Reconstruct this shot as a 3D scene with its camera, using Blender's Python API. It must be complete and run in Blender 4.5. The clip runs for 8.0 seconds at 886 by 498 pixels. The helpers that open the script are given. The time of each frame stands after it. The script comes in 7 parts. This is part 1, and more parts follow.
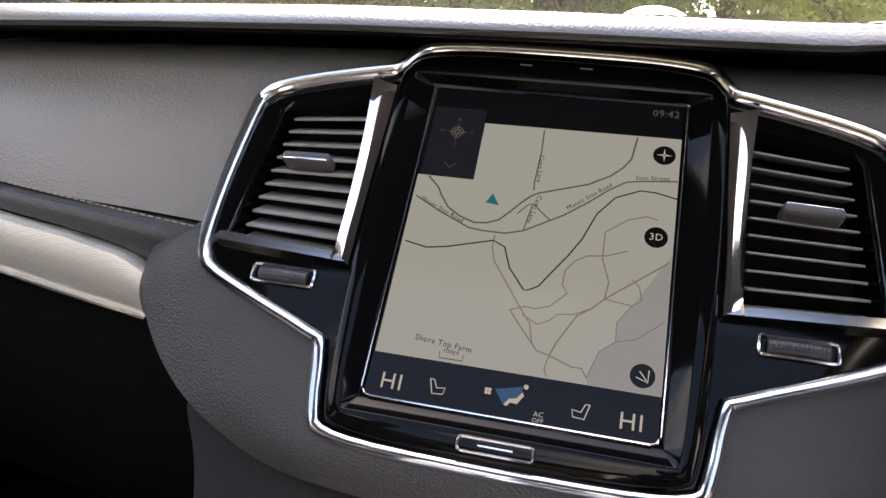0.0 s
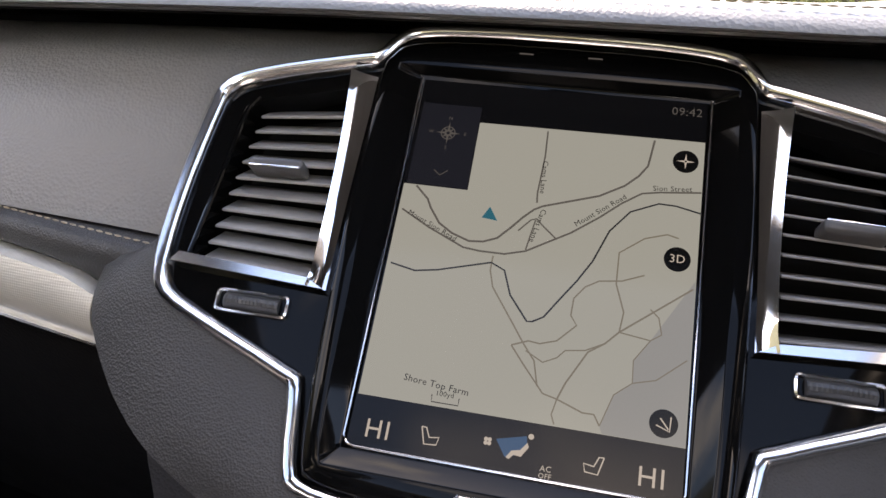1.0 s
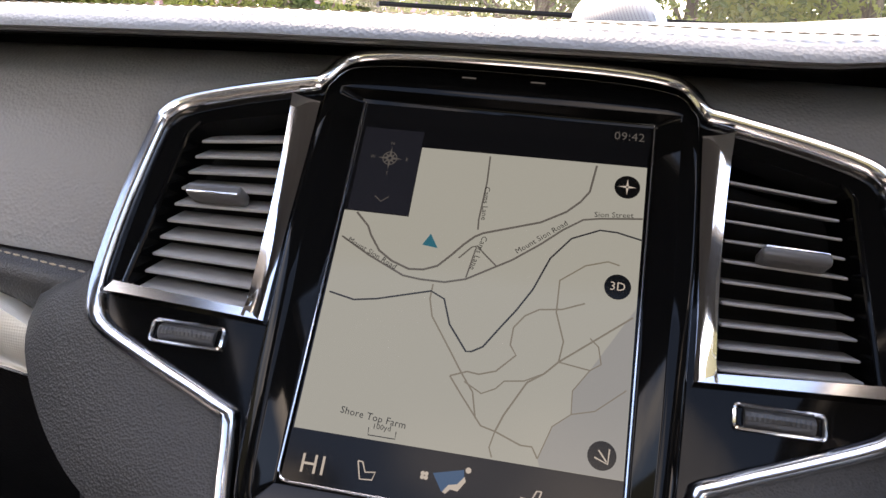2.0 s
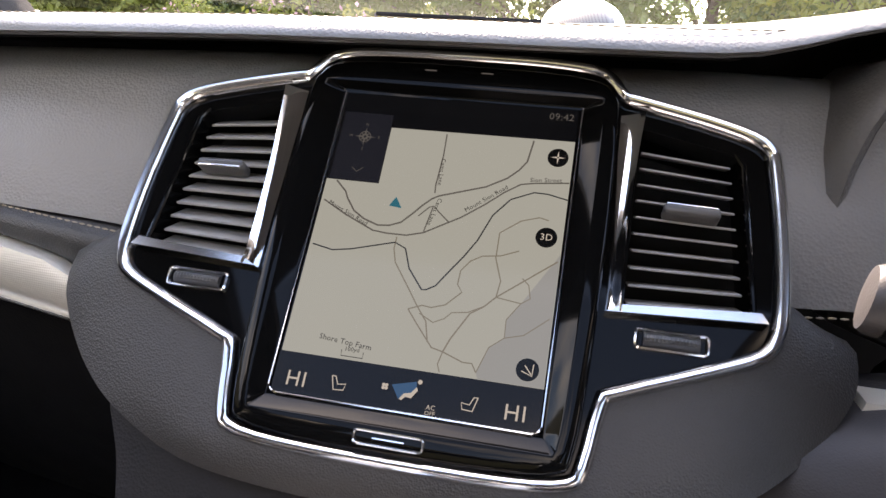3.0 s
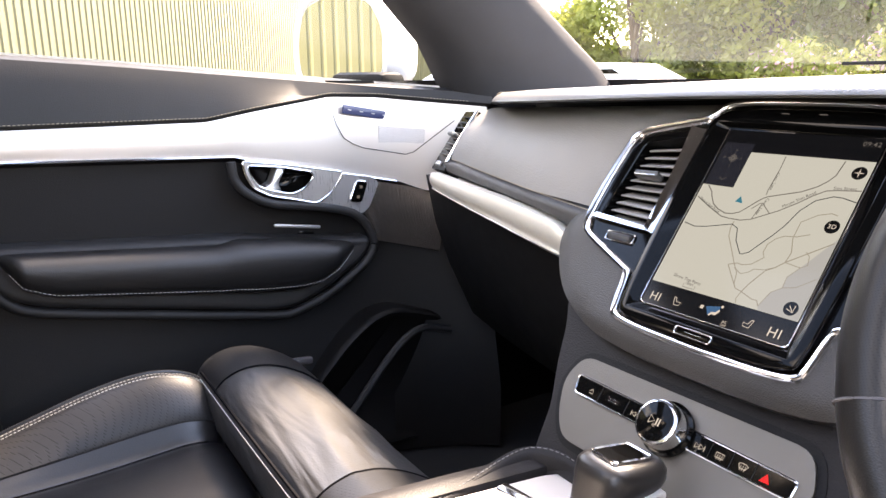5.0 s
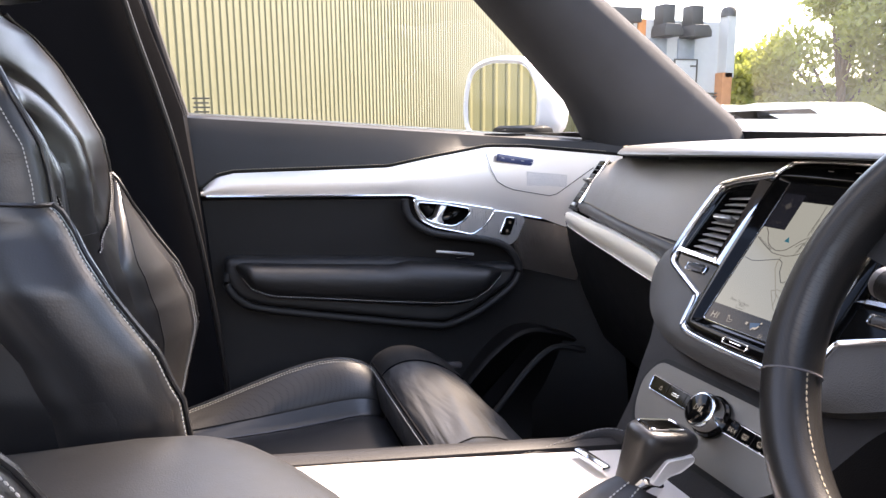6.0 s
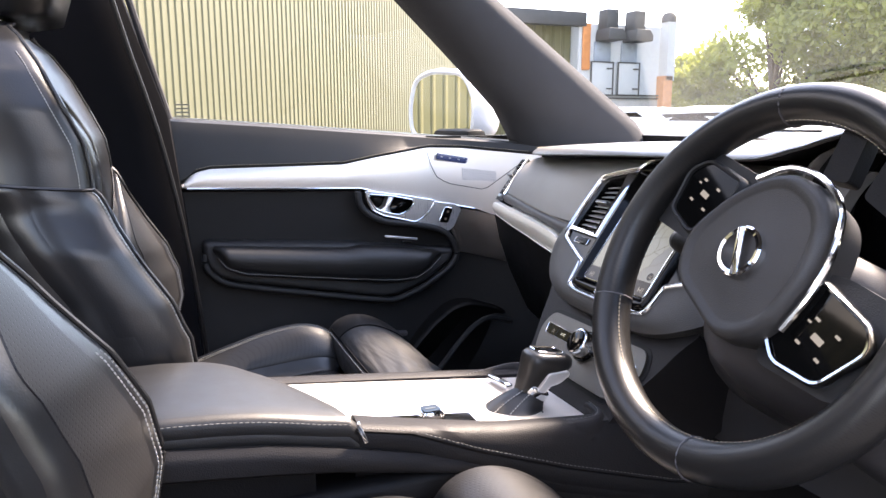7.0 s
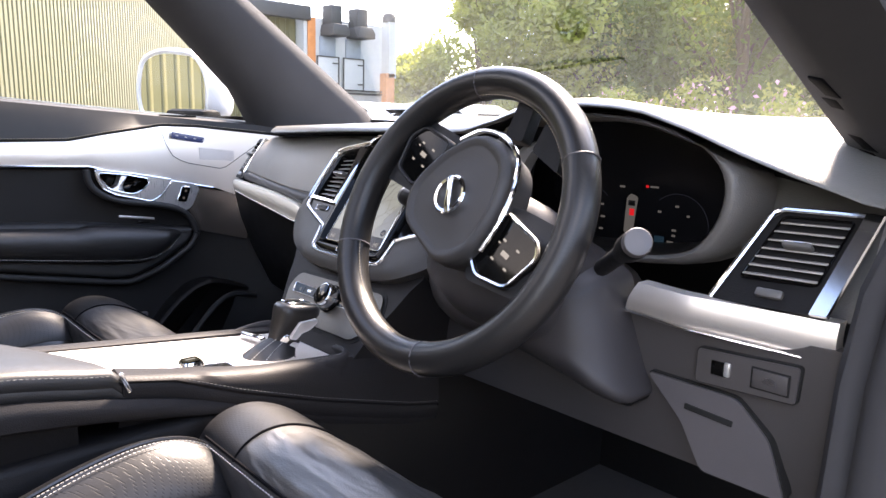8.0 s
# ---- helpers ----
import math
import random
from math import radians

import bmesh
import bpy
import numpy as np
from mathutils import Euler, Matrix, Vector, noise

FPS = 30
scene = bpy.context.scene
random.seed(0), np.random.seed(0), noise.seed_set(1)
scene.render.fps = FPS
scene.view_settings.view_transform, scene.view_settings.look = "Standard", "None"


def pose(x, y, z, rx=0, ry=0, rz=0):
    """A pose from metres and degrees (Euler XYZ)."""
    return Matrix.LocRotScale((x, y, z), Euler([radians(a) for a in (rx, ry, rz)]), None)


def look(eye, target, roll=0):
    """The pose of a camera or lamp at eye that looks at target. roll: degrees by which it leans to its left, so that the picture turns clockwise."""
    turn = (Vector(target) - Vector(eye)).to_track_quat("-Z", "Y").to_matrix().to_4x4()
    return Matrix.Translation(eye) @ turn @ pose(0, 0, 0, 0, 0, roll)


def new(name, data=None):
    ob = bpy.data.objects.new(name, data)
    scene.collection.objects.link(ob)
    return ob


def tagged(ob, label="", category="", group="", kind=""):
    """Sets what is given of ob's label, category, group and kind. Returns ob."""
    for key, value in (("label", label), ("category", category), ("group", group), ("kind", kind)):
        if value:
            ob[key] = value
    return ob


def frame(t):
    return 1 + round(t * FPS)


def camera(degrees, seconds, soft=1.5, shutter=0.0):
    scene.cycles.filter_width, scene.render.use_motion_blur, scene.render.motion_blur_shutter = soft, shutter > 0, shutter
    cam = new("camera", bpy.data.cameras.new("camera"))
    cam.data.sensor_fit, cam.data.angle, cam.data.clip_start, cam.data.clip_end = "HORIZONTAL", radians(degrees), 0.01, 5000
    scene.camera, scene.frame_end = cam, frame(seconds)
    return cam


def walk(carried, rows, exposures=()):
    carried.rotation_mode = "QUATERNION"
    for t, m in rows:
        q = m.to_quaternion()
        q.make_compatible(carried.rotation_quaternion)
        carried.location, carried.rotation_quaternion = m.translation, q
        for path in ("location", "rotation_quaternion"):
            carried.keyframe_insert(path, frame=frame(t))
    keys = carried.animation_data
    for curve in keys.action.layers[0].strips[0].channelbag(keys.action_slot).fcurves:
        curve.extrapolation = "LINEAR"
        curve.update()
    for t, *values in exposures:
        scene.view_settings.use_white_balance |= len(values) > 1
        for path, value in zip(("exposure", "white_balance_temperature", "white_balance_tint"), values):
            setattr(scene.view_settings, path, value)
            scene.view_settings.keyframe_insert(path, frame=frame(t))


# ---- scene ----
cam = camera(64.11, 8.0)
PATH = [
    (0, look((0.0279, -0.3583, 1.1292), (-0.1712, 0.5959, 0.9057), 4.74)),
    (0.5, look((0.0169, -0.3330, 1.1393), (-0.1672, 0.6132, 0.8731), 4.58)),
    (1, look((0.0123, -0.3068, 1.1504), (-0.1587, 0.6356, 0.8628), 4.43)),
    (1.5, look((0.0191, -0.2898, 1.1596), (-0.1386, 0.6531, 0.8662), 4.28)),
    (1.7, look((0.0228, -0.2872, 1.1654), (-0.1277, 0.6565, 0.8706), 4.29)),
    (2.8, look((0.0656, -0.3506, 1.1349), (-0.1008, 0.6154, 0.9370), 4.67)),
    (3, look((0.0766, -0.3632, 1.1530), (-0.1065, 0.5844, 0.8915), 3.87)),
    (3.5, look((0.1057, -0.4306, 1.1449), (-0.1910, 0.4826, 0.8655), 3.57)),
    (4, look((0.1596, -0.4834, 1.1290), (-0.3184, 0.3562, 0.8707), 3.15)),
    (4.5, look((0.2591, -0.5124, 1.1525), (-0.3857, 0.2113, 0.9066), 1.99)),
    (5, look((0.3467, -0.5312, 1.1747), (-0.4718, -0.0056, 0.9426), -0.27)),
    (5.2, look((0.3941, -0.5340, 1.1817), (-0.4699, -0.0839, 0.9562), -0.91)),
    (6.3, look((0.6549, -0.5897, 1.2126), (-0.2850, -0.2952, 1.0398), -0.52)),
    (6.5, look((0.7173, -0.6023, 1.2192), (-0.2227, -0.3088, 1.0453), -0.66)),
    (7, look((0.8138, -0.6384, 1.2128), (-0.0984, -0.2699, 1.0335), -0.13)),
    (7.5, look((0.8885, -0.6787, 1.2031), (0.0514, -0.1627, 1.0213), 0.52)),
    (8, look((0.9118, -0.7195, 1.1850), (0.2013, -0.0399, 1.0026), 1.49)),
]
walk(cam, PATH, exposures=[(0.0, 3.2, 8400, 20), (1.7, 3.3, 8400, 20), (3.0, 3.4, 8400, 20), (3.5, 3.7, 8400, 20), (4.0, 3.95, 8500, 20), (4.5, 4.1, 8600, 20), (5.2, 4.0, 8500, 20), (6.4, 3.35, 7800, 20), (7.0, 3.45, 7700, 20), (8.0, 3.5, 7700, 20)])

# ---- world and sun ----
world = bpy.data.worlds.new("sky")
scene.world = world
world.use_nodes = True
wn = world.node_tree
sky = wn.nodes.new("ShaderNodeTexSky")
sky.sky_type, sky.sun_disc = "NISHITA", False
sky.sun_elevation, sky.sun_rotation = radians(48), radians(-20)
sky.dust_density, sky.air_density, sky.ozone_density = 0.8, 1.0, 1.6
wn.nodes["Background"].inputs["Strength"].default_value = 0.15
# broken cloud over the blue
cloud_at = wn.nodes.new("ShaderNodeTexCoord")
cloud = wn.nodes.new("ShaderNodeTexNoise")
cloud.inputs["Scale"].default_value, cloud.inputs["Detail"].default_value, cloud.inputs["Distortion"].default_value = 2.6, 6.0, 0.3
cover = wn.nodes.new("ShaderNodeMapRange")
cover.inputs["From Min"].default_value, cover.inputs["From Max"].default_value = 0.53, 0.73
both = wn.nodes.new("ShaderNodeMix")
both.data_type = "RGBA"
both.inputs[7].default_value = (9.5, 9.2, 8.8, 1)
wn.links.new(cloud_at.outputs["Generated"], cloud.inputs["Vector"])
wn.links.new(cloud.outputs["Fac"], cover.inputs["Value"])
wn.links.new(cover.outputs[0], both.inputs[0])
wn.links.new(sky.outputs[0], both.inputs[6])
wn.links.new(both.outputs[2], wn.nodes["Background"].inputs[0])
sun = new("sun", bpy.data.lights.new("sun", "SUN"))
sun.data.energy, sun.data.angle, sun.data.color = 3.0, radians(10), (1.0, 0.95, 0.88)
sun.matrix_world = look((-3.0, 8.0, 9.5), (0, 0, 0))


# ---- materials ----
def mat(name, color, rough=0.5, metal=0.0, spec=0.5, coat=0.0):
    m = bpy.data.materials.new(name)
    m.use_nodes = True
    b = m.node_tree.nodes["Principled BSDF"]
    b.inputs["Base Color"].default_value = (*color, 1)
    b.inputs["Roughness"].default_value = rough
    b.inputs["Metallic"].default_value = metal
    b.inputs["Specular IOR Level"].default_value = spec
    b.inputs["Coat Weight"].default_value = coat
    b.inputs["Coat Roughness"].default_value = 0.03
    return m


def node(m, kind, **sockets):
    n = m.node_tree.nodes.new(kind)
    for key, value in sockets.items():
        n.inputs[key.replace("_", " ")].default_value = value
    return n


def wire(m, a, b):
    m.node_tree.links.new(a, b)


def coords(m, space="Object"):
    return node(m, "ShaderNodeTexCoord").outputs[space]


def bump(m, height, strength=0.3, distance=0.001):
    n = node(m, "ShaderNodeBump", Strength=strength, Distance=distance)
    wire(m, height, n.inputs["Height"])
    wire(m, n.outputs[0], m.node_tree.nodes["Principled BSDF"].inputs["Normal"])
    return n


def tint(m, fac, low, high, socket="Base Color"):
    r = node(m, "ShaderNodeMapRange")
    if socket == "Base Color":
        r = m.node_tree.nodes.new("ShaderNodeMix")
        r.data_type = "RGBA"
        r.inputs[6].default_value, r.inputs[7].default_value = (*low, 1), (*high, 1)
        wire(m, fac, r.inputs[0])
        wire(m, r.outputs[2], m.node_tree.nodes["Principled BSDF"].inputs[socket])
    else:
        r.inputs["To Min"].default_value, r.inputs["To Max"].default_value = low, high
        wire(m, fac, r.inputs["Value"])
        wire(m, r.outputs[0], m.node_tree.nodes["Principled BSDF"].inputs[socket])


def noise_of(m, scale, detail=4.0, space="Object"):
    n = node(m, "ShaderNodeTexNoise", Scale=scale, Detail=detail)
    wire(m, coords(m, space), n.inputs["Vector"])
    return n.outputs["Fac"]


def leather(name, color, rough, grain=900.0, depth=0.35, spec=0.5, wear=0.15):
    """Grained leather: cells for the pebbles, broad noise for wear and sheen."""
    m = mat(name, color, rough, spec=spec)
    v = node(m, "ShaderNodeTexVoronoi", Scale=grain)
    wire(m, coords(m), v.inputs["Vector"])
    bump(m, v.outputs["Distance"], depth, 0.0006)
    broad = noise_of(m, 9.0, 5.0)
    tint(m, broad, [c * (1 - wear) for c in color], [c * (1 + wear) for c in color])
    tint(m, noise_of(m, 40.0, 3.0), rough - 0.06, rough + 0.06, "Roughness")
    return m


def creased(name, color, rough):
    """Soft leather with long gentle folds over a fine grain."""
    m = mat(name, color, rough, spec=0.9)
    mp_ = node(m, "ShaderNodeMapping", Scale=(4.0, 15.0, 9.0), Rotation=(0, 0, 0.5))
    wire(m, coords(m), mp_.inputs["Vector"])
    n = node(m, "ShaderNodeTexNoise", Scale=1.0, Detail=2.5, Distortion=0.8)
    wire(m, mp_.outputs[0], n.inputs["Vector"])
    v = node(m, "ShaderNodeTexVoronoi", Scale=520.0)
    wire(m, coords(m), v.inputs["Vector"])
    b2 = bump(m, n.outputs["Fac"], 0.85, 0.022)
    b1 = node(m, "ShaderNodeBump", Strength=0.25, Distance=0.0006)
    wire(m, v.outputs["Distance"], b1.inputs["Height"])
    wire(m, b1.outputs[0], b2.inputs["Normal"])
    return m


def perforated(name, color, rough, pitch=220.0):
    """Leather or metal pierced by staggered rows of small holes."""
    m = mat(name, color, rough, spec=0.4)
    waves = []
    for axis in ((1.0, -1.0, 0.12), (0.30, 0.30, 1.0)):
        d = node(m, "ShaderNodeVectorMath")
        d.operation = "DOT_PRODUCT"
        d.inputs[1].default_value = tuple(c * pitch * 5.8 for c in axis)
        wire(m, coords(m), d.inputs[0])
        w = node(m, "ShaderNodeMath")
        w.operation = "SINE"
        wire(m, d.outputs["Value"], w.inputs[0])
        waves.append(w)
    k = node(m, "ShaderNodeMath")
    k.operation = "MULTIPLY"
    wire(m, waves[0].outputs[0], k.inputs[0])
    wire(m, waves[1].outputs[0], k.inputs[1])
    r = node(m, "ShaderNodeMapRange", From_Min=0.80, From_Max=0.55)
    wire(m, k.outputs[0], r.inputs["Value"])
    tint(m, r.outputs[0], [c * 0.15 for c in color], color)
    bump(m, r.outputs[0], 0.25, 0.0006)
    return m


def meshed_metal(name, color, rough, pitch=420.0, metal=0.9):
    """Satin aluminium with a fine woven texture."""
    m = mat(name, color, rough, metal)
    w1 = node(m, "ShaderNodeTexVoronoi", Scale=pitch, Randomness=0.0)
    wire(m, coords(m), w1.inputs["Vector"])
    bump(m, w1.outputs["Distance"], 0.35, 0.0006)
    tint(m, noise_of(m, 12.0), [c * 0.92 for c in color], [min(1, c * 1.06) for c in color])
    return m


def brushed(name, color, rough):
    m = mat(name, color, rough, 0.75)
    mp = node(m, "ShaderNodeMapping", Scale=(300, 900, 30))
    wire(m, coords(m), mp.inputs["Vector"])
    n = node(m, "ShaderNodeTexNoise", Scale=1.0, Detail=2.0)
    wire(m, mp.outputs[0], n.inputs["Vector"])
    bump(m, n.outputs["Fac"], 0.08, 0.0004)
    tint(m, n.outputs["Fac"], rough - 0.05, rough + 0.08, "Roughness")
    return m


def glow(name, color, strength):
    m = mat(name, (0.004, 0.004, 0.004), 0.12, spec=0.17)
    b = m.node_tree.nodes["Principled BSDF"]
    b.inputs["Emission Color"].default_value = (*color, 1)
    b.inputs["Emission Strength"].default_value = strength
    return m


def foliage(name, color, through_color):
    """Leaves that also let light through."""
    m = mat(name, color, 0.55)
    t = m.node_tree
    broad = noise_of(m, 0.9, 4.0)
    tint(m, broad, [c * 0.6 for c in color], [c * 1.4 for c in color])
    tr, mx = t.nodes.new("ShaderNodeBsdfTranslucent"), t.nodes.new("ShaderNodeMixShader")
    tr.inputs[0].default_value = (*through_color, 1)
    mx.inputs[0].default_value = 0.45
    t.links.new(t.nodes["Principled BSDF"].outputs[0], mx.inputs[1])
    t.links.new(tr.outputs[0], mx.inputs[2])
    t.links.new(mx.outputs[0], t.nodes["Material Output"].inputs[0])
    return m


def leaf_mesh(name, rng, clumps, n, leaf, mats):
    """Many small leaves gathered round clump centres (x, y, z, radius)."""
    cl = np.array(clumps)
    k = cl[rng.integers(len(cl), size=n)]
    d = rng.normal(size=(n, 3))
    d /= np.linalg.norm(d, axis=1)[:, None]
    p = k[:, :3] + d * (k[:, 3] * rng.uniform(0.45, 1.08, n))[:, None]
    p[:, 2] = np.maximum(p[:, 2], 0.05)
    a = rng.normal(size=(n, 3))
    a /= np.linalg.norm(a, axis=1)[:, None]
    b = np.cross(a, d)
    b /= np.linalg.norm(b, axis=1)[:, None] + 1e-6
    s_ = (leaf * rng.uniform(0.5, 1.3, n))[:, None]
    v = np.stack([p - a * s_, p + b * s_ * 0.5 + d * s_ * 0.15, p + a * s_, p - b * s_ * 0.5 + d * s_ * 0.15], 1).reshape(-1, 3)
    me = bpy.data.meshes.new(name)
    me.from_pydata(v.tolist(), [], np.arange(4 * n).reshape(-1, 4).tolist())
    for m in mats:
        me.materials.append(m)
    if len(mats) > 1:
        me.polygons.foreach_set("material_index", (rng.random(n) < 0.12).astype(np.int32))
    return me


def clear_glass(name, tintcol=(0.96, 0.98, 0.97), gloss=1.0):
    m = bpy.data.materials.new(name)
    m.use_nodes = True
    t = m.node_tree
    t.nodes.clear()
    out = t.nodes.new("ShaderNodeOutputMaterial")
    mixn = t.nodes.new("ShaderNodeMixShader")
    tr, gl = t.nodes.new("ShaderNodeBsdfTransparent"), t.nodes.new("ShaderNodeBsdfGlossy")
    tr.inputs[0].default_value = (*tintcol, 1)
    gl.inputs["Roughness"].default_value = 0.02
    lw = t.nodes.new("ShaderNodeLayerWeight")
    lw.inputs["Blend"].default_value = 0.5
    pw, ml, ad = (t.nodes.new("ShaderNodeMath") for _ in range(3))
    pw.operation, ml.operation, ad.operation = "POWER", "MULTIPLY", "ADD"
    pw.inputs[1].default_value, ml.inputs[1].default_value, ad.inputs[1].default_value = 4.0, 0.8 * gloss, 0.04 * gloss
    t.links.new(lw.outputs["Facing"], pw.inputs[0])
    t.links.new(pw.outputs[0], ml.inputs[0])
    t.links.new(ml.outputs[0], ad.inputs[0])
    t.links.new(ad.outputs[0], mixn.inputs[0])
    t.links.new(tr.outputs[0], mixn.inputs[1])
    t.links.new(gl.outputs[0], mixn.inputs[2])
    t.links.new(mixn.outputs[0], out.inputs[0])
    return m


# One charcoal leather: pads and top paled for light, surround left darker.
M_DASH = leather("charcoal_dash_leather_lit", (0.185, 0.178, 0.168), 0.42, 520, 0.5)
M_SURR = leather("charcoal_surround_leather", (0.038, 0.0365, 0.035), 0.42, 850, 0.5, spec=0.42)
M_DASHD = leather("charcoal_door_side_leather_half_lit", (0.095, 0.091, 0.087), 0.42, 520, 0.4)
M_DASHTOP = leather("charcoal_dash_top_leather_lit", (0.16, 0.16, 0.157), 0.33, 480, 0.3, spec=1.0)
M_SOFT = leather("dark_soft_plastic", (0.02, 0.02, 0.021), 0.5, 700, 0.25, spec=0.3)
M_HARD = leather("grey_hard_plastic", (0.075, 0.07, 0.075), 0.5, 900, 0.2)
# Same grey plastic, darkened for the shade on knee panel and switches.
M_KNEE = leather("hard_plastic_shaded", (0.05, 0.046, 0.046), 0.5, 900, 0.2, spec=0.35)
M_CARD = leather("black_door_card_plastic", (0.010, 0.0097, 0.0099), 0.5, 620, 0.3, spec=0.22)
M_COLUMN = leather("dark_grey_column_plastic", (0.034, 0.032, 0.034), 0.5, 900, 0.2, spec=0.4)
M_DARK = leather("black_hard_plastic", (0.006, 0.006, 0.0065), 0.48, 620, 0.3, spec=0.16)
M_BLACK = leather("black_pillar_trim", (0.005, 0.005, 0.006), 0.85, 900, 0.3, spec=0.04)
M_RAIL = leather("charcoal_console_leather", (0.017, 0.016, 0.0165), 0.5, 620, 0.35, spec=0.14)
M_LID = leather("black_armrest_leather", (0.009, 0.009, 0.0095), 0.46, 700, 0.2, spec=0.5)
M_SEAT = leather("black_seat_leather", (0.007, 0.007, 0.008), 0.33, 520, 0.12, spec=0.6)
M_CREASE = creased("creased_seat_leather", (0.034, 0.033, 0.033), 0.38)
M_PERF = perforated("black_perforated_leather", (0.017, 0.0165, 0.017), 0.40, 190)
M_RIM = leather("black_wheel_leather", (0.012, 0.0115, 0.0115), 0.32, 1100, 0.15, spec=0.5)
M_RIMPERF = perforated("black_perforated_wheel_leather", (0.014, 0.0135, 0.0135), 0.34, 520)
M_CARPET = leather("black_carpet", (0.04, 0.039, 0.04), 0.95, 2500, 0.8, spec=0.1)
M_GLOSS = mat("piano_black", (0.003, 0.003, 0.003), 0.05, spec=0.15)
M_CHROME = mat("satin_chrome", (0.82, 0.82, 0.82), 0.14, 1.0)
M_BRIGHT = mat("bright_chrome", (0.88, 0.88, 0.88), 0.05, 1.0)
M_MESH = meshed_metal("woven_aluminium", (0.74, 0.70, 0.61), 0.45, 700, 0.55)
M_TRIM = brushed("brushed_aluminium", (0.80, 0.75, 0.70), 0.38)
# Same woven aluminium, darkened for shade on faceplate and brown reflection on door panel.
M_MESHD = meshed_metal("woven_aluminium_shaded", (0.15, 0.14, 0.125), 0.40, 1500, 0.9)
M_MESHG = meshed_metal("woven_aluminium_brown_reflection", (0.38, 0.34, 0.31), 0.20, 480, 0.9)
M_SATIN = mat("satin_silver", (0.62, 0.61, 0.60), 0.42, 0.5)
M_SILVERB = brushed("brushed_silver", (0.66, 0.65, 0.64), 0.28)
M_SILVER = mat("silver_paint", (0.5, 0.5, 0.5), 0.35, 0.7)
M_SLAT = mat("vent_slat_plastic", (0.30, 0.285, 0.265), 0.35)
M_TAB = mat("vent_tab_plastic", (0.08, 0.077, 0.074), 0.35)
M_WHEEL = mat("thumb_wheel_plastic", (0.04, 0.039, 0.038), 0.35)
M_VOID = mat("shade_and_joint_black", (0.004, 0.004, 0.004), 0.9)
M_STALK = leather("grey_stalk_plastic", (0.06, 0.056, 0.058), 0.42, 900, 0.1)
M_HUB = leather("charcoal_airbag_cover", (0.035, 0.033, 0.032), 0.46, 1000, 0.3, spec=0.4)
M_STITCH = mat("tan_thread", (0.36, 0.3, 0.22), 0.8)
M_STITCHD = mat("grey_thread", (0.17, 0.165, 0.16), 0.8)
M_STITCHW = mat("pale_thread", (0.36, 0.35, 0.33), 0.8)
M_HEAD = leather("charcoal_headliner_fabric", (0.05, 0.05, 0.052), 0.9, 2200, 0.4, spec=0.2)
M_PILLAR = leather("charcoal_pillar_fabric", (0.04, 0.04, 0.043), 0.9, 2200, 0.4, spec=0.2)
M_WHITE = mat("white_car_paint", (0.78, 0.79, 0.8), 0.25, coat=0.6)
M_MIRROR = mat("mirror_glass", (0.85, 0.86, 0.86), 0.01, 1.0)
M_GLASS = clear_glass("window_glass")
M_ROOFGLASS = clear_glass("tinted_roof_glass", (0.66, 0.67, 0.68), 0.8)
M_ICON = glow("icon_white", (0.9, 0.9, 0.88), 0.0468)
M_RED = glow("warning_red", (1.0, 0.02, 0.03), 0.0576)


# ---- building blocks ----
def part(name, bm, material, parent=None, label="", sharp=40, smooth=True):
    me = bpy.data.meshes.new(name)
    bmesh.ops.recalc_face_normals(bm, faces=bm.faces)
    bm.to_mesh(me)
    bm.free()
    me.materials.append(material)
    if smooth:
        me.shade_smooth()
        me.set_sharp_from_angle(angle=radians(sharp))
    ob = new(name, me)
    if parent:
        ob.parent = parent
    if label:
        ob["label"] = label
    return ob


def thing(name, label, category, group="", kind="", at=(0, 0, 0)):
    ob = new(name)
    ob.location = at
    ob.empty_display_size = 0.02
    return tagged(ob, label, category, group, kind)


def bm_new(verts, faces, m=None):
    bm = bmesh.new()
    vs = [bm.verts.new(m @ Vector(v) if m else v) for v in verts]
    for f in faces:
        try:
            bm.faces.new([vs[i] for i in f])
        except ValueError:
            pass
    return bm


def bm_join(*bms):
    out = bmesh.new()
    for b in bms:
        me = bpy.data.meshes.new("tmp")
        b.to_mesh(me)
        b.free()
        out.from_mesh(me)
        bpy.data.meshes.remove(me)
    return out


def bevel(bm, width, segments=2, angle=30):
    edges = [e for e in bm.edges if len(e.link_faces) == 2 and e.calc_face_angle() > radians(angle)]
    if width > 0 and edges:
        bmesh.ops.bevel(bm, geom=edges, offset=width, segments=segments, affect="EDGES", profile=0.5, clamp_overlap=True)
    return bm


def bm_box(sx, sy, sz, m=None, bev=0.0, seg=2):
    v = [(x * sx / 2, y * sy / 2, z * sz / 2) for x in (-1, 1) for y in (-1, 1) for z in (-1, 1)]
    f = [(0, 1, 3, 2), (4, 6, 7, 5), (0, 4, 5, 1), (2, 3, 7, 6), (0, 2, 6, 4), (1, 5, 7, 3)]
    bm = bm_new(v, f)
    bmesh.ops.recalc_face_normals(bm, faces=bm.faces)
    bevel(bm, bev, seg)
    if m:
        bm.transform(m)
    return bm


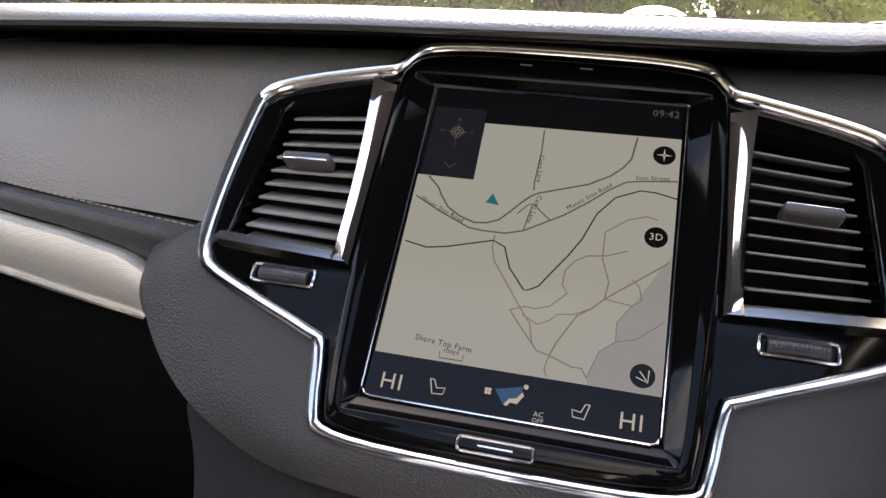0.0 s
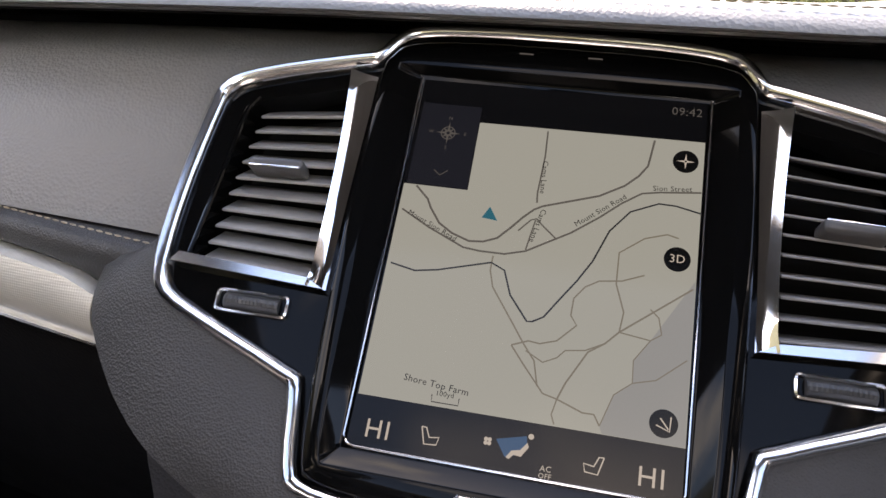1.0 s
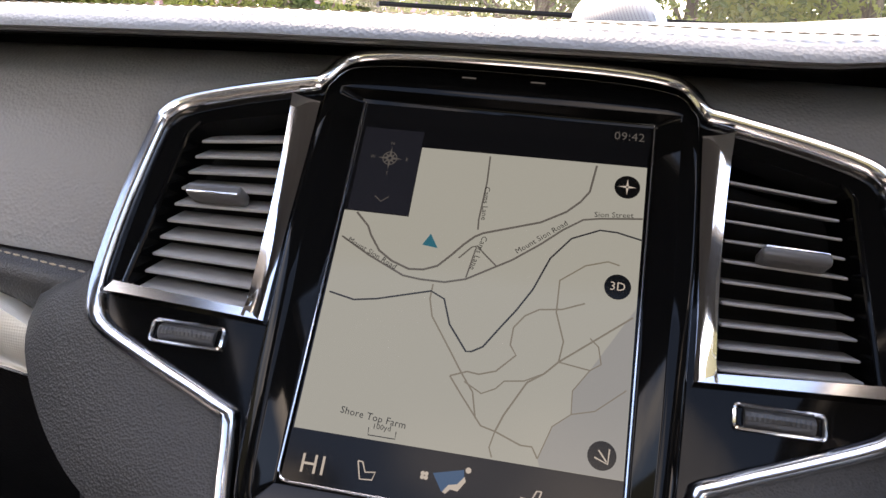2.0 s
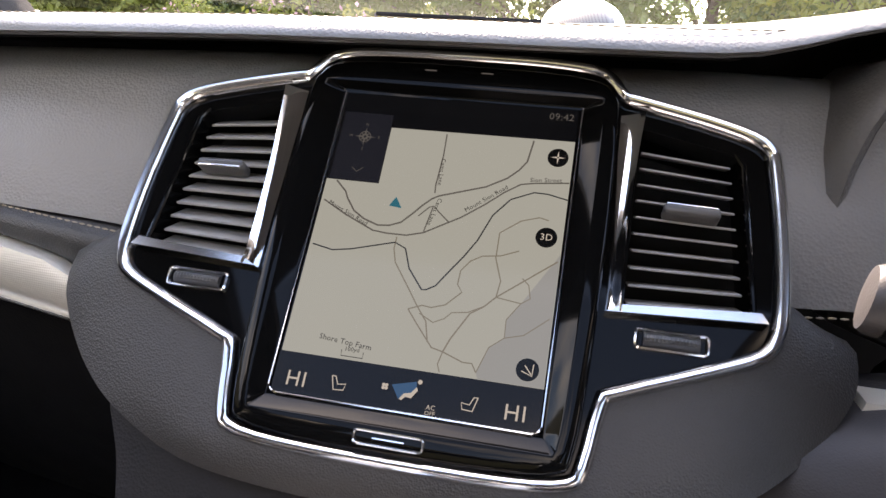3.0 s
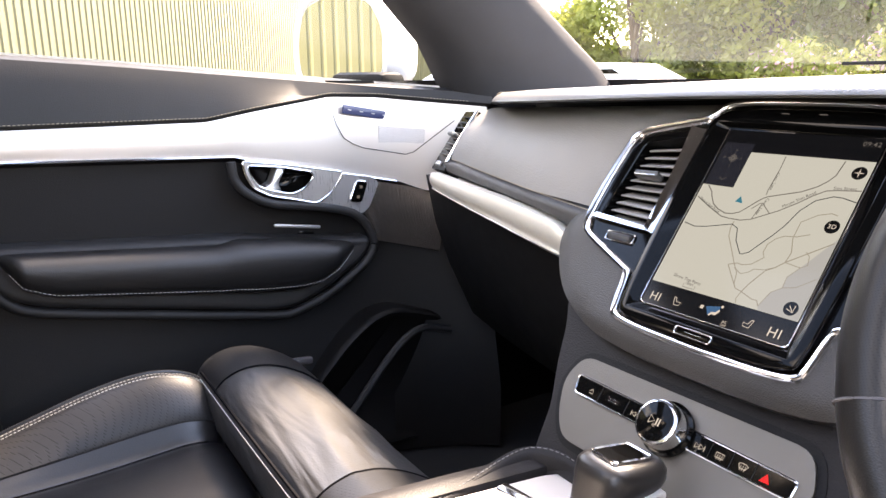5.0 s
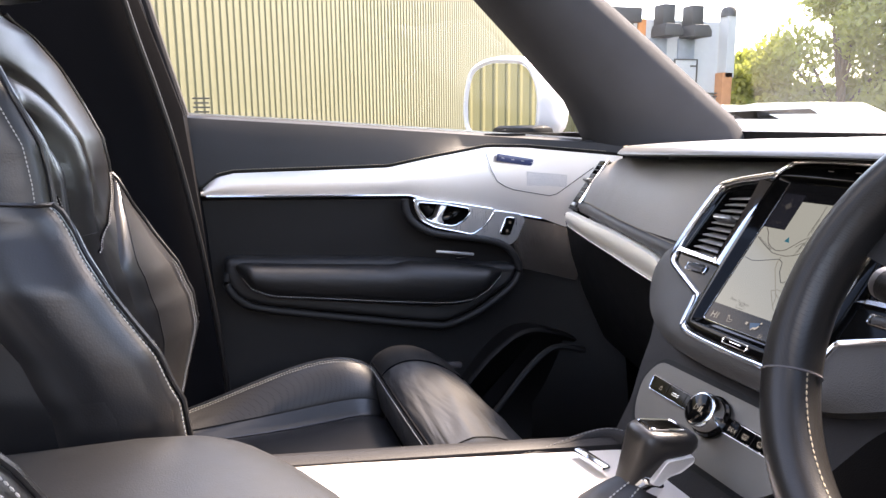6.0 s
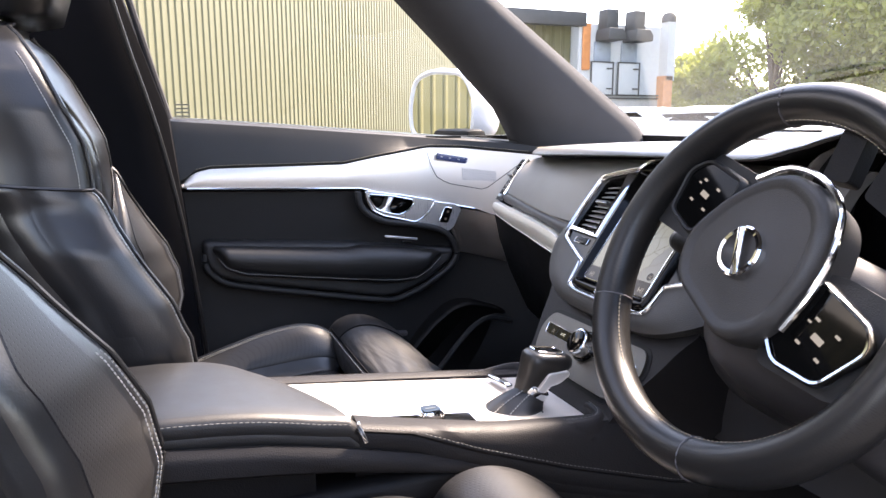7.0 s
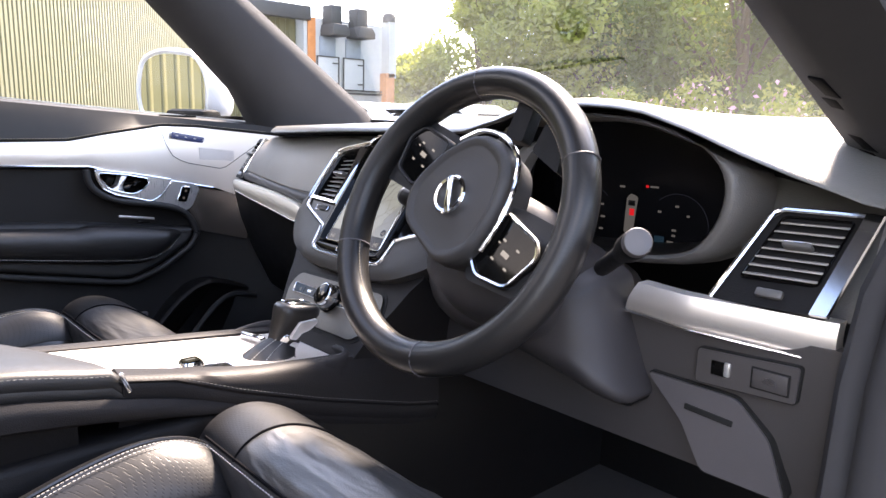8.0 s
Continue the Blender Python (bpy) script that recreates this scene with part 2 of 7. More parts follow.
def bm_prism(poly, z0, z1, m=None, bev=0.0, seg=2):
    """A plate with the outline poly (x, y), from z0 to z1."""
    n = len(poly)
    v = [(x, y, z0) for x, y in poly] + [(x, y, z1) for x, y in poly]
    f = [tuple(range(n))[::-1], tuple(range(n, 2 * n))] + [(i, (i + 1) % n, n + (i + 1) % n, n + i) for i in range(n)]
    bm = bm_new(v, f)
    bmesh.ops.recalc_face_normals(bm, faces=bm.faces)
    if bev:
        edges = [e for e in bm.edges if abs(e.verts[0].co.z - e.verts[1].co.z) < 1e-9 and e.verts[0].co.z == z1]
        bmesh.ops.bevel(bm, geom=edges, offset=bev, segments=seg, affect="EDGES", profile=0.5, clamp_overlap=True)
    if m:
        bm.transform(m)
    return bm


def rounded(poly, r, n=4):
    """The polygon with its corners rounded; r is one radius or one for each corner."""
    out = []
    k = len(poly)
    for i, p in enumerate(poly):
        p = Vector(p)
        a, b = Vector(poly[i - 1]) - p, Vector(poly[(i + 1) % k]) - p
        rr = r[i] if isinstance(r, (list, tuple)) else r
        d = min(rr, a.length * 0.45, b.length * 0.45)
        p0, p1 = p + a.normalized() * d, p + b.normalized() * d
        for j in range(n + 1):
            t = j / n
            q = p0 * (1 - t) ** 2 + p * 2 * t * (1 - t) + p1 * t * t
            out.append(tuple(q))
    return out


def inset(poly, d):
    """The closed 2D outline moved inwards by d (outwards where negative)."""
    n = len(poly)
    area = sum(poly[i - 1][0] * poly[i][1] - poly[i][0] * poly[i - 1][1] for i in range(n))
    s = 1 if area > 0 else -1
    out = []
    for i in range(n):
        a, p, b = Vector(poly[i - 1]), Vector(poly[i]), Vector(poly[(i + 1) % n])
        e0, e1 = (p - a).normalized(), (b - p).normalized()
        nn = Vector((-e0.y - e1.y, e0.x + e1.x)) * s
        ln = nn.length
        if ln < 1e-6:
            out.append(tuple(p))
            continue
        nn /= ln
        cosv = max(0.5, nn.dot(Vector((-e0.y, e0.x)) * s))
        out.append(tuple(p + nn * d / cosv))
    return out


def bm_frame(poly, profile, m=None):
    """A closed moulding along the 2D outline; profile rows are (inset, height)."""
    rings = [[(x, y, h) for x, y in inset(poly, d)] for d, h in profile]
    n = len(poly)
    v = [p for ring in rings for p in ring]
    f = []
    k = len(rings)
    for a in range(k):
        b = (a + 1) % k
        for i in range(n):
            j = (i + 1) % n
            f.append((a * n + i, a * n + j, b * n + j, b * n + i))
    return bm_new(v, f, m)


def bm_loft(rings, cap=True, m=None):
    n = len(rings[0])
    v = [p for ring in rings for p in ring]
    f = []
    for a in range(len(rings) - 1):
        for i in range(n):
            j = (i + 1) % n
            f.append((a * n + i, a * n + j, (a + 1) * n + j, (a + 1) * n + i))
    if cap:
        f += [tuple(range(n))[::-1], tuple(range((len(rings) - 1) * n, len(rings) * n))]
    return bm_new(v, f, m)


def bm_sheet(rows, thick=(0, 0, -0.01), m=None, closed=False):
    """A sheet through rows of points, given thickness along a vector."""
    nu, nv = len(rows), len(rows[0])
    t = Vector(thick)
    v = [tuple(p) for r in rows for p in r] + [tuple(Vector(p) + t) for r in rows for p in r]
    o = nu * nv
    f = []
    for a in range(nu - 1):
        for b in range(nv - 1):
            q = (a * nv + b, a * nv + b + 1, (a + 1) * nv + b + 1, (a + 1) * nv + b)
            f += [q, tuple(o + i for i in q[::-1])]
    rim = [(0, b) for b in range(nv)] + [(a, nv - 1) for a in range(1, nu)] + [(nu - 1, b) for b in range(nv - 2, -1, -1)] + [(a, 0) for a in range(nu - 2, 0, -1)]
    ids = [a * nv + b for a, b in rim]
    for i in range(len(ids)):
        p, q = ids[i], ids[(i + 1) % len(ids)]
        f.append((p, o + p, o + q, q))
    return bm_new(v, f, m)


def smooth_path(pts, n=6, closed=False):
    """Catmull-Rom through the points."""
    pts = [Vector(p) for p in pts]
    k = len(pts)
    out = []
    last = k if closed else k - 1
    for i in range(last):
        p1, p2 = pts[i], pts[(i + 1) % k]
        p0 = pts[i - 1] if closed or i > 0 else p1 * 2 - p2
        p3 = pts[(i + 2) % k] if closed or i + 2 < k else p2 * 2 - p1
        for j in range(n):
            t = j / n
            out.append(0.5 * (2 * p1 + (p2 - p0) * t + (2 * p0 - 5 * p1 + 4 * p2 - p3) * t * t + (3 * p1 - p0 - 3 * p2 + p3) * t ** 3))
    if not closed:
        out.append(pts[-1])
    return out


def bm_tube(path, r, n=8, closed=False, flat=1.0, up=(0, 0, 1)):
    path = [Vector(p) for p in path]
    k = len(path)
    rings = []
    for i, p in enumerate(path):
        a = path[i - 1] if closed or i else p
        b = path[(i + 1) % k] if closed or i + 1 < k else p
        t = (b - a).normalized()
        u = t.cross(Vector(up))
        if u.length < 1e-4:
            u = t.cross(Vector((1, 0, 0)))
        u.normalize()
        w = u.cross(t)
        rr = r(i / max(1, k - 1)) if callable(r) else r
        rings.append([tuple(p + (u * math.cos(q) + w * math.sin(q) * flat) * rr) for q in (2 * math.pi * j / n for j in range(n))])
    if closed:
        rings.append(rings[0])
        bm = bm_loft(rings, cap=False)
        bmesh.ops.remove_doubles(bm, verts=bm.verts, dist=1e-7)
        return bm
    return bm_loft(rings)


def bm_dashes(path, length=0.004, gap=0.0016, r=0.0006):
    """Stitches: short slim bars along a path."""
    path = [Vector(p) for p in path]
    seg = [(path[i + 1] - path[i]).length for i in range(len(path) - 1)]
    total = sum(seg)
    cum = np.concatenate([[0], np.cumsum(seg)])

    def at(d):
        i = int(min(np.searchsorted(cum, d, side="right") - 1, len(seg) - 1))
        return path[i].lerp(path[i + 1], (d - cum[i]) / max(seg[i], 1e-9))

    v, f = [], []
    d = 0.0
    while d + length < total:
        a, b = at(d), at(d + length)
        t = (b - a).normalized()
        u = t.orthogonal().normalized()
        w = t.cross(u)
        o = len(v)
        for p, s in ((a, 0.55), ((a + b) / 2, 1.15), (b, 0.55)):
            v += [tuple(p + (u * math.cos(q) + w * math.sin(q)) * r * s) for q in (0, 1.57, 3.14, 4.71)]
        for ring in (0, 4):
            f += [(o + ring + j, o + ring + (j + 1) % 4, o + ring + 4 + (j + 1) % 4, o + ring + 4 + j) for j in range(4)]
        f += [(o, o + 1, o + 2, o + 3), (o + 11, o + 10, o + 9, o + 8)]
        d += length + gap
    return bm_new(v, f)


def bm_turned(profile, n=32, m=None):
    """A turned body: profile rows are (radius, height) along local z."""
    rings = [[(r * math.cos(q), r * math.sin(q), z) for q in (2 * math.pi * j / n for j in range(n))] for r, z in profile]
    return bm_loft(rings, True, m)


def lettering(name, text, size, m, material, parent, spacing=1.0, align="CENTER", label=""):
    """Words as flat mesh letters lying in the local x-y plane of m."""
    cu = bpy.data.curves.new(name, "FONT")
    cu.body, cu.size, cu.align_x, cu.align_y, cu.space_character = text, size, align, "CENTER", spacing
    cu.resolution_u = 2
    tmp = bpy.data.objects.new("tmp_text", cu)
    scene.collection.objects.link(tmp)
    bpy.context.view_layer.update()
    me = bpy.data.meshes.new_from_object(tmp.evaluated_get(bpy.context.evaluated_depsgraph_get()))
    bpy.data.objects.remove(tmp)
    me.transform(m)
    me.materials.clear()
    me.materials.append(material)
    ob = new(name, me)
    ob.parent = parent
    if label:
        ob["label"] = label
    return ob


def ribbon(points, width, z, m):
    """A flat line on a display: a mitred strip."""
    pts = [Vector(p) for p in points]
    l, r = [], []
    for i, p in enumerate(pts):
        a = pts[max(0, i - 1)]
        b = pts[min(len(pts) - 1, i + 1)]
        t = (b - a).normalized()
        nrm = Vector((-t.y, t.x)) * width / 2
        l.append((p.x + nrm.x, p.y + nrm.y, z))
        r.append((p.x - nrm.x, p.y - nrm.y, z))
    n = len(pts)
    return bm_new(l + r, [(i, i + 1, n + i + 1, n + i) for i in range(n - 1)], m)


def mirrored(half):
    """A closed outline from its right half, listed from top centre to bottom centre."""
    return list(half) + [(-x, y) for x, y in half[::-1] if abs(x) > 1e-6]


# ---- frames of reference ----
TILT = radians(36.3)
CT, ST = math.cos(TILT), math.sin(TILT)
# stack: x across, y up along the sloping fascia, z out towards the cabin
STACK = Matrix(((1, 0, 0, 0), (0, ST, -CT, 0), (0, CT, ST, 1.05), (0, 0, 0, 1)))


def on_stack(u, v, w=0.0):
    return tuple(STACK @ Vector((u, v, w)))


def bow(x):
    """How far the fascia falls back towards the car's sides."""
    return 0.07 * max(0.0, (abs(x) - 0.10) / 0.5) ** 1.6 - 0.004


# ==== the dashboard ====
dash = thing("dashboard", "charcoal grained leather dashboard with woven aluminium strips", "dashboard")


def lip(x):
    z = np.interp(x, (-0.66, -0.55, -0.37, -0.25, -0.12, 0.0, 0.12, 0.17, 0.21, 0.25, 0.30, 0.374, 0.423, 0.462, 0.527, 0.574, 0.634, 0.678, 0.711), (1.143, 1.150, 1.156, 1.161, 1.166, 1.169, 1.171, 1.173, 1.180, 1.192, 1.203, 1.206, 1.203, 1.197, 1.176, 1.157, 1.136, 1.123, 1.112))
    y = 0.036 + 0.8 * bow(x) + 0.55 * max(0, abs(x) - 0.45) if x < 0.2 else np.interp(x, (0.2, 0.28, 0.5, 0.72), (0.040, 0.026, 0.028, 0.034))
    return (x, float(y), float(z))


# top pad: from the lip forward to the windscreen, slightly rising
rows = []
for i in range(70):
    x = -0.66 + 1.38 * i / 69
    lx, ly, lz = lip(x)
    far = 0.53 - 0.02 * (x / 0.66) ** 2
    far_z = float(np.interp(x, (0.0, 0.25), (lz + 0.012, 1.1985)))
    nose = min(1.0, max(0.0, (0.20 - x) / 0.05))
    thin = [(0.05, 0.0015), (0.006, -0.001), (0.0, -0.0005), (0.0012, 0.0015), (0.006, 0.0045), (0.012, 0.0072), (0.020, 0.009)]
    thick = [(0.05, -0.006), (0.006, -0.0085), (0.0, -0.0075), (0.0014, -0.005), (0.006, -0.0005), (0.012, 0.0025), (0.020, 0.005)]
    row = [(x, ly + a[0] + (b[0] - a[0]) * nose, lz + a[1] + (b[1] - a[1]) * nose) for a, b in zip(thin, thick)]
    crest = row[-1][2]
    for j in range(1, 9):
        t = j / 8
        y = ly + 0.020 + (far - ly - 0.020) * t
        row.append((x, y, crest + (far_z - crest) * (1.95 * t ** 0.8 - 0.95 * t * t)))
    rows.append(row)
part("top_pad", bm_sheet(rows, (0, 0.004, -0.0015)), M_DASHTOP, dash, "pale-lit grained leather top pad")
# seam across the top pad
part("stitching", bm_dashes([(x, lip(x)[1] + 0.012, lip(x)[2] + 0.0045) for x in np.linspace(-0.62, 0.18, 60)], 0.005, 0.002), M_STITCH, dash)


def face_row(x, z0, z1, n=8, w=0.0):
    out = []
    p = [(bow(x) + (z0 - 1.035) * 0.735, z0), (bow(x) + 0.024, z0 + (z1 - z0) * 0.45), (bow(x) + 0.054, z1 - 0.004), (bow(x) + 0.098, z1)]
    for j in range(n + 1):
        t = j / n
        c = ((1 - t) ** 3, 3 * t * (1 - t) ** 2, 3 * t * t * (1 - t), t ** 3)
        out.append((x, sum(k * a[0] for k, a in zip(c, p)) - w, sum(k * a[1] for k, a in zip(c, p))))
    return out


# underside shelf closing the gap between fascia and lip, blackened for the shadow there
rows = []
for i in range(70):
    x = -0.66 + 1.38 * i / 69
    lx, ly, lz = lip(x)
    drop = 0.008 * min(1.0, max(0.0, (0.20 - x) / 0.05))
    rows.append([(x, ly + 0.014, lz - 0.003 - drop), (x, ly + 0.05, lz - 0.002 - drop), (x, ly + 0.100, lz - 0.004 - drop), (x, ly + 0.112, lz - 0.055)])
part("shelf", bm_sheet(rows, (0, 0, 0.002)), M_DARK, dash)


def seam_z(x):
    return 1.038 + 0.017 * min(1, max(0, (abs(x) - 0.18) / 0.36))


def pad_foot(x):
    """Where the upper pad ends at the bottom: on the seam, or behind the chrome border."""
    a = abs(x)
    if a > 0.1785:
        return seam_z(a)
    return 1.05 + 0.806 * float(np.interp(a, (0.0, 0.076, 0.095, 0.104, 0.165, 0.1785), (0.121, 0.117, 0.104, 0.099, 0.08, 0.07)))


rows = []
for x in [*np.linspace(-0.572, -0.18, 22), *np.linspace(-0.1782, 0.1782, 27), *np.linspace(0.18, 0.26, 6)]:
    full = [Vector(p) for p in face_row(x, seam_z(x), min(lip(x)[2], 1.172) - 0.017, 60)]
    up = [p for p in full if p.z >= pad_foot(x) - 1e-6]
    near_ = min(1, max(0, (0.32 - abs(x)) / 0.13))
    back = 0.014 * near_ * near_ * (3 - 2 * near_)
    rows.append([up[round(k * (len(up) - 1) / 18)] for k in range(19)])
    rows[-1] = [p + Vector((0, back * (1 - ((p.z - 1.03) / (up[-1].z - 1.03)) ** 3), 0)) for p in rows[-1]]
part("fascia_pad", bm_sheet(rows, (0, 0.02, -0.004)), M_DASH, dash, "light-paled grained leather upper fascia")
for x0, x1 in ((-0.562, -0.186), (0.186, 0.25)):
    part("stitching", bm_dashes([(x, bow(x) + (seam_z(x) - 1.035) * 0.735 - 0.003, seam_z(x) + 0.001) for x in np.linspace(x0, x1, 40)], 0.004, 0.0018), M_STITCH, dash, "tan contrast stitching")
def strip_top(x):
    return float(np.interp(x, (0.20, 0.222, 0.240, 0.29, 0.372, 0.6), (0.998, 1.010, 1.0175, 1.0235, 1.029, 1.033)))


# lower pad between the seam and the metal strip
xs = np.linspace(0.17, 0.585, 20)
rows = []
for x in xs:
    sz = seam_z(x)
    y0 = bow(x) + (sz - 1.035) * 0.735
    st_ = strip_top(max(x, 0.20)) - 0.001
    rows.append([(-x, y0 - 0.001, sz - 0.002), (-x, y0 - 0.005, sz - 0.005), (-x, y0 - 0.007, sz - 0.010), (-x, y0 - 0.007, 0.6 * st_ + 0.4 * (sz - 0.010)), (-x, y0 - 0.003, st_ + 0.002), (-x, y0 + 0.004, st_ - 0.002), (-x, y0 + 0.03, st_ - 0.006)])
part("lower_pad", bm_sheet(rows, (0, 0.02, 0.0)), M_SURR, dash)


def strip_row(x, near, far, s):
    """Bulged metal strip that tapers outwards."""
    top = strip_top(x)
    bot = float(np.interp(x, (0.222, 0.372, 0.6), (0.982, 0.9955, 1.009)))
    y = bow(x) - 0.007
    out = []
    for j in range(9):
        q = j / 8
        z = top + (bot - top) * q
        out.append((s * x, y - 0.008 * math.sin(math.pi * (0.15 + 0.75 * q)) + 0.002 * q, z))
    return out


xs = np.linspace(0.222, 0.600, 40)
part("metal_strip", bm_sheet([strip_row(x, 0.222, 0.600, -1) for x in xs], (0, 0.015, 0)), M_MESH, dash, "woven aluminium trim strip")
part("strip_edge", bm_tube([Vector(strip_row(x, 0.222, 0.600, -1)[-1]) + Vector((0, -0.001, -0.001)) for x in xs], 0.0017), M_CHROME, dash, "bright chrome edge")
# glove box and knee side below
rows = []
for x in np.linspace(0.04, 0.66, 14):
    y0 = bow(x)
    rows.append([(-x, y0 + 0.002, 0.988 + 0.03 * (x - 0.1) / 0.5), (-x, y0 + 0.02, 0.94), (-x, y0 + 0.05, 0.86), (-x, y0 + 0.10, 0.76), (-x, y0 + 0.24, 0.66), (-x, y0 + 0.40, 0.56), (-x, y0 + 0.42, 0.44)])
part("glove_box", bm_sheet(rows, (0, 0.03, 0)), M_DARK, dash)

# surround of the fascia: the leather panel that carries the hexagon
sur_half = [(0.0, -0.1345), (0.06, -0.1335), (0.112, -0.127), (0.155, -0.1085), (0.182, -0.089), (0.203, -0.066), (0.216, -0.045), (0.219, -0.028), (0.216, -0.016), (0.200, -0.0115)]
ring_half = [(0.0, 0.128), (0.045, 0.1275), (0.076, 0.1245), (0.088, 0.118), (0.0955, 0.108), (0.104, 0.1055), (0.14, 0.0965), (0.165, 0.088), (0.1745, 0.080), (0.1775, 0.070), (0.181, 0.030), (0.1815, -0.005), (0.179, -0.024), (0.171, -0.036), (0.146, -0.0475), (0.106, -0.0635), (0.099, -0.0695), (0.0935, -0.100), (0.086, -0.1095), (0.058, -0.1135), (0.0, -0.1145)]
RING = mirrored([(p.x, p.y) for p in smooth_path([(x, y, 0) for x, y in ring_half], 3)])
low = [(0.0, -0.108), (0.06, -0.108), (0.09, -0.105), (0.096, -0.095), (0.1, -0.067), (0.11, -0.06), (0.15, -0.044), (0.17, -0.034), (0.177, -0.018), (0.178, -0.004)]
inner = smooth_path([(x, y, 0) for x, y in low], 4)
outer_pts = smooth_path([(x, y, 0) for x, y in sur_half], 4)


def along(path, t):
    d = [0.0]
    for i in range(len(path) - 1):
        d.append(d[-1] + (path[i + 1] - path[i]).length)
    s_ = t * d[-1]
    i = max(0, min(len(path) - 2, int(np.searchsorted(d, s_) - 1)))
    return path[i].lerp(path[i + 1], (s_ - d[i]) / max(1e-9, d[i + 1] - d[i]))


for sgn in (-1, 1):
    rows = []
    for i in range(41):
        t = i / 40
        a, b = along(inner, t), along(outer_pts, t)
        row = []
        for j in range(7):
            q = j / 6
            p = a.lerp(b, q)
            row.append(on_stack(sgn * p.x, p.y, 0.003 - (0.008 * q ** 3 if t < 0.55 else 0.008 * q ** 3 + 0.011 * q ** 1.3 * (t - 0.55) / 0.45)))
        p = b
        row.append(on_stack(sgn * (p.x * 0.995), p.y * 0.99, -0.02))
        rows.append(row)
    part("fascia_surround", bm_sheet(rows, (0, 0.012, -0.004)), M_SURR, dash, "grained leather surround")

part("display_recess", bm_tube([(-0.17, 0.43, 1.193), (-0.16, 0.40, 1.193), (0.16, 0.37, 1.193), (0.20, 0.40, 1.193)], 0.0025, 6), M_DARK, dash)
speaker = thing("dash_speaker", "silver perforated round speaker on the dashboard top", "speaker")
SPM = Matrix.Translation((0.060, 0.292, 1.183)) @ Matrix.Rotation(radians(48), 4, "X")
part("grille", bm_turned([(0.029, 0.0), (0.0275, 0.006), (0.021, 0.011), (0.010, 0.014), (0.003, 0.0145)], 40, SPM), perforated("perforated_speaker_metal", (0.20, 0.20, 0.20), 0.4, 330), speaker, "perforated metal grille")
part("rim", bm_turned([(0.033, -0.004), (0.036, -0.002), (0.036, 0.004), (0.033, 0.006)], 40, SPM), M_CHROME, speaker)
part("base", bm_turned([(0.040, -0.02), (0.038, -0.004), (0.030, -0.002)], 32, SPM), M_DARK, speaker)

# ==== the touchscreen panel with its chrome hexagon ====
panel = thing("infotainment_panel", "piano black hexagonal centre panel with chrome border", "panel")
part("chrome_border", bm_frame(RING, [(-0.0015, -0.004), (-0.0015, 0.003), (-0.0005, 0.0062), (0.0012, 0.0074), (0.0030, 0.0070), (0.0052, 0.0048), (0.0064, 0.0022), (0.0066, -0.004)], STACK), M_CHROME, panel, "polished chrome border")

VENT = rounded([(0.1045, 0.088), (0.150, 0.0775), (0.159, 0.072), (0.1655, -0.0145), (0.1035, -0.0185)], [0.004, 0.01, 0.01, 0.004, 0.004])
glass_half = [(0.0, 0.119), (0.05, 0.1182), (0.079, 0.1145), (0.0885, 0.106), (0.0918, 0.096), (0.0925, 0.05), (0.0918, 0.0), (0.0898, -0.06), (0.0868, -0.094), (0.080, -0.104), (0.05, -0.108), (0.0, -0.1092)]
GLASS = mirrored([(p.x, p.y) for p in smooth_path([(x, y, 0) for x, y in glass_half], 3)])


def plate_with_holes(outer, holes, w, depth, m):
    bm = bmesh.new()
    edges = []
    for loop in (outer, *holes):
        vs = [bm.verts.new((x, y, w)) for x, y in loop]
        edges += [bm.edges.new((vs[i], vs[(i + 1) % len(vs)])) for i in range(len(vs))]
    bmesh.ops.triangle_fill(bm, use_beauty=True, use_dissolve=False, edges=edges)
    for loop in holes:
        n = len(loop)
        a = [bm.verts.new((x, y, w)) for x, y in loop]
        b = [bm.verts.new((x, y, w - depth)) for x, y in loop]
        for i in range(n):
            bm.faces.new((a[i], a[(i + 1) % n], b[(i + 1) % n], b[i]))
    bm.transform(m)
    return bm


mir = [(-x, y) for x, y in VENT][::-1]
part("field", plate_with_holes(inset(RING, 0.004), [VENT, mir], 0.0005, 0.03, STACK), M_GLOSS, panel, "piano black field", sharp=20)

screen = thing("touchscreen", "black glass portrait touchscreen showing a road map", "touchscreen")


def clamp(v, lo, hi):
    return max(lo, min(hi, v))


# flat outer rim, then a hollow that falls to the display; the fall is short below and broad at the sides
CREST = [(math.copysign(max(0.0, abs(x) - 0.0075), x), clamp(y, -0.0972, 0.1012)) for x, y in inset(GLASS, 0.0005)]
WELL = [(clamp(x, -0.0716, 0.0716), clamp(y, -0.0880, 0.0992)) for x, y in GLASS]
gl_rings = [[(x, y, h) for x, y in inset(GLASS, d)] for d, h in ((0.0, -0.004), (0.0, 0.0045), (0.0008, 0.0060), (0.0022, 0.0068))]
gl_rings += [[(a[0] + (b[0] - a[0]) * q, a[1] + (b[1] - a[1]) * q, h) for a, b in zip(CREST, WELL)] for q, h in ((0.0, 0.0076), (0.06, 0.0075), (0.12, 0.0071), (0.88, 0.0012), (0.95, 0.0009), (1.0, 0.0007))]
gl = bm_loft(gl_rings, True, STACK)
part("glass", gl, M_GLOSS, screen, sharp=80)
DISP = [(-0.0695, -0.0865), (0.0695, -0.0865), (0.0695, 0.0965), (-0.0695, 0.0965)]
Z0 = 0.0012
M_MAP = glow("map_paper", (0.70, 0.80, 0.80), 0.0435)
M_MAPW = glow("map_built_up", (0.61, 0.70, 0.76), 0.0390)
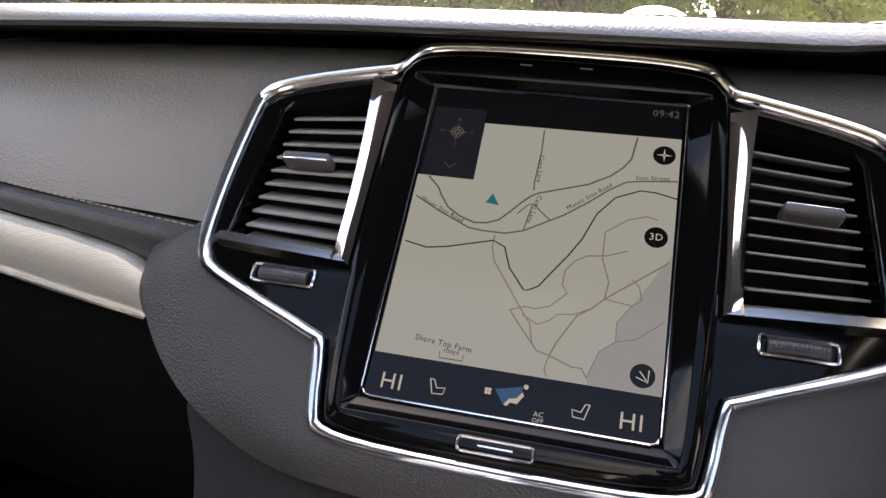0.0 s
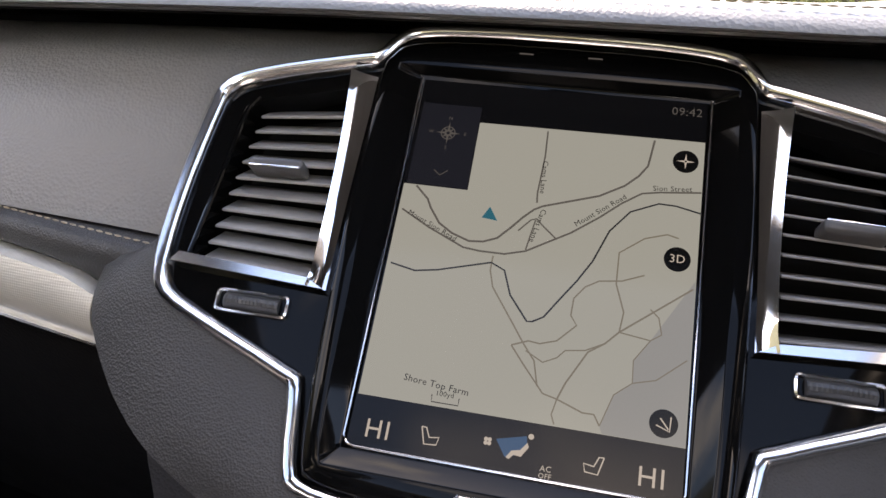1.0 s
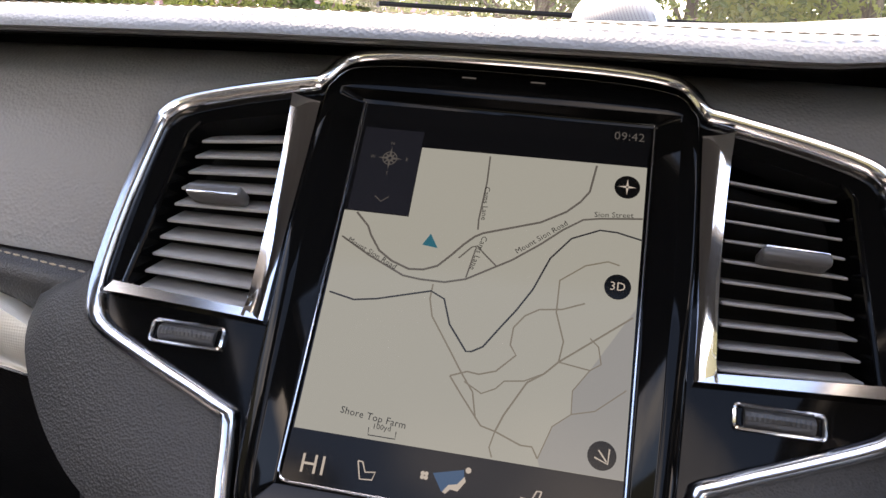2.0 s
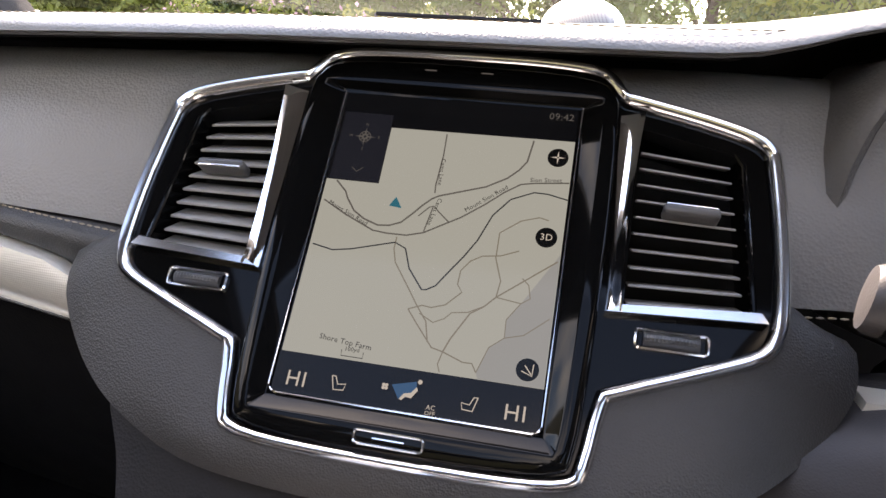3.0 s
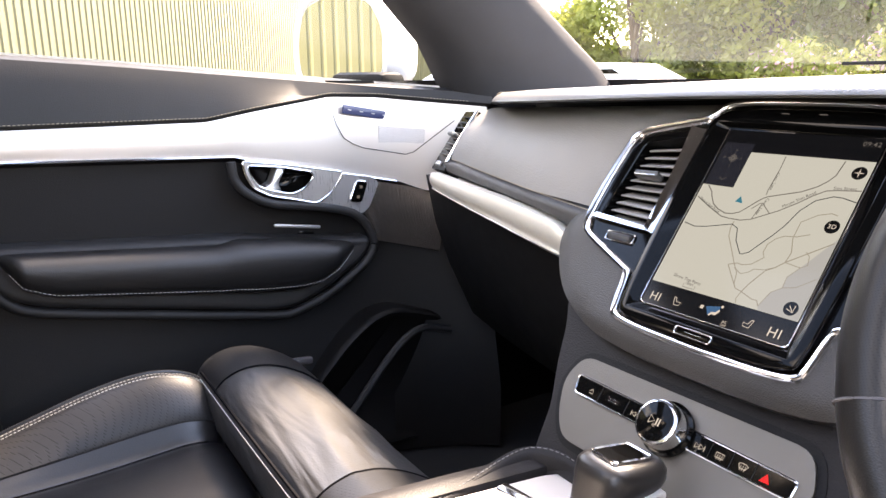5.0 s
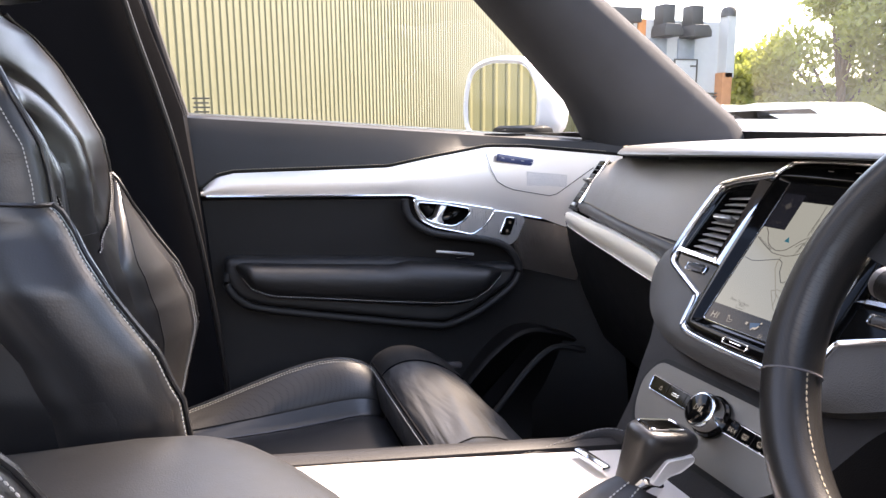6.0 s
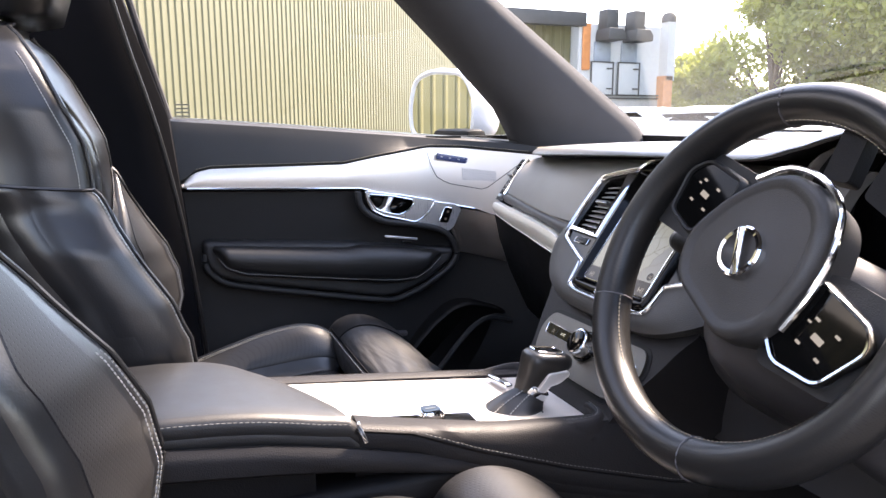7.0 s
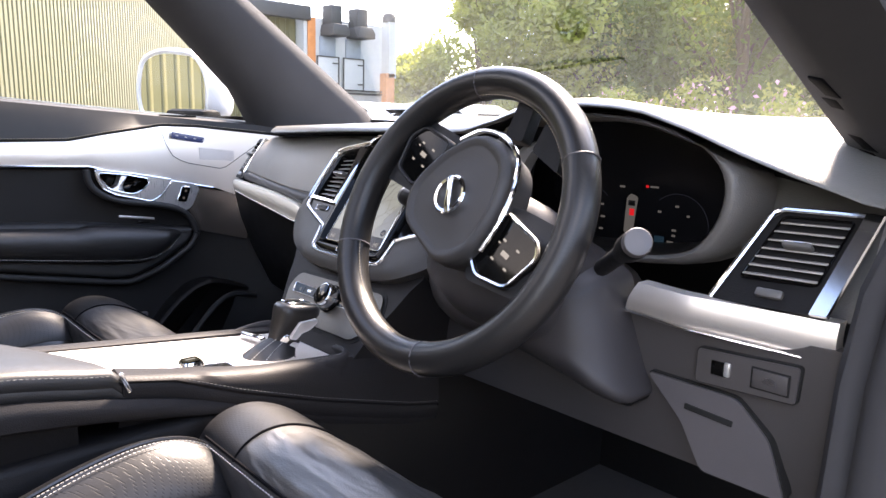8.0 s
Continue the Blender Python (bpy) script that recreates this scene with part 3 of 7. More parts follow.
M_TILE = glow("map_tile_navy", (0.05, 0.06, 0.10), 0.0162)
M_BACK = glow("screen_black", (0.01, 0.012, 0.02), 0.0108)
M_ROAD = glow("map_road_grey", (0.36, 0.38, 0.38), 0.0252)
M_ROADD = glow("map_route_dark", (0.10, 0.12, 0.15), 0.0216)
M_ROADL = glow("map_lane_grey", (0.58, 0.59, 0.52), 0.0288)
M_TXT = glow("map_lettering", (0.08, 0.08, 0.08), 0.0144)
M_ARROW = glow("arrow_blue", (0.02, 0.28, 0.44), 0.0432)
M_BLUE = glow("airflow_blue", (0.06, 0.22, 0.52), 0.0360)
M_DIM = glow("clock_grey", (0.3, 0.31, 0.32), 0.0252)


def flat(name, poly, z, material, parent=None, label=""):
    return part(name, bm_new([(x, y, z) for x, y in poly], [tuple(range(len(poly)))], STACK), material, parent or screen, label, smooth=False)


def disc(u, v, r, n=24):
    return [(u + r * math.cos(2 * math.pi * i / n), v + r * math.sin(2 * math.pi * i / n)) for i in range(n)]


flat("screen", DISP, Z0, M_BACK, label="lit display")
flat("map", [(-0.0688, -0.065), (0.0694, -0.065), (0.0694, 0.0755), (-0.0375, 0.0745), (-0.0375, 0.0375), (-0.0688, 0.0375)], Z0 + 0.0002, M_MAP)
flat("map_tile", [(-0.0675, 0.0378), (-0.0378, 0.0378), (-0.0378, 0.083), (-0.0675, 0.083)], Z0 + 0.0002, M_TILE)
part("screen_edge", bm_join(bm_tube([on_stack(-0.0705, 0.097, Z0), on_stack(-0.0712, -0.083, Z0), on_stack(-0.0695, -0.0862, Z0), on_stack(-0.066, -0.0872, Z0), on_stack(0.066, -0.0872, Z0), on_stack(0.0692, -0.086, Z0), on_stack(0.0705, -0.083, Z0), on_stack(0.0715, 0.098, Z0)], 0.0006, 6)), M_CHROME, screen, "thin bright edge")


# map drawing, along the display
ROADS = [
    (M_ROADL, 0.0007, [(-0.0203, 0.0062), (-0.0205, -0.0008), (-0.0182, -0.0086), (-0.0076, -0.023), (-0.0014, -0.0316), (0.0046, -0.039), (0.0073, -0.0496)]),
    (M_ROADL, 0.0007, [(-0.0061, -0.0336), (0.001, -0.0307), (0.006, -0.0312), (0.0131, -0.0288), (0.0207, -0.0208), (0.0177, -0.0166), (0.0181, -0.0087), (0.0224, -0.0028), (0.0282, 0.0008), (0.0379, 0.0022), (0.0474, 0.0062)]),
    (M_ROADL, 0.0007, [(-0.0061, -0.0336), (0, -0.0409), (0.01, -0.0523), (0.0162, -0.0537), (0.0273, -0.0576), (0.032, -0.0575), (0.0347, -0.0618)]),
    (M_ROADL, 0.0008, [(0.0162, -0.0537), (0.0189, -0.0465), (0.0268, -0.0317), (0.0335, -0.0269), (0.0389, -0.0211), (0.0682, 0.0026)]),
    (M_ROADL, 0.0006, [(0.0004, -0.0351), (0.0083, -0.0391), (0.014, -0.0362), (0.0172, -0.0325), (0.0255, -0.0312), (0.0335, -0.0269)]),
    (M_ROADL, 0.0007, [(0.0389, -0.0211), (0.04, -0.012), (0.0356, 0.0005), (0.0355, 0.0153), (0.046, 0.0236), (0.0556, 0.0268), (0.0607, 0.0256)]),
    (M_ROADL, 0.0006, [(0.0389, -0.0211), (0.0522, -0.0228), (0.0566, -0.0196), (0.0549, -0.0123), (0.0511, -0.009)]),
    (M_ROADL, 0.0006, [(0.0162, -0.0537), (0.0147, -0.0604), (0.0163, -0.0642)]),
    (M_ROADL, 0.0005, [(0.0522, -0.0228), (0.0459, -0.0324), (0.0463, -0.0421), (0.0392, -0.0481), (0.0347, -0.0618)]),
    (M_ROADL, 0.0005, [(0.0463, -0.0421), (0.0558, -0.0394), (0.0678, -0.029)]),
    (M_ROAD, 0.0008, [(-0.0038, 0.0732), (-0.0034, 0.0595), (-0.0045, 0.0399), (-0.0041, 0.0349)]),
    (M_ROAD, 0.0007, [(-0.0108, 0.0199), (-0.0056, 0.026), (-0.0031, 0.0269), (0.0, 0.0239), (0.0067, 0.0183)]),
    (M_ROAD, 0.0007, [(-0.0035, 0.0263), (-0.0061, 0.011)]),
    (M_ROAD, 0.001, [(-0.0624, 0.0368), (-0.0556, 0.0304), (-0.0534, 0.0262), (-0.048, 0.019), (-0.0412, 0.0147), (-0.0326, 0.0118), (-0.026, 0.0124), (-0.0198, 0.015), (-0.0141, 0.0212), (-0.0096, 0.0267), (-0.005, 0.0313), (-0.0013, 0.0335), (0.0088, 0.0369), (0.0239, 0.042), (0.0349, 0.0486), (0.0408, 0.0544), (0.0445, 0.0601), (0.0465, 0.0739)]),
    (M_ROAD, 0.0009, [(-0.0669, 0.0239), (-0.0523, 0.0161), (-0.0347, 0.0084), (-0.0266, 0.0076), (-0.0153, 0.0077), (-0.006, 0.0104), (0.0024, 0.0155), (0.0132, 0.022), (0.025, 0.0312), (0.0344, 0.0396), (0.0429, 0.0456), (0.0504, 0.0471), (0.0691, 0.0492)]),
    (M_ROADD, 0.0008, [(-0.0668, -0.0036), (-0.0549, -0.0059), (-0.0445, -0.0041), (-0.0206, 0.0028), (-0.0141, -0.0001), (-0.0099, -0.0112), (-0.0009, -0.0222), (0.0015, -0.0219), (0.0061, -0.0191), (0.012, -0.0101), (0.0184, -0.0007), (0.0243, 0.0096), (0.0302, 0.0251), (0.0386, 0.0358), (0.0508, 0.0414), (0.0584, 0.0412), (0.0697, 0.0387)]),
]
flat("built_up_area", [(0.0522, -0.0228), (0.0459, -0.0324), (0.0463, -0.0421), (0.0392, -0.0481), (0.0347, -0.0618), (0.036, -0.0648), (0.0692, -0.0648), (0.0692, 0.0068)], Z0 + 0.0003, M_MAPW)
for i, (m_, w_, pts) in enumerate(ROADS):
    part("road_line", ribbon(pts, w_, Z0 + 0.00042 + 0.00001 * i, STACK), m_, screen, smooth=False)


def word(text, u, v, size, angle, material, z=0.0007, spacing=1.05):
    return lettering("lettering", text, size, STACK @ Matrix.Translation((u, v, Z0 + z)) @ Matrix.Rotation(radians(angle), 4, "Z"), material, screen, spacing)


word("Mount Sion Road", -0.051, 0.0172, 0.0037, -24, M_TXT)
word("Mount Sion Road", 0.0252, 0.0347, 0.0037, 39, M_TXT)
word("Sion Street", 0.0562, 0.0495, 0.0037, 5, M_TXT)
word("Cams Lane", -0.0026, 0.0484, 0.0037, -88, M_TXT)
word("Cams Lane", -0.0022, 0.0235, 0.0037, -102, M_TXT)
word("Shore Top Farm", -0.0355, -0.056, 0.0042, -5, M_TXT)
word("100yd", -0.031, -0.0595, 0.0032, 0, M_TXT)
word("09:42", 0.0602, 0.0906, 0.0062, 0, M_DIM)
part("scale_bar", ribbon([(-0.0365, -0.0602), (-0.0363, -0.0633), (-0.0246, -0.0633), (-0.0246, -0.0602)], 0.0004, Z0 + 0.0007, STACK), M_TXT, screen, smooth=False)
flat("position_arrow", [(-0.0254, 0.0301), (-0.0285, 0.0242), (-0.0211, 0.0234)], Z0 + 0.0008, M_ARROW, label="blue position arrow")
M_BTN = glow("map_button_black", (0.012, 0.012, 0.013), 0.0108)
for u, v, kind_ in ((0.0611, 0.0642, "n"), (0.0606, 0.0155, "3"), (0.0601, -0.0566, "a")):
    flat("map_button", disc(u, v, 0.0058, 28), Z0 + 0.0008, M_BTN, label="round black map button")
    if kind_ == "3":
        word("3D", u, v, 0.0055, 0, M_ICON, 0.001)
    elif kind_ == "n":
        for k in range(4):
            a = math.pi / 2 * k
            flat("needle", [(u + 0.0042 * math.cos(a), v + 0.0042 * math.sin(a)), (u + 0.0007 * math.cos(a + 0.9), v + 0.0007 * math.sin(a + 0.9)), (u + 0.0007 * math.cos(a - 0.9), v + 0.0007 * math.sin(a - 0.9))], Z0 + 0.001, M_ICON)
    else:
        part("mark", bm_join(ribbon([(u - 0.003, v - 0.001), (u + 0.0025, v - 0.003), (u + 0.0028, v + 0.003)], 0.0006, Z0 + 0.001, STACK), ribbon([(u - 0.0015, v + 0.002), (u + 0.002, v - 0.0022)], 0.0006, Z0 + 0.001, STACK)), M_ICON, screen, smooth=False)
cu_, cv_ = -0.0522, 0.0668
for k in range(8):
    a = math.pi / 4 * k
    r_ = 0.0062 if k % 2 == 0 else 0.0038
    flat("compass_point", [(cu_ + r_ * math.cos(a), cv_ + r_ * math.sin(a)), (cu_ + 0.0011 * math.cos(a + 0.8), cv_ + 0.0011 * math.sin(a + 0.8)), (cu_ + 0.0011 * math.cos(a - 0.8), cv_ + 0.0011 * math.sin(a - 0.8))], Z0 + 0.0006, M_DIM)
part("compass_ring", ribbon(disc(cu_, cv_, 0.0034, 32) + [disc(cu_, cv_, 0.0034, 32)[0]], 0.0005, Z0 + 0.0006, STACK), M_DIM, screen, smooth=False)
for ch, du, dv in (("N", 0, 0.0082), ("S", 0, -0.0082), ("W", -0.0085, 0), ("E", 0.0085, 0)):
    word(ch, cu_ + du, cv_ + dv, 0.0026, 0, M_DIM)
part("chevron", ribbon([(-0.0555, 0.0462), (-0.0522, 0.0436), (-0.0488, 0.0464)], 0.0005, Z0 + 0.0006, STACK), M_DIM, screen, smooth=False)
# climate row
word("HI", -0.0570, -0.079, 0.0112, 0, M_ICON, 0.0005, 1.1)
word("HI", 0.0570, -0.079, 0.0112, 0, M_ICON, 0.0005, 1.1)
word("AC", 0.0152, -0.0826, 0.0034, 0, M_ICON, 0.0005)
word("OFF", 0.0152, -0.0855, 0.0030, 0, M_ICON, 0.0005)
for s_, u0 in ((1, -0.034), (-1, 0.0338)):
    part("seat_icon", ribbon([(u0 - s_ * 0.0042, -0.0742), (u0 - s_ * 0.0022, -0.0743), (u0 - s_ * 0.0004, -0.0782), (u0 + s_ * 0.0038, -0.0776), (u0 + s_ * 0.0030, -0.0808), (u0 - s_ * 0.0022, -0.0812), (u0 - s_ * 0.0042, -0.0742)], 0.0006, Z0 + 0.0006, STACK), M_ICON, screen, smooth=False)
flat("airflow_icon", [(-0.0065, -0.0740), (0.006, -0.0708), (0.0066, -0.0745), (0.003, -0.079), (-0.002, -0.0806)], Z0 + 0.0005, M_BLUE, label="blue airflow icon")
flat("airflow_seat", [(-0.0016, -0.0806), (0.0005, -0.0776), (0.004, -0.0768), (0.0066, -0.0735), (0.0074, -0.0752), (0.0046, -0.0795), (0.0015, -0.0792), (-0.0002, -0.0812)], Z0 + 0.0007, M_ICON)
flat("airflow_head", disc(0.0078, -0.0708, 0.0012, 14), Z0 + 0.0007, M_ICON)
for k in range(4):
    a = math.pi / 4 + math.pi / 2 * k
    flat("fan_icon", disc(-0.0098 + 0.0011 * math.cos(a), -0.0755 + 0.0011 * math.sin(a), 0.0009, 10), Z0 + 0.0007, M_ICON)
for u, v in ((-0.0197, 0.108), (0.0142, 0.1084)):
    part("sensor", bm_box(0.007, 0.0006, 0.0004, STACK @ Matrix.Translation((u, v + 0.004, 0.0078))), M_DIM, screen)

# home button
hb = rounded([(-0.0195, -0.0985), (0.0165, -0.0985), (0.0165, -0.1062), (-0.0195, -0.1062)], 0.003)
part("home_button", bm_frame(hb, [(0, 0.004), (0, 0.0084), (0.0006, 0.0090), (0.0012, 0.0084), (0.0012, 0.004)], STACK), M_CHROME, screen, "chrome-rimmed home button")
part("home_mark", bm_box(0.016, 0.0007, 0.0008, STACK @ Matrix.Translation((-0.0015, -0.1022, 0.0078))), M_CHROME, screen)

# ==== air vents ====


def vent_blades(parent, frame_m, corners, count, tabv, flip=1, tip=30, fat=0.0017, skin=None):
    """Slats between two slanted sides: corners inner-top, outer-top, outer-bottom, inner-bottom."""
    it, ot, obm, ib = [Vector(c) for c in corners]
    for i in range(count):
        t = (i + 0.5) / count
        a, b = it.lerp(ib, t), ot.lerp(obm, t)
        a, b = (b, a) if b.x < a.x else (a, b)
        mid, ang = (a + b) / 2, math.atan2(b.y - a.y, b.x - a.x)
        m = frame_m @ Matrix.Translation((mid.x, mid.y, -0.010)) @ Matrix.Rotation(ang, 4, "Z") @ Matrix.Rotation(radians(tip), 4, "X")
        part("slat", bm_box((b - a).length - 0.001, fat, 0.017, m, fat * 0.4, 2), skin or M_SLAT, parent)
        if i == tabv:
            tm = frame_m @ Matrix.Translation((mid.x + flip * 0.002, mid.y, 0.001)) @ Matrix.Rotation(ang, 4, "Z")
            tab = part("tab", bm_box(0.029, 0.0065, 0.014, tm, 0.0026, 3), M_TAB, parent, "grey vent tab with chrome line")
            part("tab_line", bm_box(0.026, 0.0009, 0.0008, tm @ Matrix.Translation((0, -0.0020 if flip < 0 else 0.0026, 0.0066 if flip < 0 else 0.0058)), 0.0003), M_BRIGHT, tab)


for s in (-1, 1):
    v = thing("air_vent", "piano black centre air vent with chrome lip and silver tab", "air vent", "centre air vents")
    cs = [(s * 0.106, 0.083), (s * 0.154, 0.0775), (s * 0.163, -0.0125), (s * 0.1045, -0.0155)]
    vent_blades(v, STACK, cs, 10, 4, s, 39 if s < 0 else 25, 0.0016 if s < 0 else 0.0013)
    poly = [(s * 0.103, 0.088), (s * 0.16, 0.08), (s * 0.168, -0.016), (s * 0.102, -0.02)]
    # near-black sheet behind the slats stands for the vent's inner shade
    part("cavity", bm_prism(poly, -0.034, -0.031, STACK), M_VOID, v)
    rows = []
    for k in range(17):
        v_ = -0.0215 + 0.1145 * k / 16
        inner_, outer_ = 0.0937 + 0.0008 * math.cos(v_ * 30), 0.1015 + 0.0018 * max(0, v_ / 0.06) ** 2 + (0.0012 if k == 0 else 0)
        lean = 0.002 + 0.003 * ((v_ + 0.0215) / 0.121) ** 2
        rows.append([on_stack(s * (inner_ + (outer_ - inner_) * q), v_, lean + 0.0062 * q - 0.0008 * math.sin(math.pi * q)) for q in (j / 6 for j in range(7))])
    part("chrome_pillar", bm_sheet(rows, tuple(STACK.to_3x3() @ Vector((0, 0, -0.010)))), M_BRIGHT, v, "polished chrome pillar")
    lp = [(s * 0.0945, -0.0222), (s * 0.172, -0.0185), (s * 0.1685, -0.0135), (s * 0.103, -0.0178)]
    part("chrome_lip", bm_prism(lp, 0.001, 0.007, STACK, 0.0015), M_CHROME, v, "polished chrome lip")
    # outer frame strip
    part("frame", bm_tube([on_stack(s * 0.1545, 0.077, 0.001), on_stack(s * 0.1595, 0.07, 0.001), on_stack(s * 0.1665, -0.013, 0.001)], 0.0014), M_GLOSS, v)
    # thumb wheel
    wm = STACK @ Matrix.Translation((s * 0.128, -0.0325, 0.0005))
    bz = rounded([(-0.018, -0.0055), (0.018, -0.0055), (0.018, 0.0055), (-0.018, 0.0055)], 0.003)
    part("wheel_bezel", bm_frame(bz, [(0, 0), (0, 0.0018), (0.0009, 0.0026), (0.0018, 0.0016), (0.002, 0)], wm), M_CHROME, v)
    rings = []
    for i in range(29):
        x = -0.0135 + 0.027 * i / 28
        r = 0.0095 if i % 2 else 0.0090
        rings.append([(x, 0.0042 * math.cos(q), -0.002 + (r * (1 - (x / 0.03) ** 2)) * math.sin(q) * 0.75) for q in (math.pi * k / 8 for k in range(9))])
    part("thumb_wheel", bm_loft(rings, True, wm), M_WHEEL, v, "ribbed thumb wheel", sharp=25)

# ==== media controls and console front ====
media = thing("media_panel", "woven aluminium media panel with a chrome volume knob", "control panel")
mp = rounded([(-0.111, -0.1505), (0.113, -0.1465), (0.125, -0.178), (0.112, -0.208), (0.092, -0.228), (-0.092, -0.228), (-0.109, -0.208), (-0.121, -0.178)], [0.014, 0.014, 0.012, 0.012, 0.02, 0.02, 0.012, 0.012])
part("groove", bm_prism(inset(mp, -0.0065), -0.03, -0.0185, STACK, 0.001), M_DARK, media, "dark border of the faceplate")
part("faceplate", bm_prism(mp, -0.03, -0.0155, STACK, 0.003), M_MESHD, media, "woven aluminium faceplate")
bar = rounded([(-0.1045, -0.1690), (0.1115, -0.1715), (0.1105, -0.1855), (-0.1005, -0.1855)], 0.003)
part("button_bar", bm_prism(bar, -0.018, -0.0135, STACK, 0.001), M_GLOSS, media, "piano black button bar")
part("bar_edge", bm_frame(inset(bar, -0.001), [(0, -0.018), (0, -0.0135), (0.0008, -0.0128), (0.0016, -0.0135), (0.0016, -0.018)], STACK), M_CHROME, media)
KN = STACK @ Matrix.Translation((0.004, -0.1785, -0.0135))
part("knob_collar", bm_turned([(0.023, 0), (0.023, 0.003), (0.021, 0.005), (0.019, 0.005)], 48, KN), M_GLOSS, media)
rings = []
for r, z in ((0.0195, 0.003), (0.0195, 0.016), (0.0185, 0.0195), (0.0165, 0.0205)):
    rings.append([((r + (0.0004 if k % 2 and z < 0.018 else 0)) * math.cos(2 * math.pi * k / 96), (r + (0.0004 if k % 2 and z < 0.018 else 0)) * math.sin(2 * math.pi * k / 96), z) for k in range(96)])
knob = part("knob", bm_loft(rings, True, KN), M_CHROME, media, "knurled chrome volume knob")
part("knob_cap", bm_turned([(0.0162, 0.019), (0.0162, 0.0212), (0.0155, 0.0215)], 48, KN), M_GLOSS, knob)

def media_mark(name, bm, material=None, label=""):
    return part(name, bm, material or M_ICON, media, label, smooth=False)


ZB = -0.0131
for u in (-0.030, 0.035):
    s_ = 1 if u > 0 else -1
    media_mark("skip_icon", bm_join(*[ribbon([(u - s_ * 0.004 + s_ * d, -0.1816), (u - s_ * 0.004 + s_ * d, -0.1774), (u + s_ * d, -0.1795), (u - s_ * 0.004 + s_ * d, -0.1816)], 0.0005, ZB, STACK) for d in (0.0, 0.004)], ribbon([(u + s_ * 0.0045, -0.1816), (u + s_ * 0.0045, -0.1774)], 0.0006, ZB, STACK)))
media_mark("home_mark", bm_join(bm_box(0.011, 0.0008, 0.0006, STACK @ Matrix.Translation((-0.0567, -0.1767, ZB))), bm_box(0.011, 0.0008, 0.0006, STACK @ Matrix.Translation((-0.0567, -0.1790, ZB)))), M_CHROME)
media_mark("glove_icon", bm_join(ribbon([(-0.0850, -0.1805), (-0.0805, -0.1805), (-0.0805, -0.1788)], 0.0006, ZB, STACK), ribbon([(-0.0850, -0.1788), (-0.0822, -0.1765), (-0.0808, -0.1782)], 0.0006, ZB, STACK)))
media_mark("rear_heater_icon", bm_join(ribbon([(0.0496, -0.1770), (0.0564, -0.1770), (0.0564, -0.1808), (0.0496, -0.1808), (0.0496, -0.1770)], 0.0005, ZB, STACK), *[ribbon([(0.053 + d, -0.1780), (0.0533 + d, -0.1795), (0.0528 + d, -0.1805), (0.053 + d, -0.1822)], 0.0004, ZB, STACK) for d in (-0.0018, 0.0, 0.0018)]))
media_mark("front_heater_icon", bm_join(ribbon([(0.0686, -0.1772), (0.0705, -0.1762), (0.0745, -0.1762), (0.0764, -0.1772), (0.0748, -0.1802), (0.0702, -0.1802), (0.0686, -0.1772)], 0.0005, ZB, STACK), *[ribbon([(0.0725 + d, -0.1775), (0.0728 + d, -0.1790), (0.0723 + d, -0.1802), (0.0725 + d, -0.1818)], 0.0004, ZB, STACK) for d in (-0.0018, 0.0, 0.0018)]))
media_mark("hazard_triangle", bm_new([(0.0866, -0.1822, ZB), (0.0946, -0.1818, ZB), (0.0908, -0.1752, ZB)], [(0, 1, 2)], STACK), M_RED, "red hazard triangle")
for u in (-0.0725, -0.0415, 0.0440, 0.0625, 0.0815):
    media_mark("button_joint", bm_box(0.0005, 0.0145, 0.0004, STACK @ Matrix.Translation((u, -0.1780, -0.0133))), M_VOID)
part("play_icon", bm_join(ribbon([(-0.005, -0.0033), (-0.005, 0.0033), (0.0002, 0), (-0.005, -0.0033)], 0.0006, 0.0217, KN), bm_box(0.0011, 0.0062, 0.0003, KN @ Matrix.Translation((0.0022, 0, 0.0217))), bm_box(0.0011, 0.0062, 0.0003, KN @ Matrix.Translation((0.0046, 0, 0.0217)))), M_ICON, knob, smooth=False)

# console front face behind the media panel
console = thing("centre_console", "black leather centre console with silver tray cover", "console")
cf = rounded([(-0.172, -0.100), (0.172, -0.100), (0.155, -0.130), (0.143, -0.165), (0.124, -0.207), (0.112, -0.27), (-0.112, -0.27), (-0.124, -0.207), (-0.143, -0.165), (-0.155, -0.130)], 0.01)
part("front_face", bm_prism(cf, -0.17, -0.0195, STACK, 0.008, 3), M_RAIL, console, "charcoal leather console front")

# body of the console along the tunnel
def con_sec(y, top, wid, low_):
    pts = [(-wid, low_), (-wid - 0.004, (top + low_) / 2), (-wid, top - 0.012), (-wid + 0.006, top - 0.003), (-wid + 0.016, top), (-wid + 0.03, top - 0.002), (wid - 0.03, top - 0.002), (wid - 0.016, top), (wid - 0.006, top - 0.003), (wid, top - 0.012), (wid + 0.006, (top + low_) / 2), (wid, low_)]
    return [(x, y, z) for x, z in pts]


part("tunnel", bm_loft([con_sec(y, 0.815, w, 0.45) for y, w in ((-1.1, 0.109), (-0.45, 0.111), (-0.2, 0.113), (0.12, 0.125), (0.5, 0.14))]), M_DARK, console)
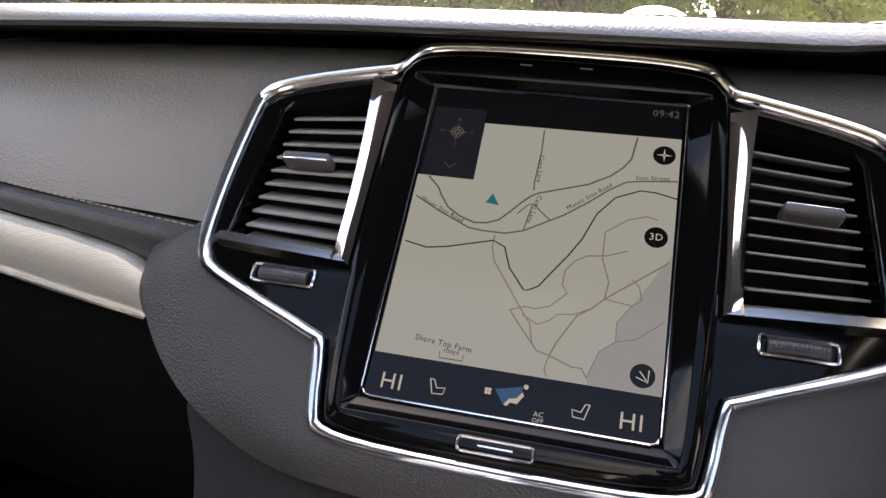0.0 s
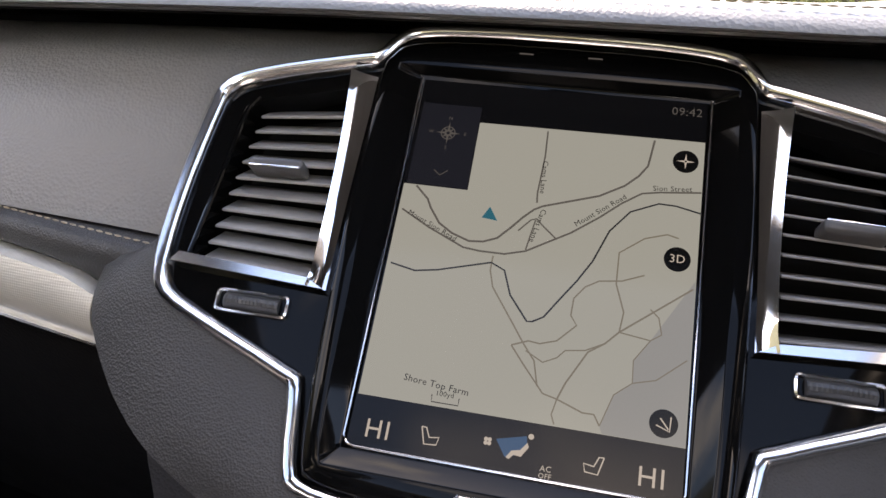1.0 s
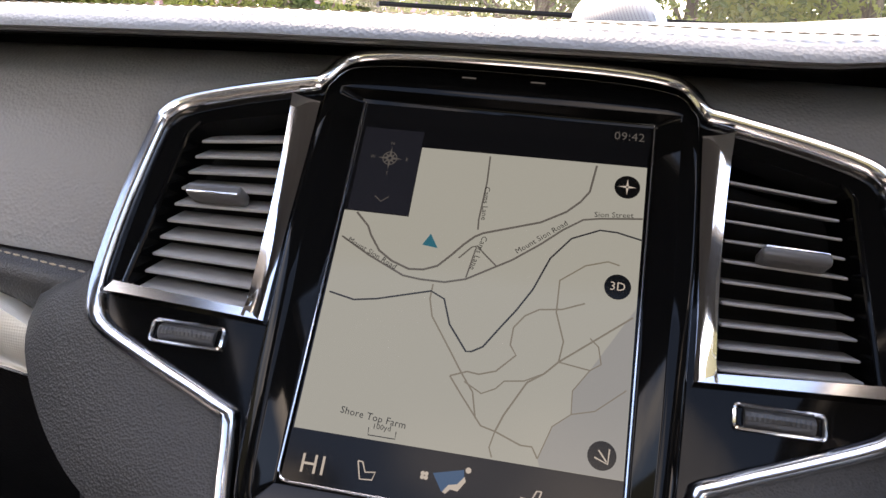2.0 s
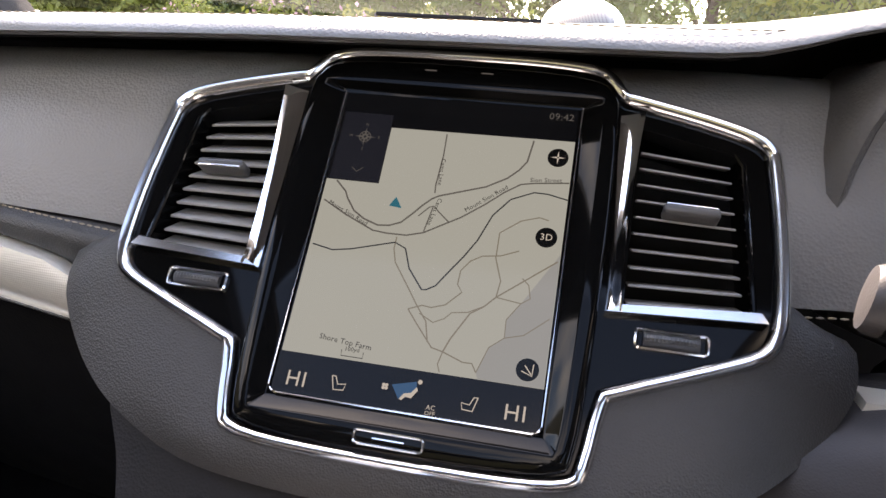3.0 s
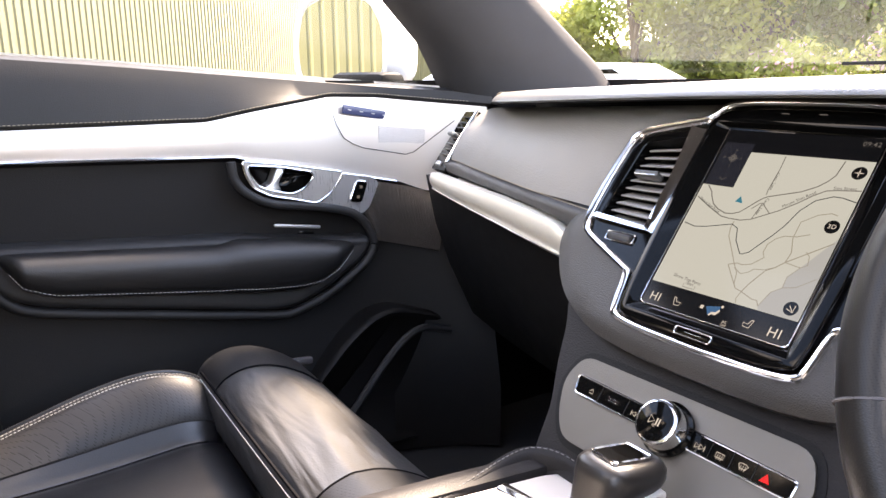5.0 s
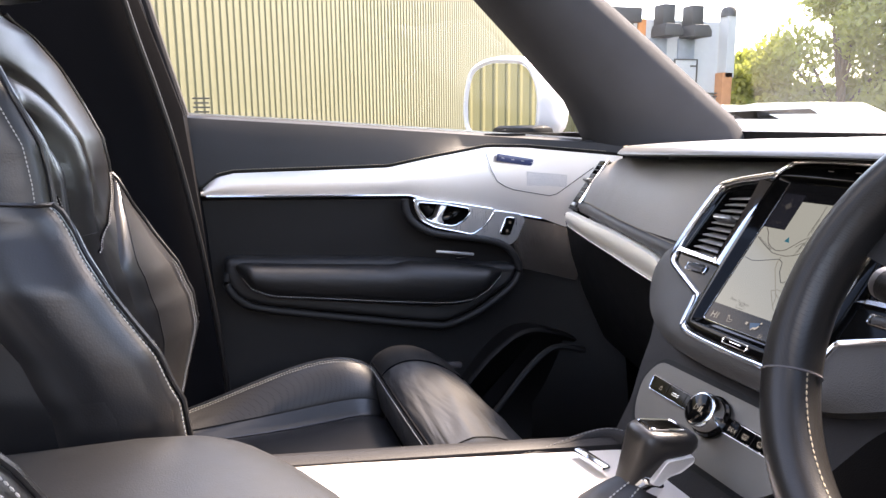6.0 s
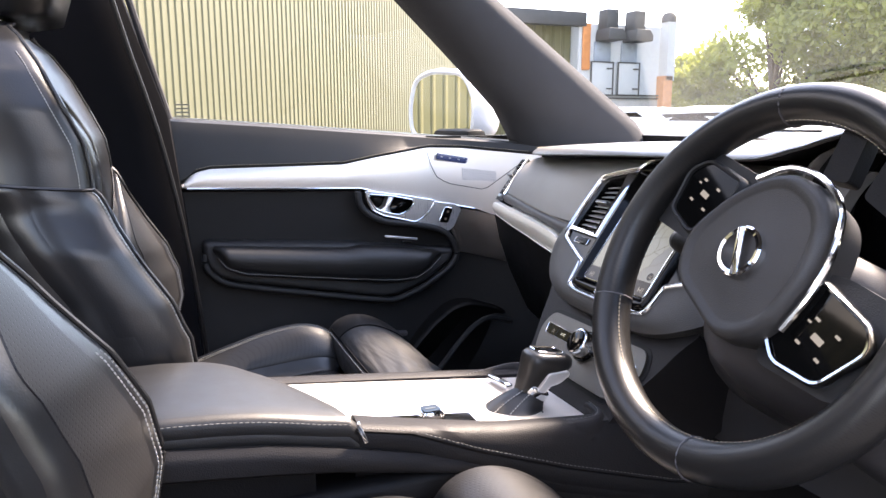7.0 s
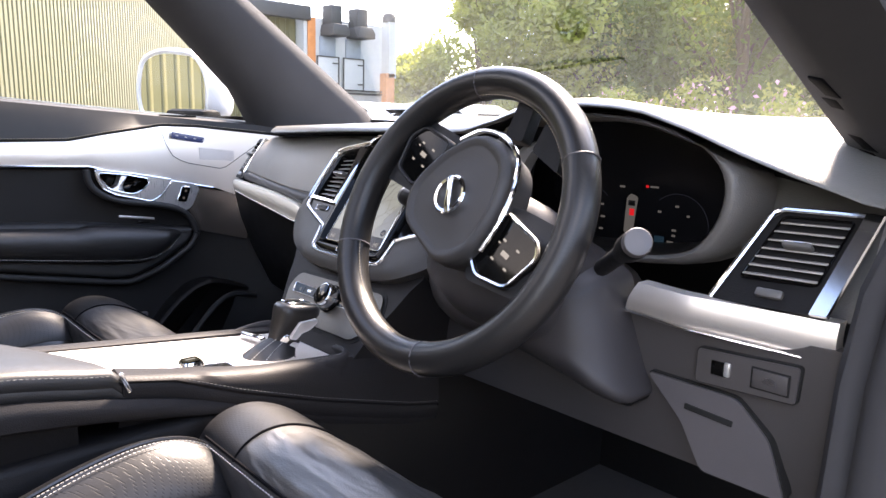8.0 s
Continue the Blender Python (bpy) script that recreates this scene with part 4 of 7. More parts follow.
# padded side rails with a stitched edge
for s in (-1, 1):
    rows = []
    for i in range(25):
        t = i / 24
        y = (-0.452 if s > 0 else -0.62) * (1 - t) + 0.025 * t
        z = float(np.interp(y, (-0.455, -0.385, -0.28, -0.20, -0.13, 0.025), (0.888, 0.874, 0.855, 0.848, 0.843, 0.838))) if s > 0 else 0.840 - 0.117 * (y + 0.17)
        x = 0.098 + 0.022 * math.sin(t * 1.4)
        zc = min(z - 0.010, float(np.interp(y, (-0.461, -0.413, -0.31, -0.194, -0.035, 0.025), (0.888, 0.874, 0.831, 0.791, 0.743, 0.730)))) if s > 0 else z - 0.05
        rows.append([(s * (x + dx), y, zz) for dx, zz in ((-0.030, z - 0.022), (-0.026, z - 0.004), (-0.016, z), (-0.002, z - 0.003), (0.007, z - (z - zc) * 0.25), (0.012, z - (z - zc) * 0.6), (0.013, zc + 0.003), (0.0095, zc - 0.001), (0.0115, zc - 0.006), (0.008, zc - 0.020), (0.0, zc - 0.034), (-0.010, zc - 0.052))])
    part("side_rail", bm_sheet(rows, (-s * 0.004, 0, -0.012)), M_RAIL, console, "padded leather side rail")
    part("stitching", bm_dashes([Vector(r[6]) + Vector((s * 0.0012, 0, 0.0035)) for r in rows], 0.004, 0.0018, 0.00045), M_STITCHD, console)
# padded, stitched corners that close the tray at its front
for s in (-1, 1):
    turn = smooth_path([(s * x, y, z) for x, y, z in ((0.080, -0.27, 0.843), (0.090, -0.22, 0.8445), (0.100, -0.180, 0.8455), (0.103, -0.152, 0.846), (0.092, -0.138, 0.846), (0.070, -0.132, 0.845), (0.040, -0.130, 0.841))], 6)
    rows, seam_ = [], []
    for k, p in enumerate(turn):
        d = (turn[min(k + 1, len(turn) - 1)] - turn[max(k - 1, 0)]).normalized()
        n = Vector((d.y, -d.x, 0)) * s
        rows.append([p + n * o + Vector((0, 0, h)) for o, h in ((-0.003, -0.036), (-0.002, -0.016), (-0.0005, -0.005), (0.003, -0.0008), (0.007, 0.0), (0.011, -0.002), (0.016, -0.008), (0.020, -0.024))])
        seam_.append(p + n * 0.0045 + Vector((0, 0, 0.0005)))
    part("recess_rim", bm_sheet(rows, (0, 0, -0.003)), M_RAIL, console, "padded leather corner of the tray")
    part("stitching", bm_dashes(seam_, 0.004, 0.0018, 0.00045), M_STITCHD, console)
tray = rounded([(-0.078, -0.60), (0.074, -0.60), (0.082, -0.135), (0.05, -0.105), (-0.06, -0.105), (-0.082, -0.14)], 0.02)
TILT = Matrix(((1, 0, 0, 0), (0, 1, 0, 0), (0, -0.117, 1, -0.0279), (0, 0, 0, 1)))  # the console falls towards the front
part("tray_cover", bm_prism(tray, 0.826, 0.842, TILT, 0.003), M_TRIM, console, "bright silver tray cover")
part("tray_handle", bm_box(0.05, 0.012, 0.008, pose(-0.045, -0.205, 0.846, 0, 0, 8), 0.003), M_CHROME, console)

arm = thing("armrest", "black leather centre armrest lid with stitched edge", "armrest")


def lid_z(y):
    return float(np.interp(y, (-0.985, -0.65, -0.60, -0.56, -0.52, -0.49, -0.448), (0.923, 0.920, 0.916, 0.911, 0.903, 0.896, 0.889)))


rows, welt = [], []
for i in range(37):
    t = i / 36
    row = []
    for k, (x, dz) in enumerate(((-0.103, -0.024), (-0.106, -0.014), (-0.104, -0.007), (-0.098, -0.0055), (-0.07, -0.003), (-0.03, 0.0), (0.02, 0.002), (0.07, 0.003), (0.096, 0.0025), (0.103, 0.0), (0.106, -0.004), (0.107, -0.012), (0.106, -0.020), (0.103, -0.023))):
        edge = 0.09 - min(x, 0.09)
        y = (-0.448 - 0.30 * edge - 0.9 * edge * edge) * (1 - t) + -0.985 * t
        drop = 0.012 * max(0, 1 - t / 0.03) ** 2 + 0.016 * (edge / 0.19) * max(0, 1 - t / 0.16) ** 2
        row.append((x, y, lid_z(y) + dz - drop))
    rows.append(row)
    welt.append(Vector(row[9]) + Vector((0.0015, 0, 0.0008)))
part("lid", bm_sheet(rows, (0, 0, -0.012)), M_LID, arm, "smooth black leather lid", sharp=60)
part("stitching", bm_dashes([p + Vector((0.003, 0, -0.0045)) for p in welt], 0.004, 0.0018, 0.00045), M_STITCHD, arm)
part("body", bm_loft([[(x, y, z) for x, z in ((-0.10, 0.60), (-0.104, zt - 0.02), (-0.098, zt), (0.098, zt), (0.101, zt - 0.004), (0.100, zt - 0.03), (0.096, 0.60))] for y, zt in ((-0.500, 0.866), (-0.56, 0.884), (-0.65, 0.895), (-1.0, 0.897))]), M_DARK, arm, "dark storage box")
part("side_panel", bm_loft([[(x, y, z) for x, z in ((0.095, zh), (0.112, zh + 0.001), (0.117, zh - 0.004), (0.119, zh - 0.012), (0.118, zl + 0.004), (0.114, zl), (0.095, zl - 0.004))] for y, zh, zl in ((-1.0, 0.894, 0.860), (-0.65, 0.892, 0.860), (-0.55, 0.879, 0.848), (-0.478, 0.864, 0.838), (-0.40, 0.845, 0.822), (-0.30, 0.815, 0.800), (-0.20, 0.78, 0.772))]), M_RAIL, console, "padded side panel under the armrest")
part("front_clip", bm_box(0.005, 0.005, 0.026, pose(0.1105, -0.450, 0.878, 20, 0, 0), 0.001), M_BRIGHT, arm, "chrome joint clip")

# ==== gear lever ====
gear = thing("gear_lever", "black leather gear lever with chrome collar and stitched gaiter", "gear lever")
GM = Matrix.Translation((0.024, -0.180, 0.881)) @ Matrix.Rotation(radians(-10), 4, "X") @ Matrix.Scale(0.93, 4)
secs = []
for z, wx, wy, oy in ((-0.030, 0.016, 0.021, -0.012), (-0.020, 0.018, 0.0235, -0.008), (-0.008, 0.021, 0.028, -0.002), (0.004, 0.0245, 0.032, 0.004), (0.016, 0.0262, 0.036, 0.008), (0.024, 0.0255, 0.0355, 0.008), (0.0285, 0.0225, 0.032, 0.008), (0.0305, 0.018, 0.027, 0.008)):
    secs.append([(wx * math.copysign(abs(math.cos(q)) ** 0.6, math.cos(q)), oy + wy * math.copysign(abs(math.sin(q)) ** 0.6, math.sin(q)), z) for q in (2 * math.pi * k / 28 for k in range(28))])
part("knob", bm_loft(secs, True, GM), M_RIM, gear, "leather-wrapped knob", sharp=60)
bd = rounded([(-0.013, -0.016), (0.013, -0.016), (0.0135, 0.026), (-0.0135, 0.026)], 0.004)
part("badge", bm_prism(bd, 0.0295, 0.0325, GM, 0.001), M_GLOSS, gear, "glossy gear display plate")
part("badge_frame", bm_frame(inset(bd, -0.001), [(0, 0.0295), (0, 0.0328), (0.0012, 0.0336), (0.0026, 0.0328), (0.0028, 0.0295)], GM), M_BRIGHT, gear, "bright chrome frame")
SI = GM @ Matrix.Translation((0.0245, 0.010, 0.0)) @ Matrix.Rotation(radians(8), 4, "Y") @ Matrix.Rotation(radians(90), 4, "Z") @ Matrix.Rotation(radians(90), 4, "X")
ins = rounded([(-0.020, -0.022), (-0.010, 0.004), (0.020, 0.010), (0.022, 0.004), (0.010, -0.008), (-0.003, -0.013), (-0.010, -0.024)], 0.003)
part("side_insert", bm_prism(ins, -0.004, 0.002, SI, 0.001), M_SATIN, gear, "polished side insert")
part("insert_frame", bm_frame(inset(ins, -0.001), [(0, -0.004), (0, 0.002), (0.0008, 0.0028), (0.0020, 0.0022), (0.0022, -0.004)], SI), M_SATIN, gear, "satin silver insert frame")
CM = Matrix.Translation((0.025, -0.190, 0.858)) @ Matrix.Rotation(radians(-33), 4, "X")
part("collar", bm_loft([[(r * math.cos(q), 1.22 * r * math.sin(q), z) for q in (2 * math.pi * k / 32 for k in range(32))] for r, z in ((0.0165, -0.008), (0.0185, -0.007), (0.0190, -0.001), (0.0190, 0.004), (0.0170, 0.006))], True, CM), M_BRIGHT, gear, "chrome collar", sharp=50)
secs = []
rng_g = np.random.default_rng(12)
wob = rng_g.uniform(0, 6.28, 6)
for i in range(17):
    t = i / 16
    c = Vector((0.025, -0.192, 0.853)).lerp(Vector((0.040, -0.246, 0.830)), t)
    rx, ry = 0.0165 + 0.026 * t ** 1.1, 0.020 + 0.038 * t ** 1.1
    ring = []
    for k in range(36):
        q = 2 * math.pi * k / 36
        pucker = 1 + 0.05 * t * math.sin(5 * q + wob[0]) + 0.05 * math.sin(3.2 * math.pi * t + 2 * math.sin(q + wob[1])) * t * (1 - 0.4 * t)
        p = Vector((rx * pucker * math.cos(q), ry * pucker * math.sin(q), 0))
        tilt = radians(-33) * (1 - t) ** 1.2 + radians(7) * t
        ring.append(tuple(c + Matrix.Rotation(tilt, 3, "X") @ p))
    secs.append(ring)
part("gaiter", bm_loft(secs), M_LID, gear, "soft stitched leather gaiter", sharp=80)
for k in (3, 6):
    part("stitching", bm_dashes([Vector(r[(36 - k) % 36]) + Vector((0.0006, 0, 0.0014)) for r in secs[:-2]], 0.0034, 0.0016, 0.0007), M_STITCHW, gear)

starter = thing("start_knob", "chrome and glass engine start knob on the console", "knob")
ST = pose(0.058, -0.350, 0.846)
part("knob", bm_loft([[(r_ * (1 if k % 2 else 0.95) * math.copysign(abs(math.cos(q)) ** 0.7, math.cos(q)), 1.15 * r_ * (1 if k % 2 else 0.95) * math.copysign(abs(math.sin(q)) ** 0.7, math.sin(q)), z) for k, q in ((k, 2 * math.pi * k / 40) for k in range(40))] for r_, z in ((0.0125, 0.0), (0.0138, 0.003), (0.0142, 0.012), (0.0138, 0.018), (0.0118, 0.022))], True, ST), M_BRIGHT, starter, "fluted bright knob", sharp=30)
part("cap", bm_prism(rounded([(-0.0095, -0.011), (0.0095, -0.011), (0.0095, 0.011), (-0.0095, 0.011)], 0.004), 0.0215, 0.0235, ST, 0.0008), M_GLOSS, starter, "black glass cap")
part("cap_mark", bm_box(0.003, 0.013, 0.0004, ST @ Matrix.Translation((0, 0, 0.0237))), M_ICON, starter)
part("base_plate", bm_prism(rounded([(-0.013, -0.085), (0.021, -0.085), (0.021, 0.056), (-0.013, 0.056)], 0.008), -0.010, 0.0012, TILT @ Matrix.Translation((0.058, -0.350, 0.842)), 0.001), M_GLOSS, starter, "piano black plate under the knob")
part("plate_edge", bm_frame(inset(rounded([(-0.013, -0.085), (0.021, -0.085), (0.021, 0.056), (-0.013, 0.056)], 0.008), -0.0012), [(0, -0.004), (0, 0.0014), (0.0008, 0.002), (0.0016, 0.0014), (0.0016, -0.004)], TILT @ Matrix.Translation((0.058, -0.350, 0.842))), M_CHROME, starter)

# ==== steering wheel ====
wheel = thing("steering_wheel", "black leather steering wheel turned part-way with silver spokes", "steering wheel")
WA = radians(24.9)
WM = Matrix(((1, 0, 0, 0.352), (0, math.sin(WA), -math.cos(WA), -0.169), (0, math.cos(WA), math.sin(WA), 1.078), (0, 0, 0, 1)))
TURN = radians(150)  # turned to the left
WT = WM @ Matrix.Rotation(TURN, 4, "Z")
RAD, TUBE = 0.1630, 0.0190


def rim_piece(a0, a1, material, label, fat=1.0):
    path, n = [], 40
    rings = []
    for i in range(n + 1):
        a = a0 + (a1 - a0) * i / n
        c = Vector((RAD * math.cos(a), RAD * math.sin(a), 0))
        d = Vector((math.cos(a), math.sin(a), 0))
        rings.append([tuple(c + (d * math.cos(q) * TUBE * 0.95 + Vector((0, 0, 1)) * math.sin(q) * TUBE * 1.1) * fat) for q in (2 * math.pi * k / 18 for k in range(18))])
    return part("rim_section", bm_loft(rings, True, WT), material, wheel, label)


J = [radians(a) for a in (51, 130, 237, 308)]
rim_piece(J[0], J[1], M_RIM, "smooth leather rim section")
rim_piece(J[1], J[2], M_RIMPERF, "perforated leather rim section")
rim_piece(J[2], J[3], M_RIM, "smooth leather rim section")
rim_piece(J[3] - 2 * math.pi, J[0], M_RIMPERF, "perforated leather rim section")
for a in J:
    path = [WT @ (Vector((RAD * math.cos(a), RAD * math.sin(a), 0)) + (Vector((math.cos(a), math.sin(a), 0)) * math.cos(q) + Vector((0, 0, 1.1)) * math.sin(q)) * TUBE * 0.98) for q in (2 * math.pi * k / 16 for k in range(16))]
    part("seam", bm_tube(path, 0.0010, 5, True), M_HARD, wheel)
WH = WM @ Matrix.Translation((0.010, 0.016, 0.0)) @ Matrix.Rotation(TURN, 4, "Z")
for a0, a1 in ((0, 1), (2, 3), (1, 2)):
    part("stitching", bm_dashes([WT @ Vector(((RAD - TUBE * 0.92) * math.cos(a), (RAD - TUBE * 0.92) * math.sin(a), 0.006)) for a in np.linspace(J[a0], J[a1], 60)], 0.003, 0.0014, 0.0006), M_STITCH, wheel)
hub = rounded([(-0.072, 0.030), (-0.045, 0.066), (0.045, 0.066), (0.072, 0.030), (0.062, -0.03), (0.030, -0.078), (-0.030, -0.078), (-0.062, -0.03)], 0.03, 6)
part("airbag_cover", bm_loft([[(x * d, y * d, h) for x, y in hub] for d, h in ((0.94, -0.03), (1.0, 0.0), (0.985, 0.014), (0.94, 0.0205), (0.88, 0.0215), (0.82, 0.0185), (0.78, 0.018), (0.5, 0.0205), (0.1, 0.0212))], True, WH), M_HUB, wheel, "soft black airbag cover", sharp=60)
hb2 = inset(hub, -0.006)
edge_pts = [WM.inverted() @ (WH @ Vector((x, y, 0.012))) for x, y in hb2]
edge_pts = sorted((math.atan2(p.y - 0.016, p.x - 0.01), p) for p in ((q.x, q.y, q.z) for q in edge_pts) for p in [Vector(p)])
part("hub_trim", bm_tube(smooth_path([WM @ p for a, p in edge_pts if -0.75 < a < 2.0][::4], 4), 0.0030, 8), M_CHROME, wheel, "satin silver hub trim")
part("badge", bm_frame(disc(0, 0, 0.0225, 40), [(0, 0.019), (0, 0.0265), (0.002, 0.028), (0.005, 0.0275), (0.006, 0.019)], WH), M_BRIGHT, wheel, "round chrome badge")
part("badge_bar", bm_box(0.044, 0.0075, 0.004, WH @ Matrix.Translation((0, 0, 0.0265)) @ Matrix.Rotation(radians(-45), 4, "Z"), 0.001), M_BRIGHT, wheel)
PADS = ([(0.077, 0.010), (0.128, -0.016), (0.133, -0.031), (0.107, -0.064), (0.066, -0.058), (0.052, -0.040)], [(-0.113, 0.050), (-0.108, 0.090), (-0.088, 0.100), (-0.040, 0.082), (-0.052, 0.052), (-0.078, 0.030)])
for q, (pad, arm_) in enumerate(zip(PADS, ([(0.03, 0.02), (0.09, 0.02), (0.162, 0.0), (0.158, -0.05), (0.115, -0.075), (0.04, -0.065)], [(-0.03, 0.03), (-0.09, 0.022), (-0.155, 0.04), (-0.145, 0.085), (-0.10, 0.118), (-0.02, 0.09)]))):
    part("spoke", bm_prism(rounded(arm_, 0.01), -0.026, -0.006, WM, 0.005), M_SOFT, wheel)
    pd = rounded(pad, 0.007)
    part("button_pad", bm_prism(pd, -0.006, 0.004, WM, 0.002), M_GLOSS, wheel, "piano black button pad")
    part("silver_frame", bm_frame(inset(pd, -0.005), [(0, -0.006), (0, 0.004), (0.002, 0.0075), (0.0042, 0.0068), (0.005, -0.006)], WM), M_CHROME if q == 0 else M_SOFT, wheel, "satin silver spoke frame" if q == 0 else "")
    cx, cy = sum(p[0] for p in pad) / 6, sum(p[1] for p in pad) / 6
    for dx, dy, r_ in ((0, 0, 0.0045), (0.015, 0.006, 0.002), (-0.015, -0.006, 0.002), (-0.006, 0.015, 0.002), (0.006, -0.015, 0.002), (-0.012, 0.012, 0.0015)):
        part("icon", bm_prism(rounded([(-r_ * 1.3, -r_ * 0.6), (r_ * 1.3, -r_ * 0.6), (r_ * 1.3, r_ * 0.6), (-r_ * 1.3, r_ * 0.6)], 0.0008), 0.0042, 0.0046, WM @ Matrix.Translation((cx + dx, cy + dy, 0)) @ Matrix.Rotation(radians(-25), 4, "Z")), M_ICON, wheel)
for poly in ([(0.030, 0.098), (0.034, 0.158), (0.058, 0.152), (0.056, 0.095)], [(0.074, 0.085), (0.084, 0.134), (0.110, 0.112), (0.116, 0.062)]):
    part("lower_spoke", bm_prism(rounded(poly, 0.005), -0.022, -0.006, WM, 0.003), M_DARK, wheel, "black lower spoke")

column = thing("steering_column", "grey plastic steering column shroud with stalks", "steering column")
secs = []
for z, rx, ry, oy in ((-0.035, 0.05, 0.05, -0.005), (-0.05, 0.075, 0.068, -0.012), (-0.10, 0.085, 0.078, -0.02), (-0.20, 0.09, 0.08, -0.03), (-0.30, 0.09, 0.08, -0.03)):
    secs.append([(rx * math.copysign(abs(math.cos(q)) ** 0.7, math.cos(q)), oy + ry * math.copysign(abs(math.sin(q)) ** 0.7, math.sin(q)), z) for q in (2 * math.pi * k / 28 for k in range(28))])
part("shroud", bm_loft(secs, True, WM), M_COLUMN, column, sharp=60)
for s, tip in ((1, (0.588, -0.175, 1.082)), (-1, (0.185, -0.095, 1.079))):
    root = Vector((0.485, -0.070, 1.028)) if s > 0 else Vector(WM @ Vector((-0.07, 0.01, -0.055)))
    tipv = Vector(tip)
    st = part("stalk", bm_tube([root.lerp(tipv, t) for t in (0, 0.3, 0.6, 0.62, 0.8, 0.9, 0.97, 1.0)], lambda t: 0.009 if t < 0.5 else (0.0135 if t < 0.95 else 0.010), 20), M_DARK, column, "black control stalk")
    d = (tipv - root).normalized()
    part("stalk_tip", bm_turned([(0.0132, -0.004), (0.0132, 0.002), (0.0120, 0.0042), (0.009, 0.0048), (0.004, 0.005)], 24, Matrix.Translation(tipv) @ d.to_track_quat("Z", "Y").to_matrix().to_4x4()), M_STALK, st, "pale grey stalk end")

cover_out = [(p.x, p.y) for p in smooth_path([(x, z, 0) for x, z in ((0.175, 0.985), (0.34, 1.02), (0.45, 1.012), (0.468, 0.98), (0.482, 0.94), (0.497, 0.895), (0.507, 0.872), (0.498, 0.861), (0.466, 0.864), (0.428, 0.873), (0.349, 0.888), (0.23, 0.895), (0.165, 0.93))], 3, True)]
COV = Matrix(((1, 0, 0, 0), (0, 0, -1, 0), (0, 1, 0, 0), (0, 0, 0, 1)))
part("lower_cover", bm_loft([[(0.40 + (x - 0.40) * k, 0.96 + (z - 0.96) * k, h) for x, z in cover_out] for k, h in ((1.0, -0.03), (1.0, 0.018), (0.975, 0.03), (0.90, 0.045), (0.75, 0.062), (0.5, 0.075))], True, COV), M_COLUMN, column, "grey plastic lower cover", sharp=60)
part("cover_base", bm_loft([[(0.42 + (x - 0.42) * 0.96, z - 0.006, h) for x, z in cover_out] for h in (-0.03, 0.012)], True, COV), M_DARK, column, "black underside of the column")

# ==== instrument binnacle and driver's fascia ====
cluster = thing("instrument_cluster", "black digital instrument cluster under a curved hood", "instrument cluster")
bn = [(0.216, 1.06), (0.220, 1.13), (0.258, 1.185), (0.31, 1.205), (0.40, 1.205), (0.455, 1.194), (0.532, 1.160), (0.562, 1.122), (0.553, 1.07), (0.512, 1.033), (0.40, 1.02), (0.265, 1.02)]
bnp = [(p.x, p.y) for p in smooth_path([(x, z, 0) for x, z in bn], 4, True)]
YZ = Matrix(((1, 0, 0, 0), (0, 0, -1, 0), (0, 1, 0, 0), (0, 0, 0, 1)))  # local x-y is world x-z, local z is towards the cabin
cen = Vector((0.375, 1.11))
part("hood", bm_loft([[(cen.x + (x - cen.x) * k, min(cen.y + (z - cen.y) * k, lip(cen.x + (x - cen.x) * k)[2] - 0.008), h) for x, z in bnp] for k, h in ((0.985, -0.048), (0.972, -0.052), (0.93, -0.075), (0.90, -0.12))], False, YZ), M_DARK, cluster, "black inner wall of the hood", sharp=60)
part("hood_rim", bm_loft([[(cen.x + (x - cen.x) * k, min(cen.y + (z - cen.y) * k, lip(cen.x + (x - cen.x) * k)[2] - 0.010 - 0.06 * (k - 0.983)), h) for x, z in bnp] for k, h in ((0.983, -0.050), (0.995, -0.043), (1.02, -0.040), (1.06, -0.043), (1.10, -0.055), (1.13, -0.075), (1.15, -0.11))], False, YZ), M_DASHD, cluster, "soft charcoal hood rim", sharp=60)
part("display", bm_prism([(cen.x + (x - cen.x) * 0.92, cen.y + (z - cen.y) * 0.92) for x, z in bnp], -0.125, -0.118, YZ), mat("cluster_glass", (0.003, 0.003, 0.0035), 0.15, spec=0.1), cluster, "black glass display")

# driver's pad of the same leather, in a less lit tone
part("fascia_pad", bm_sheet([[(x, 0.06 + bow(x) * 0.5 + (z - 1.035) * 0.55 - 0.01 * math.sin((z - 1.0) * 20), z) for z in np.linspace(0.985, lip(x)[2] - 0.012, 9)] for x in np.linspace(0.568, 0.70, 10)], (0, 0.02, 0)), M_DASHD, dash)
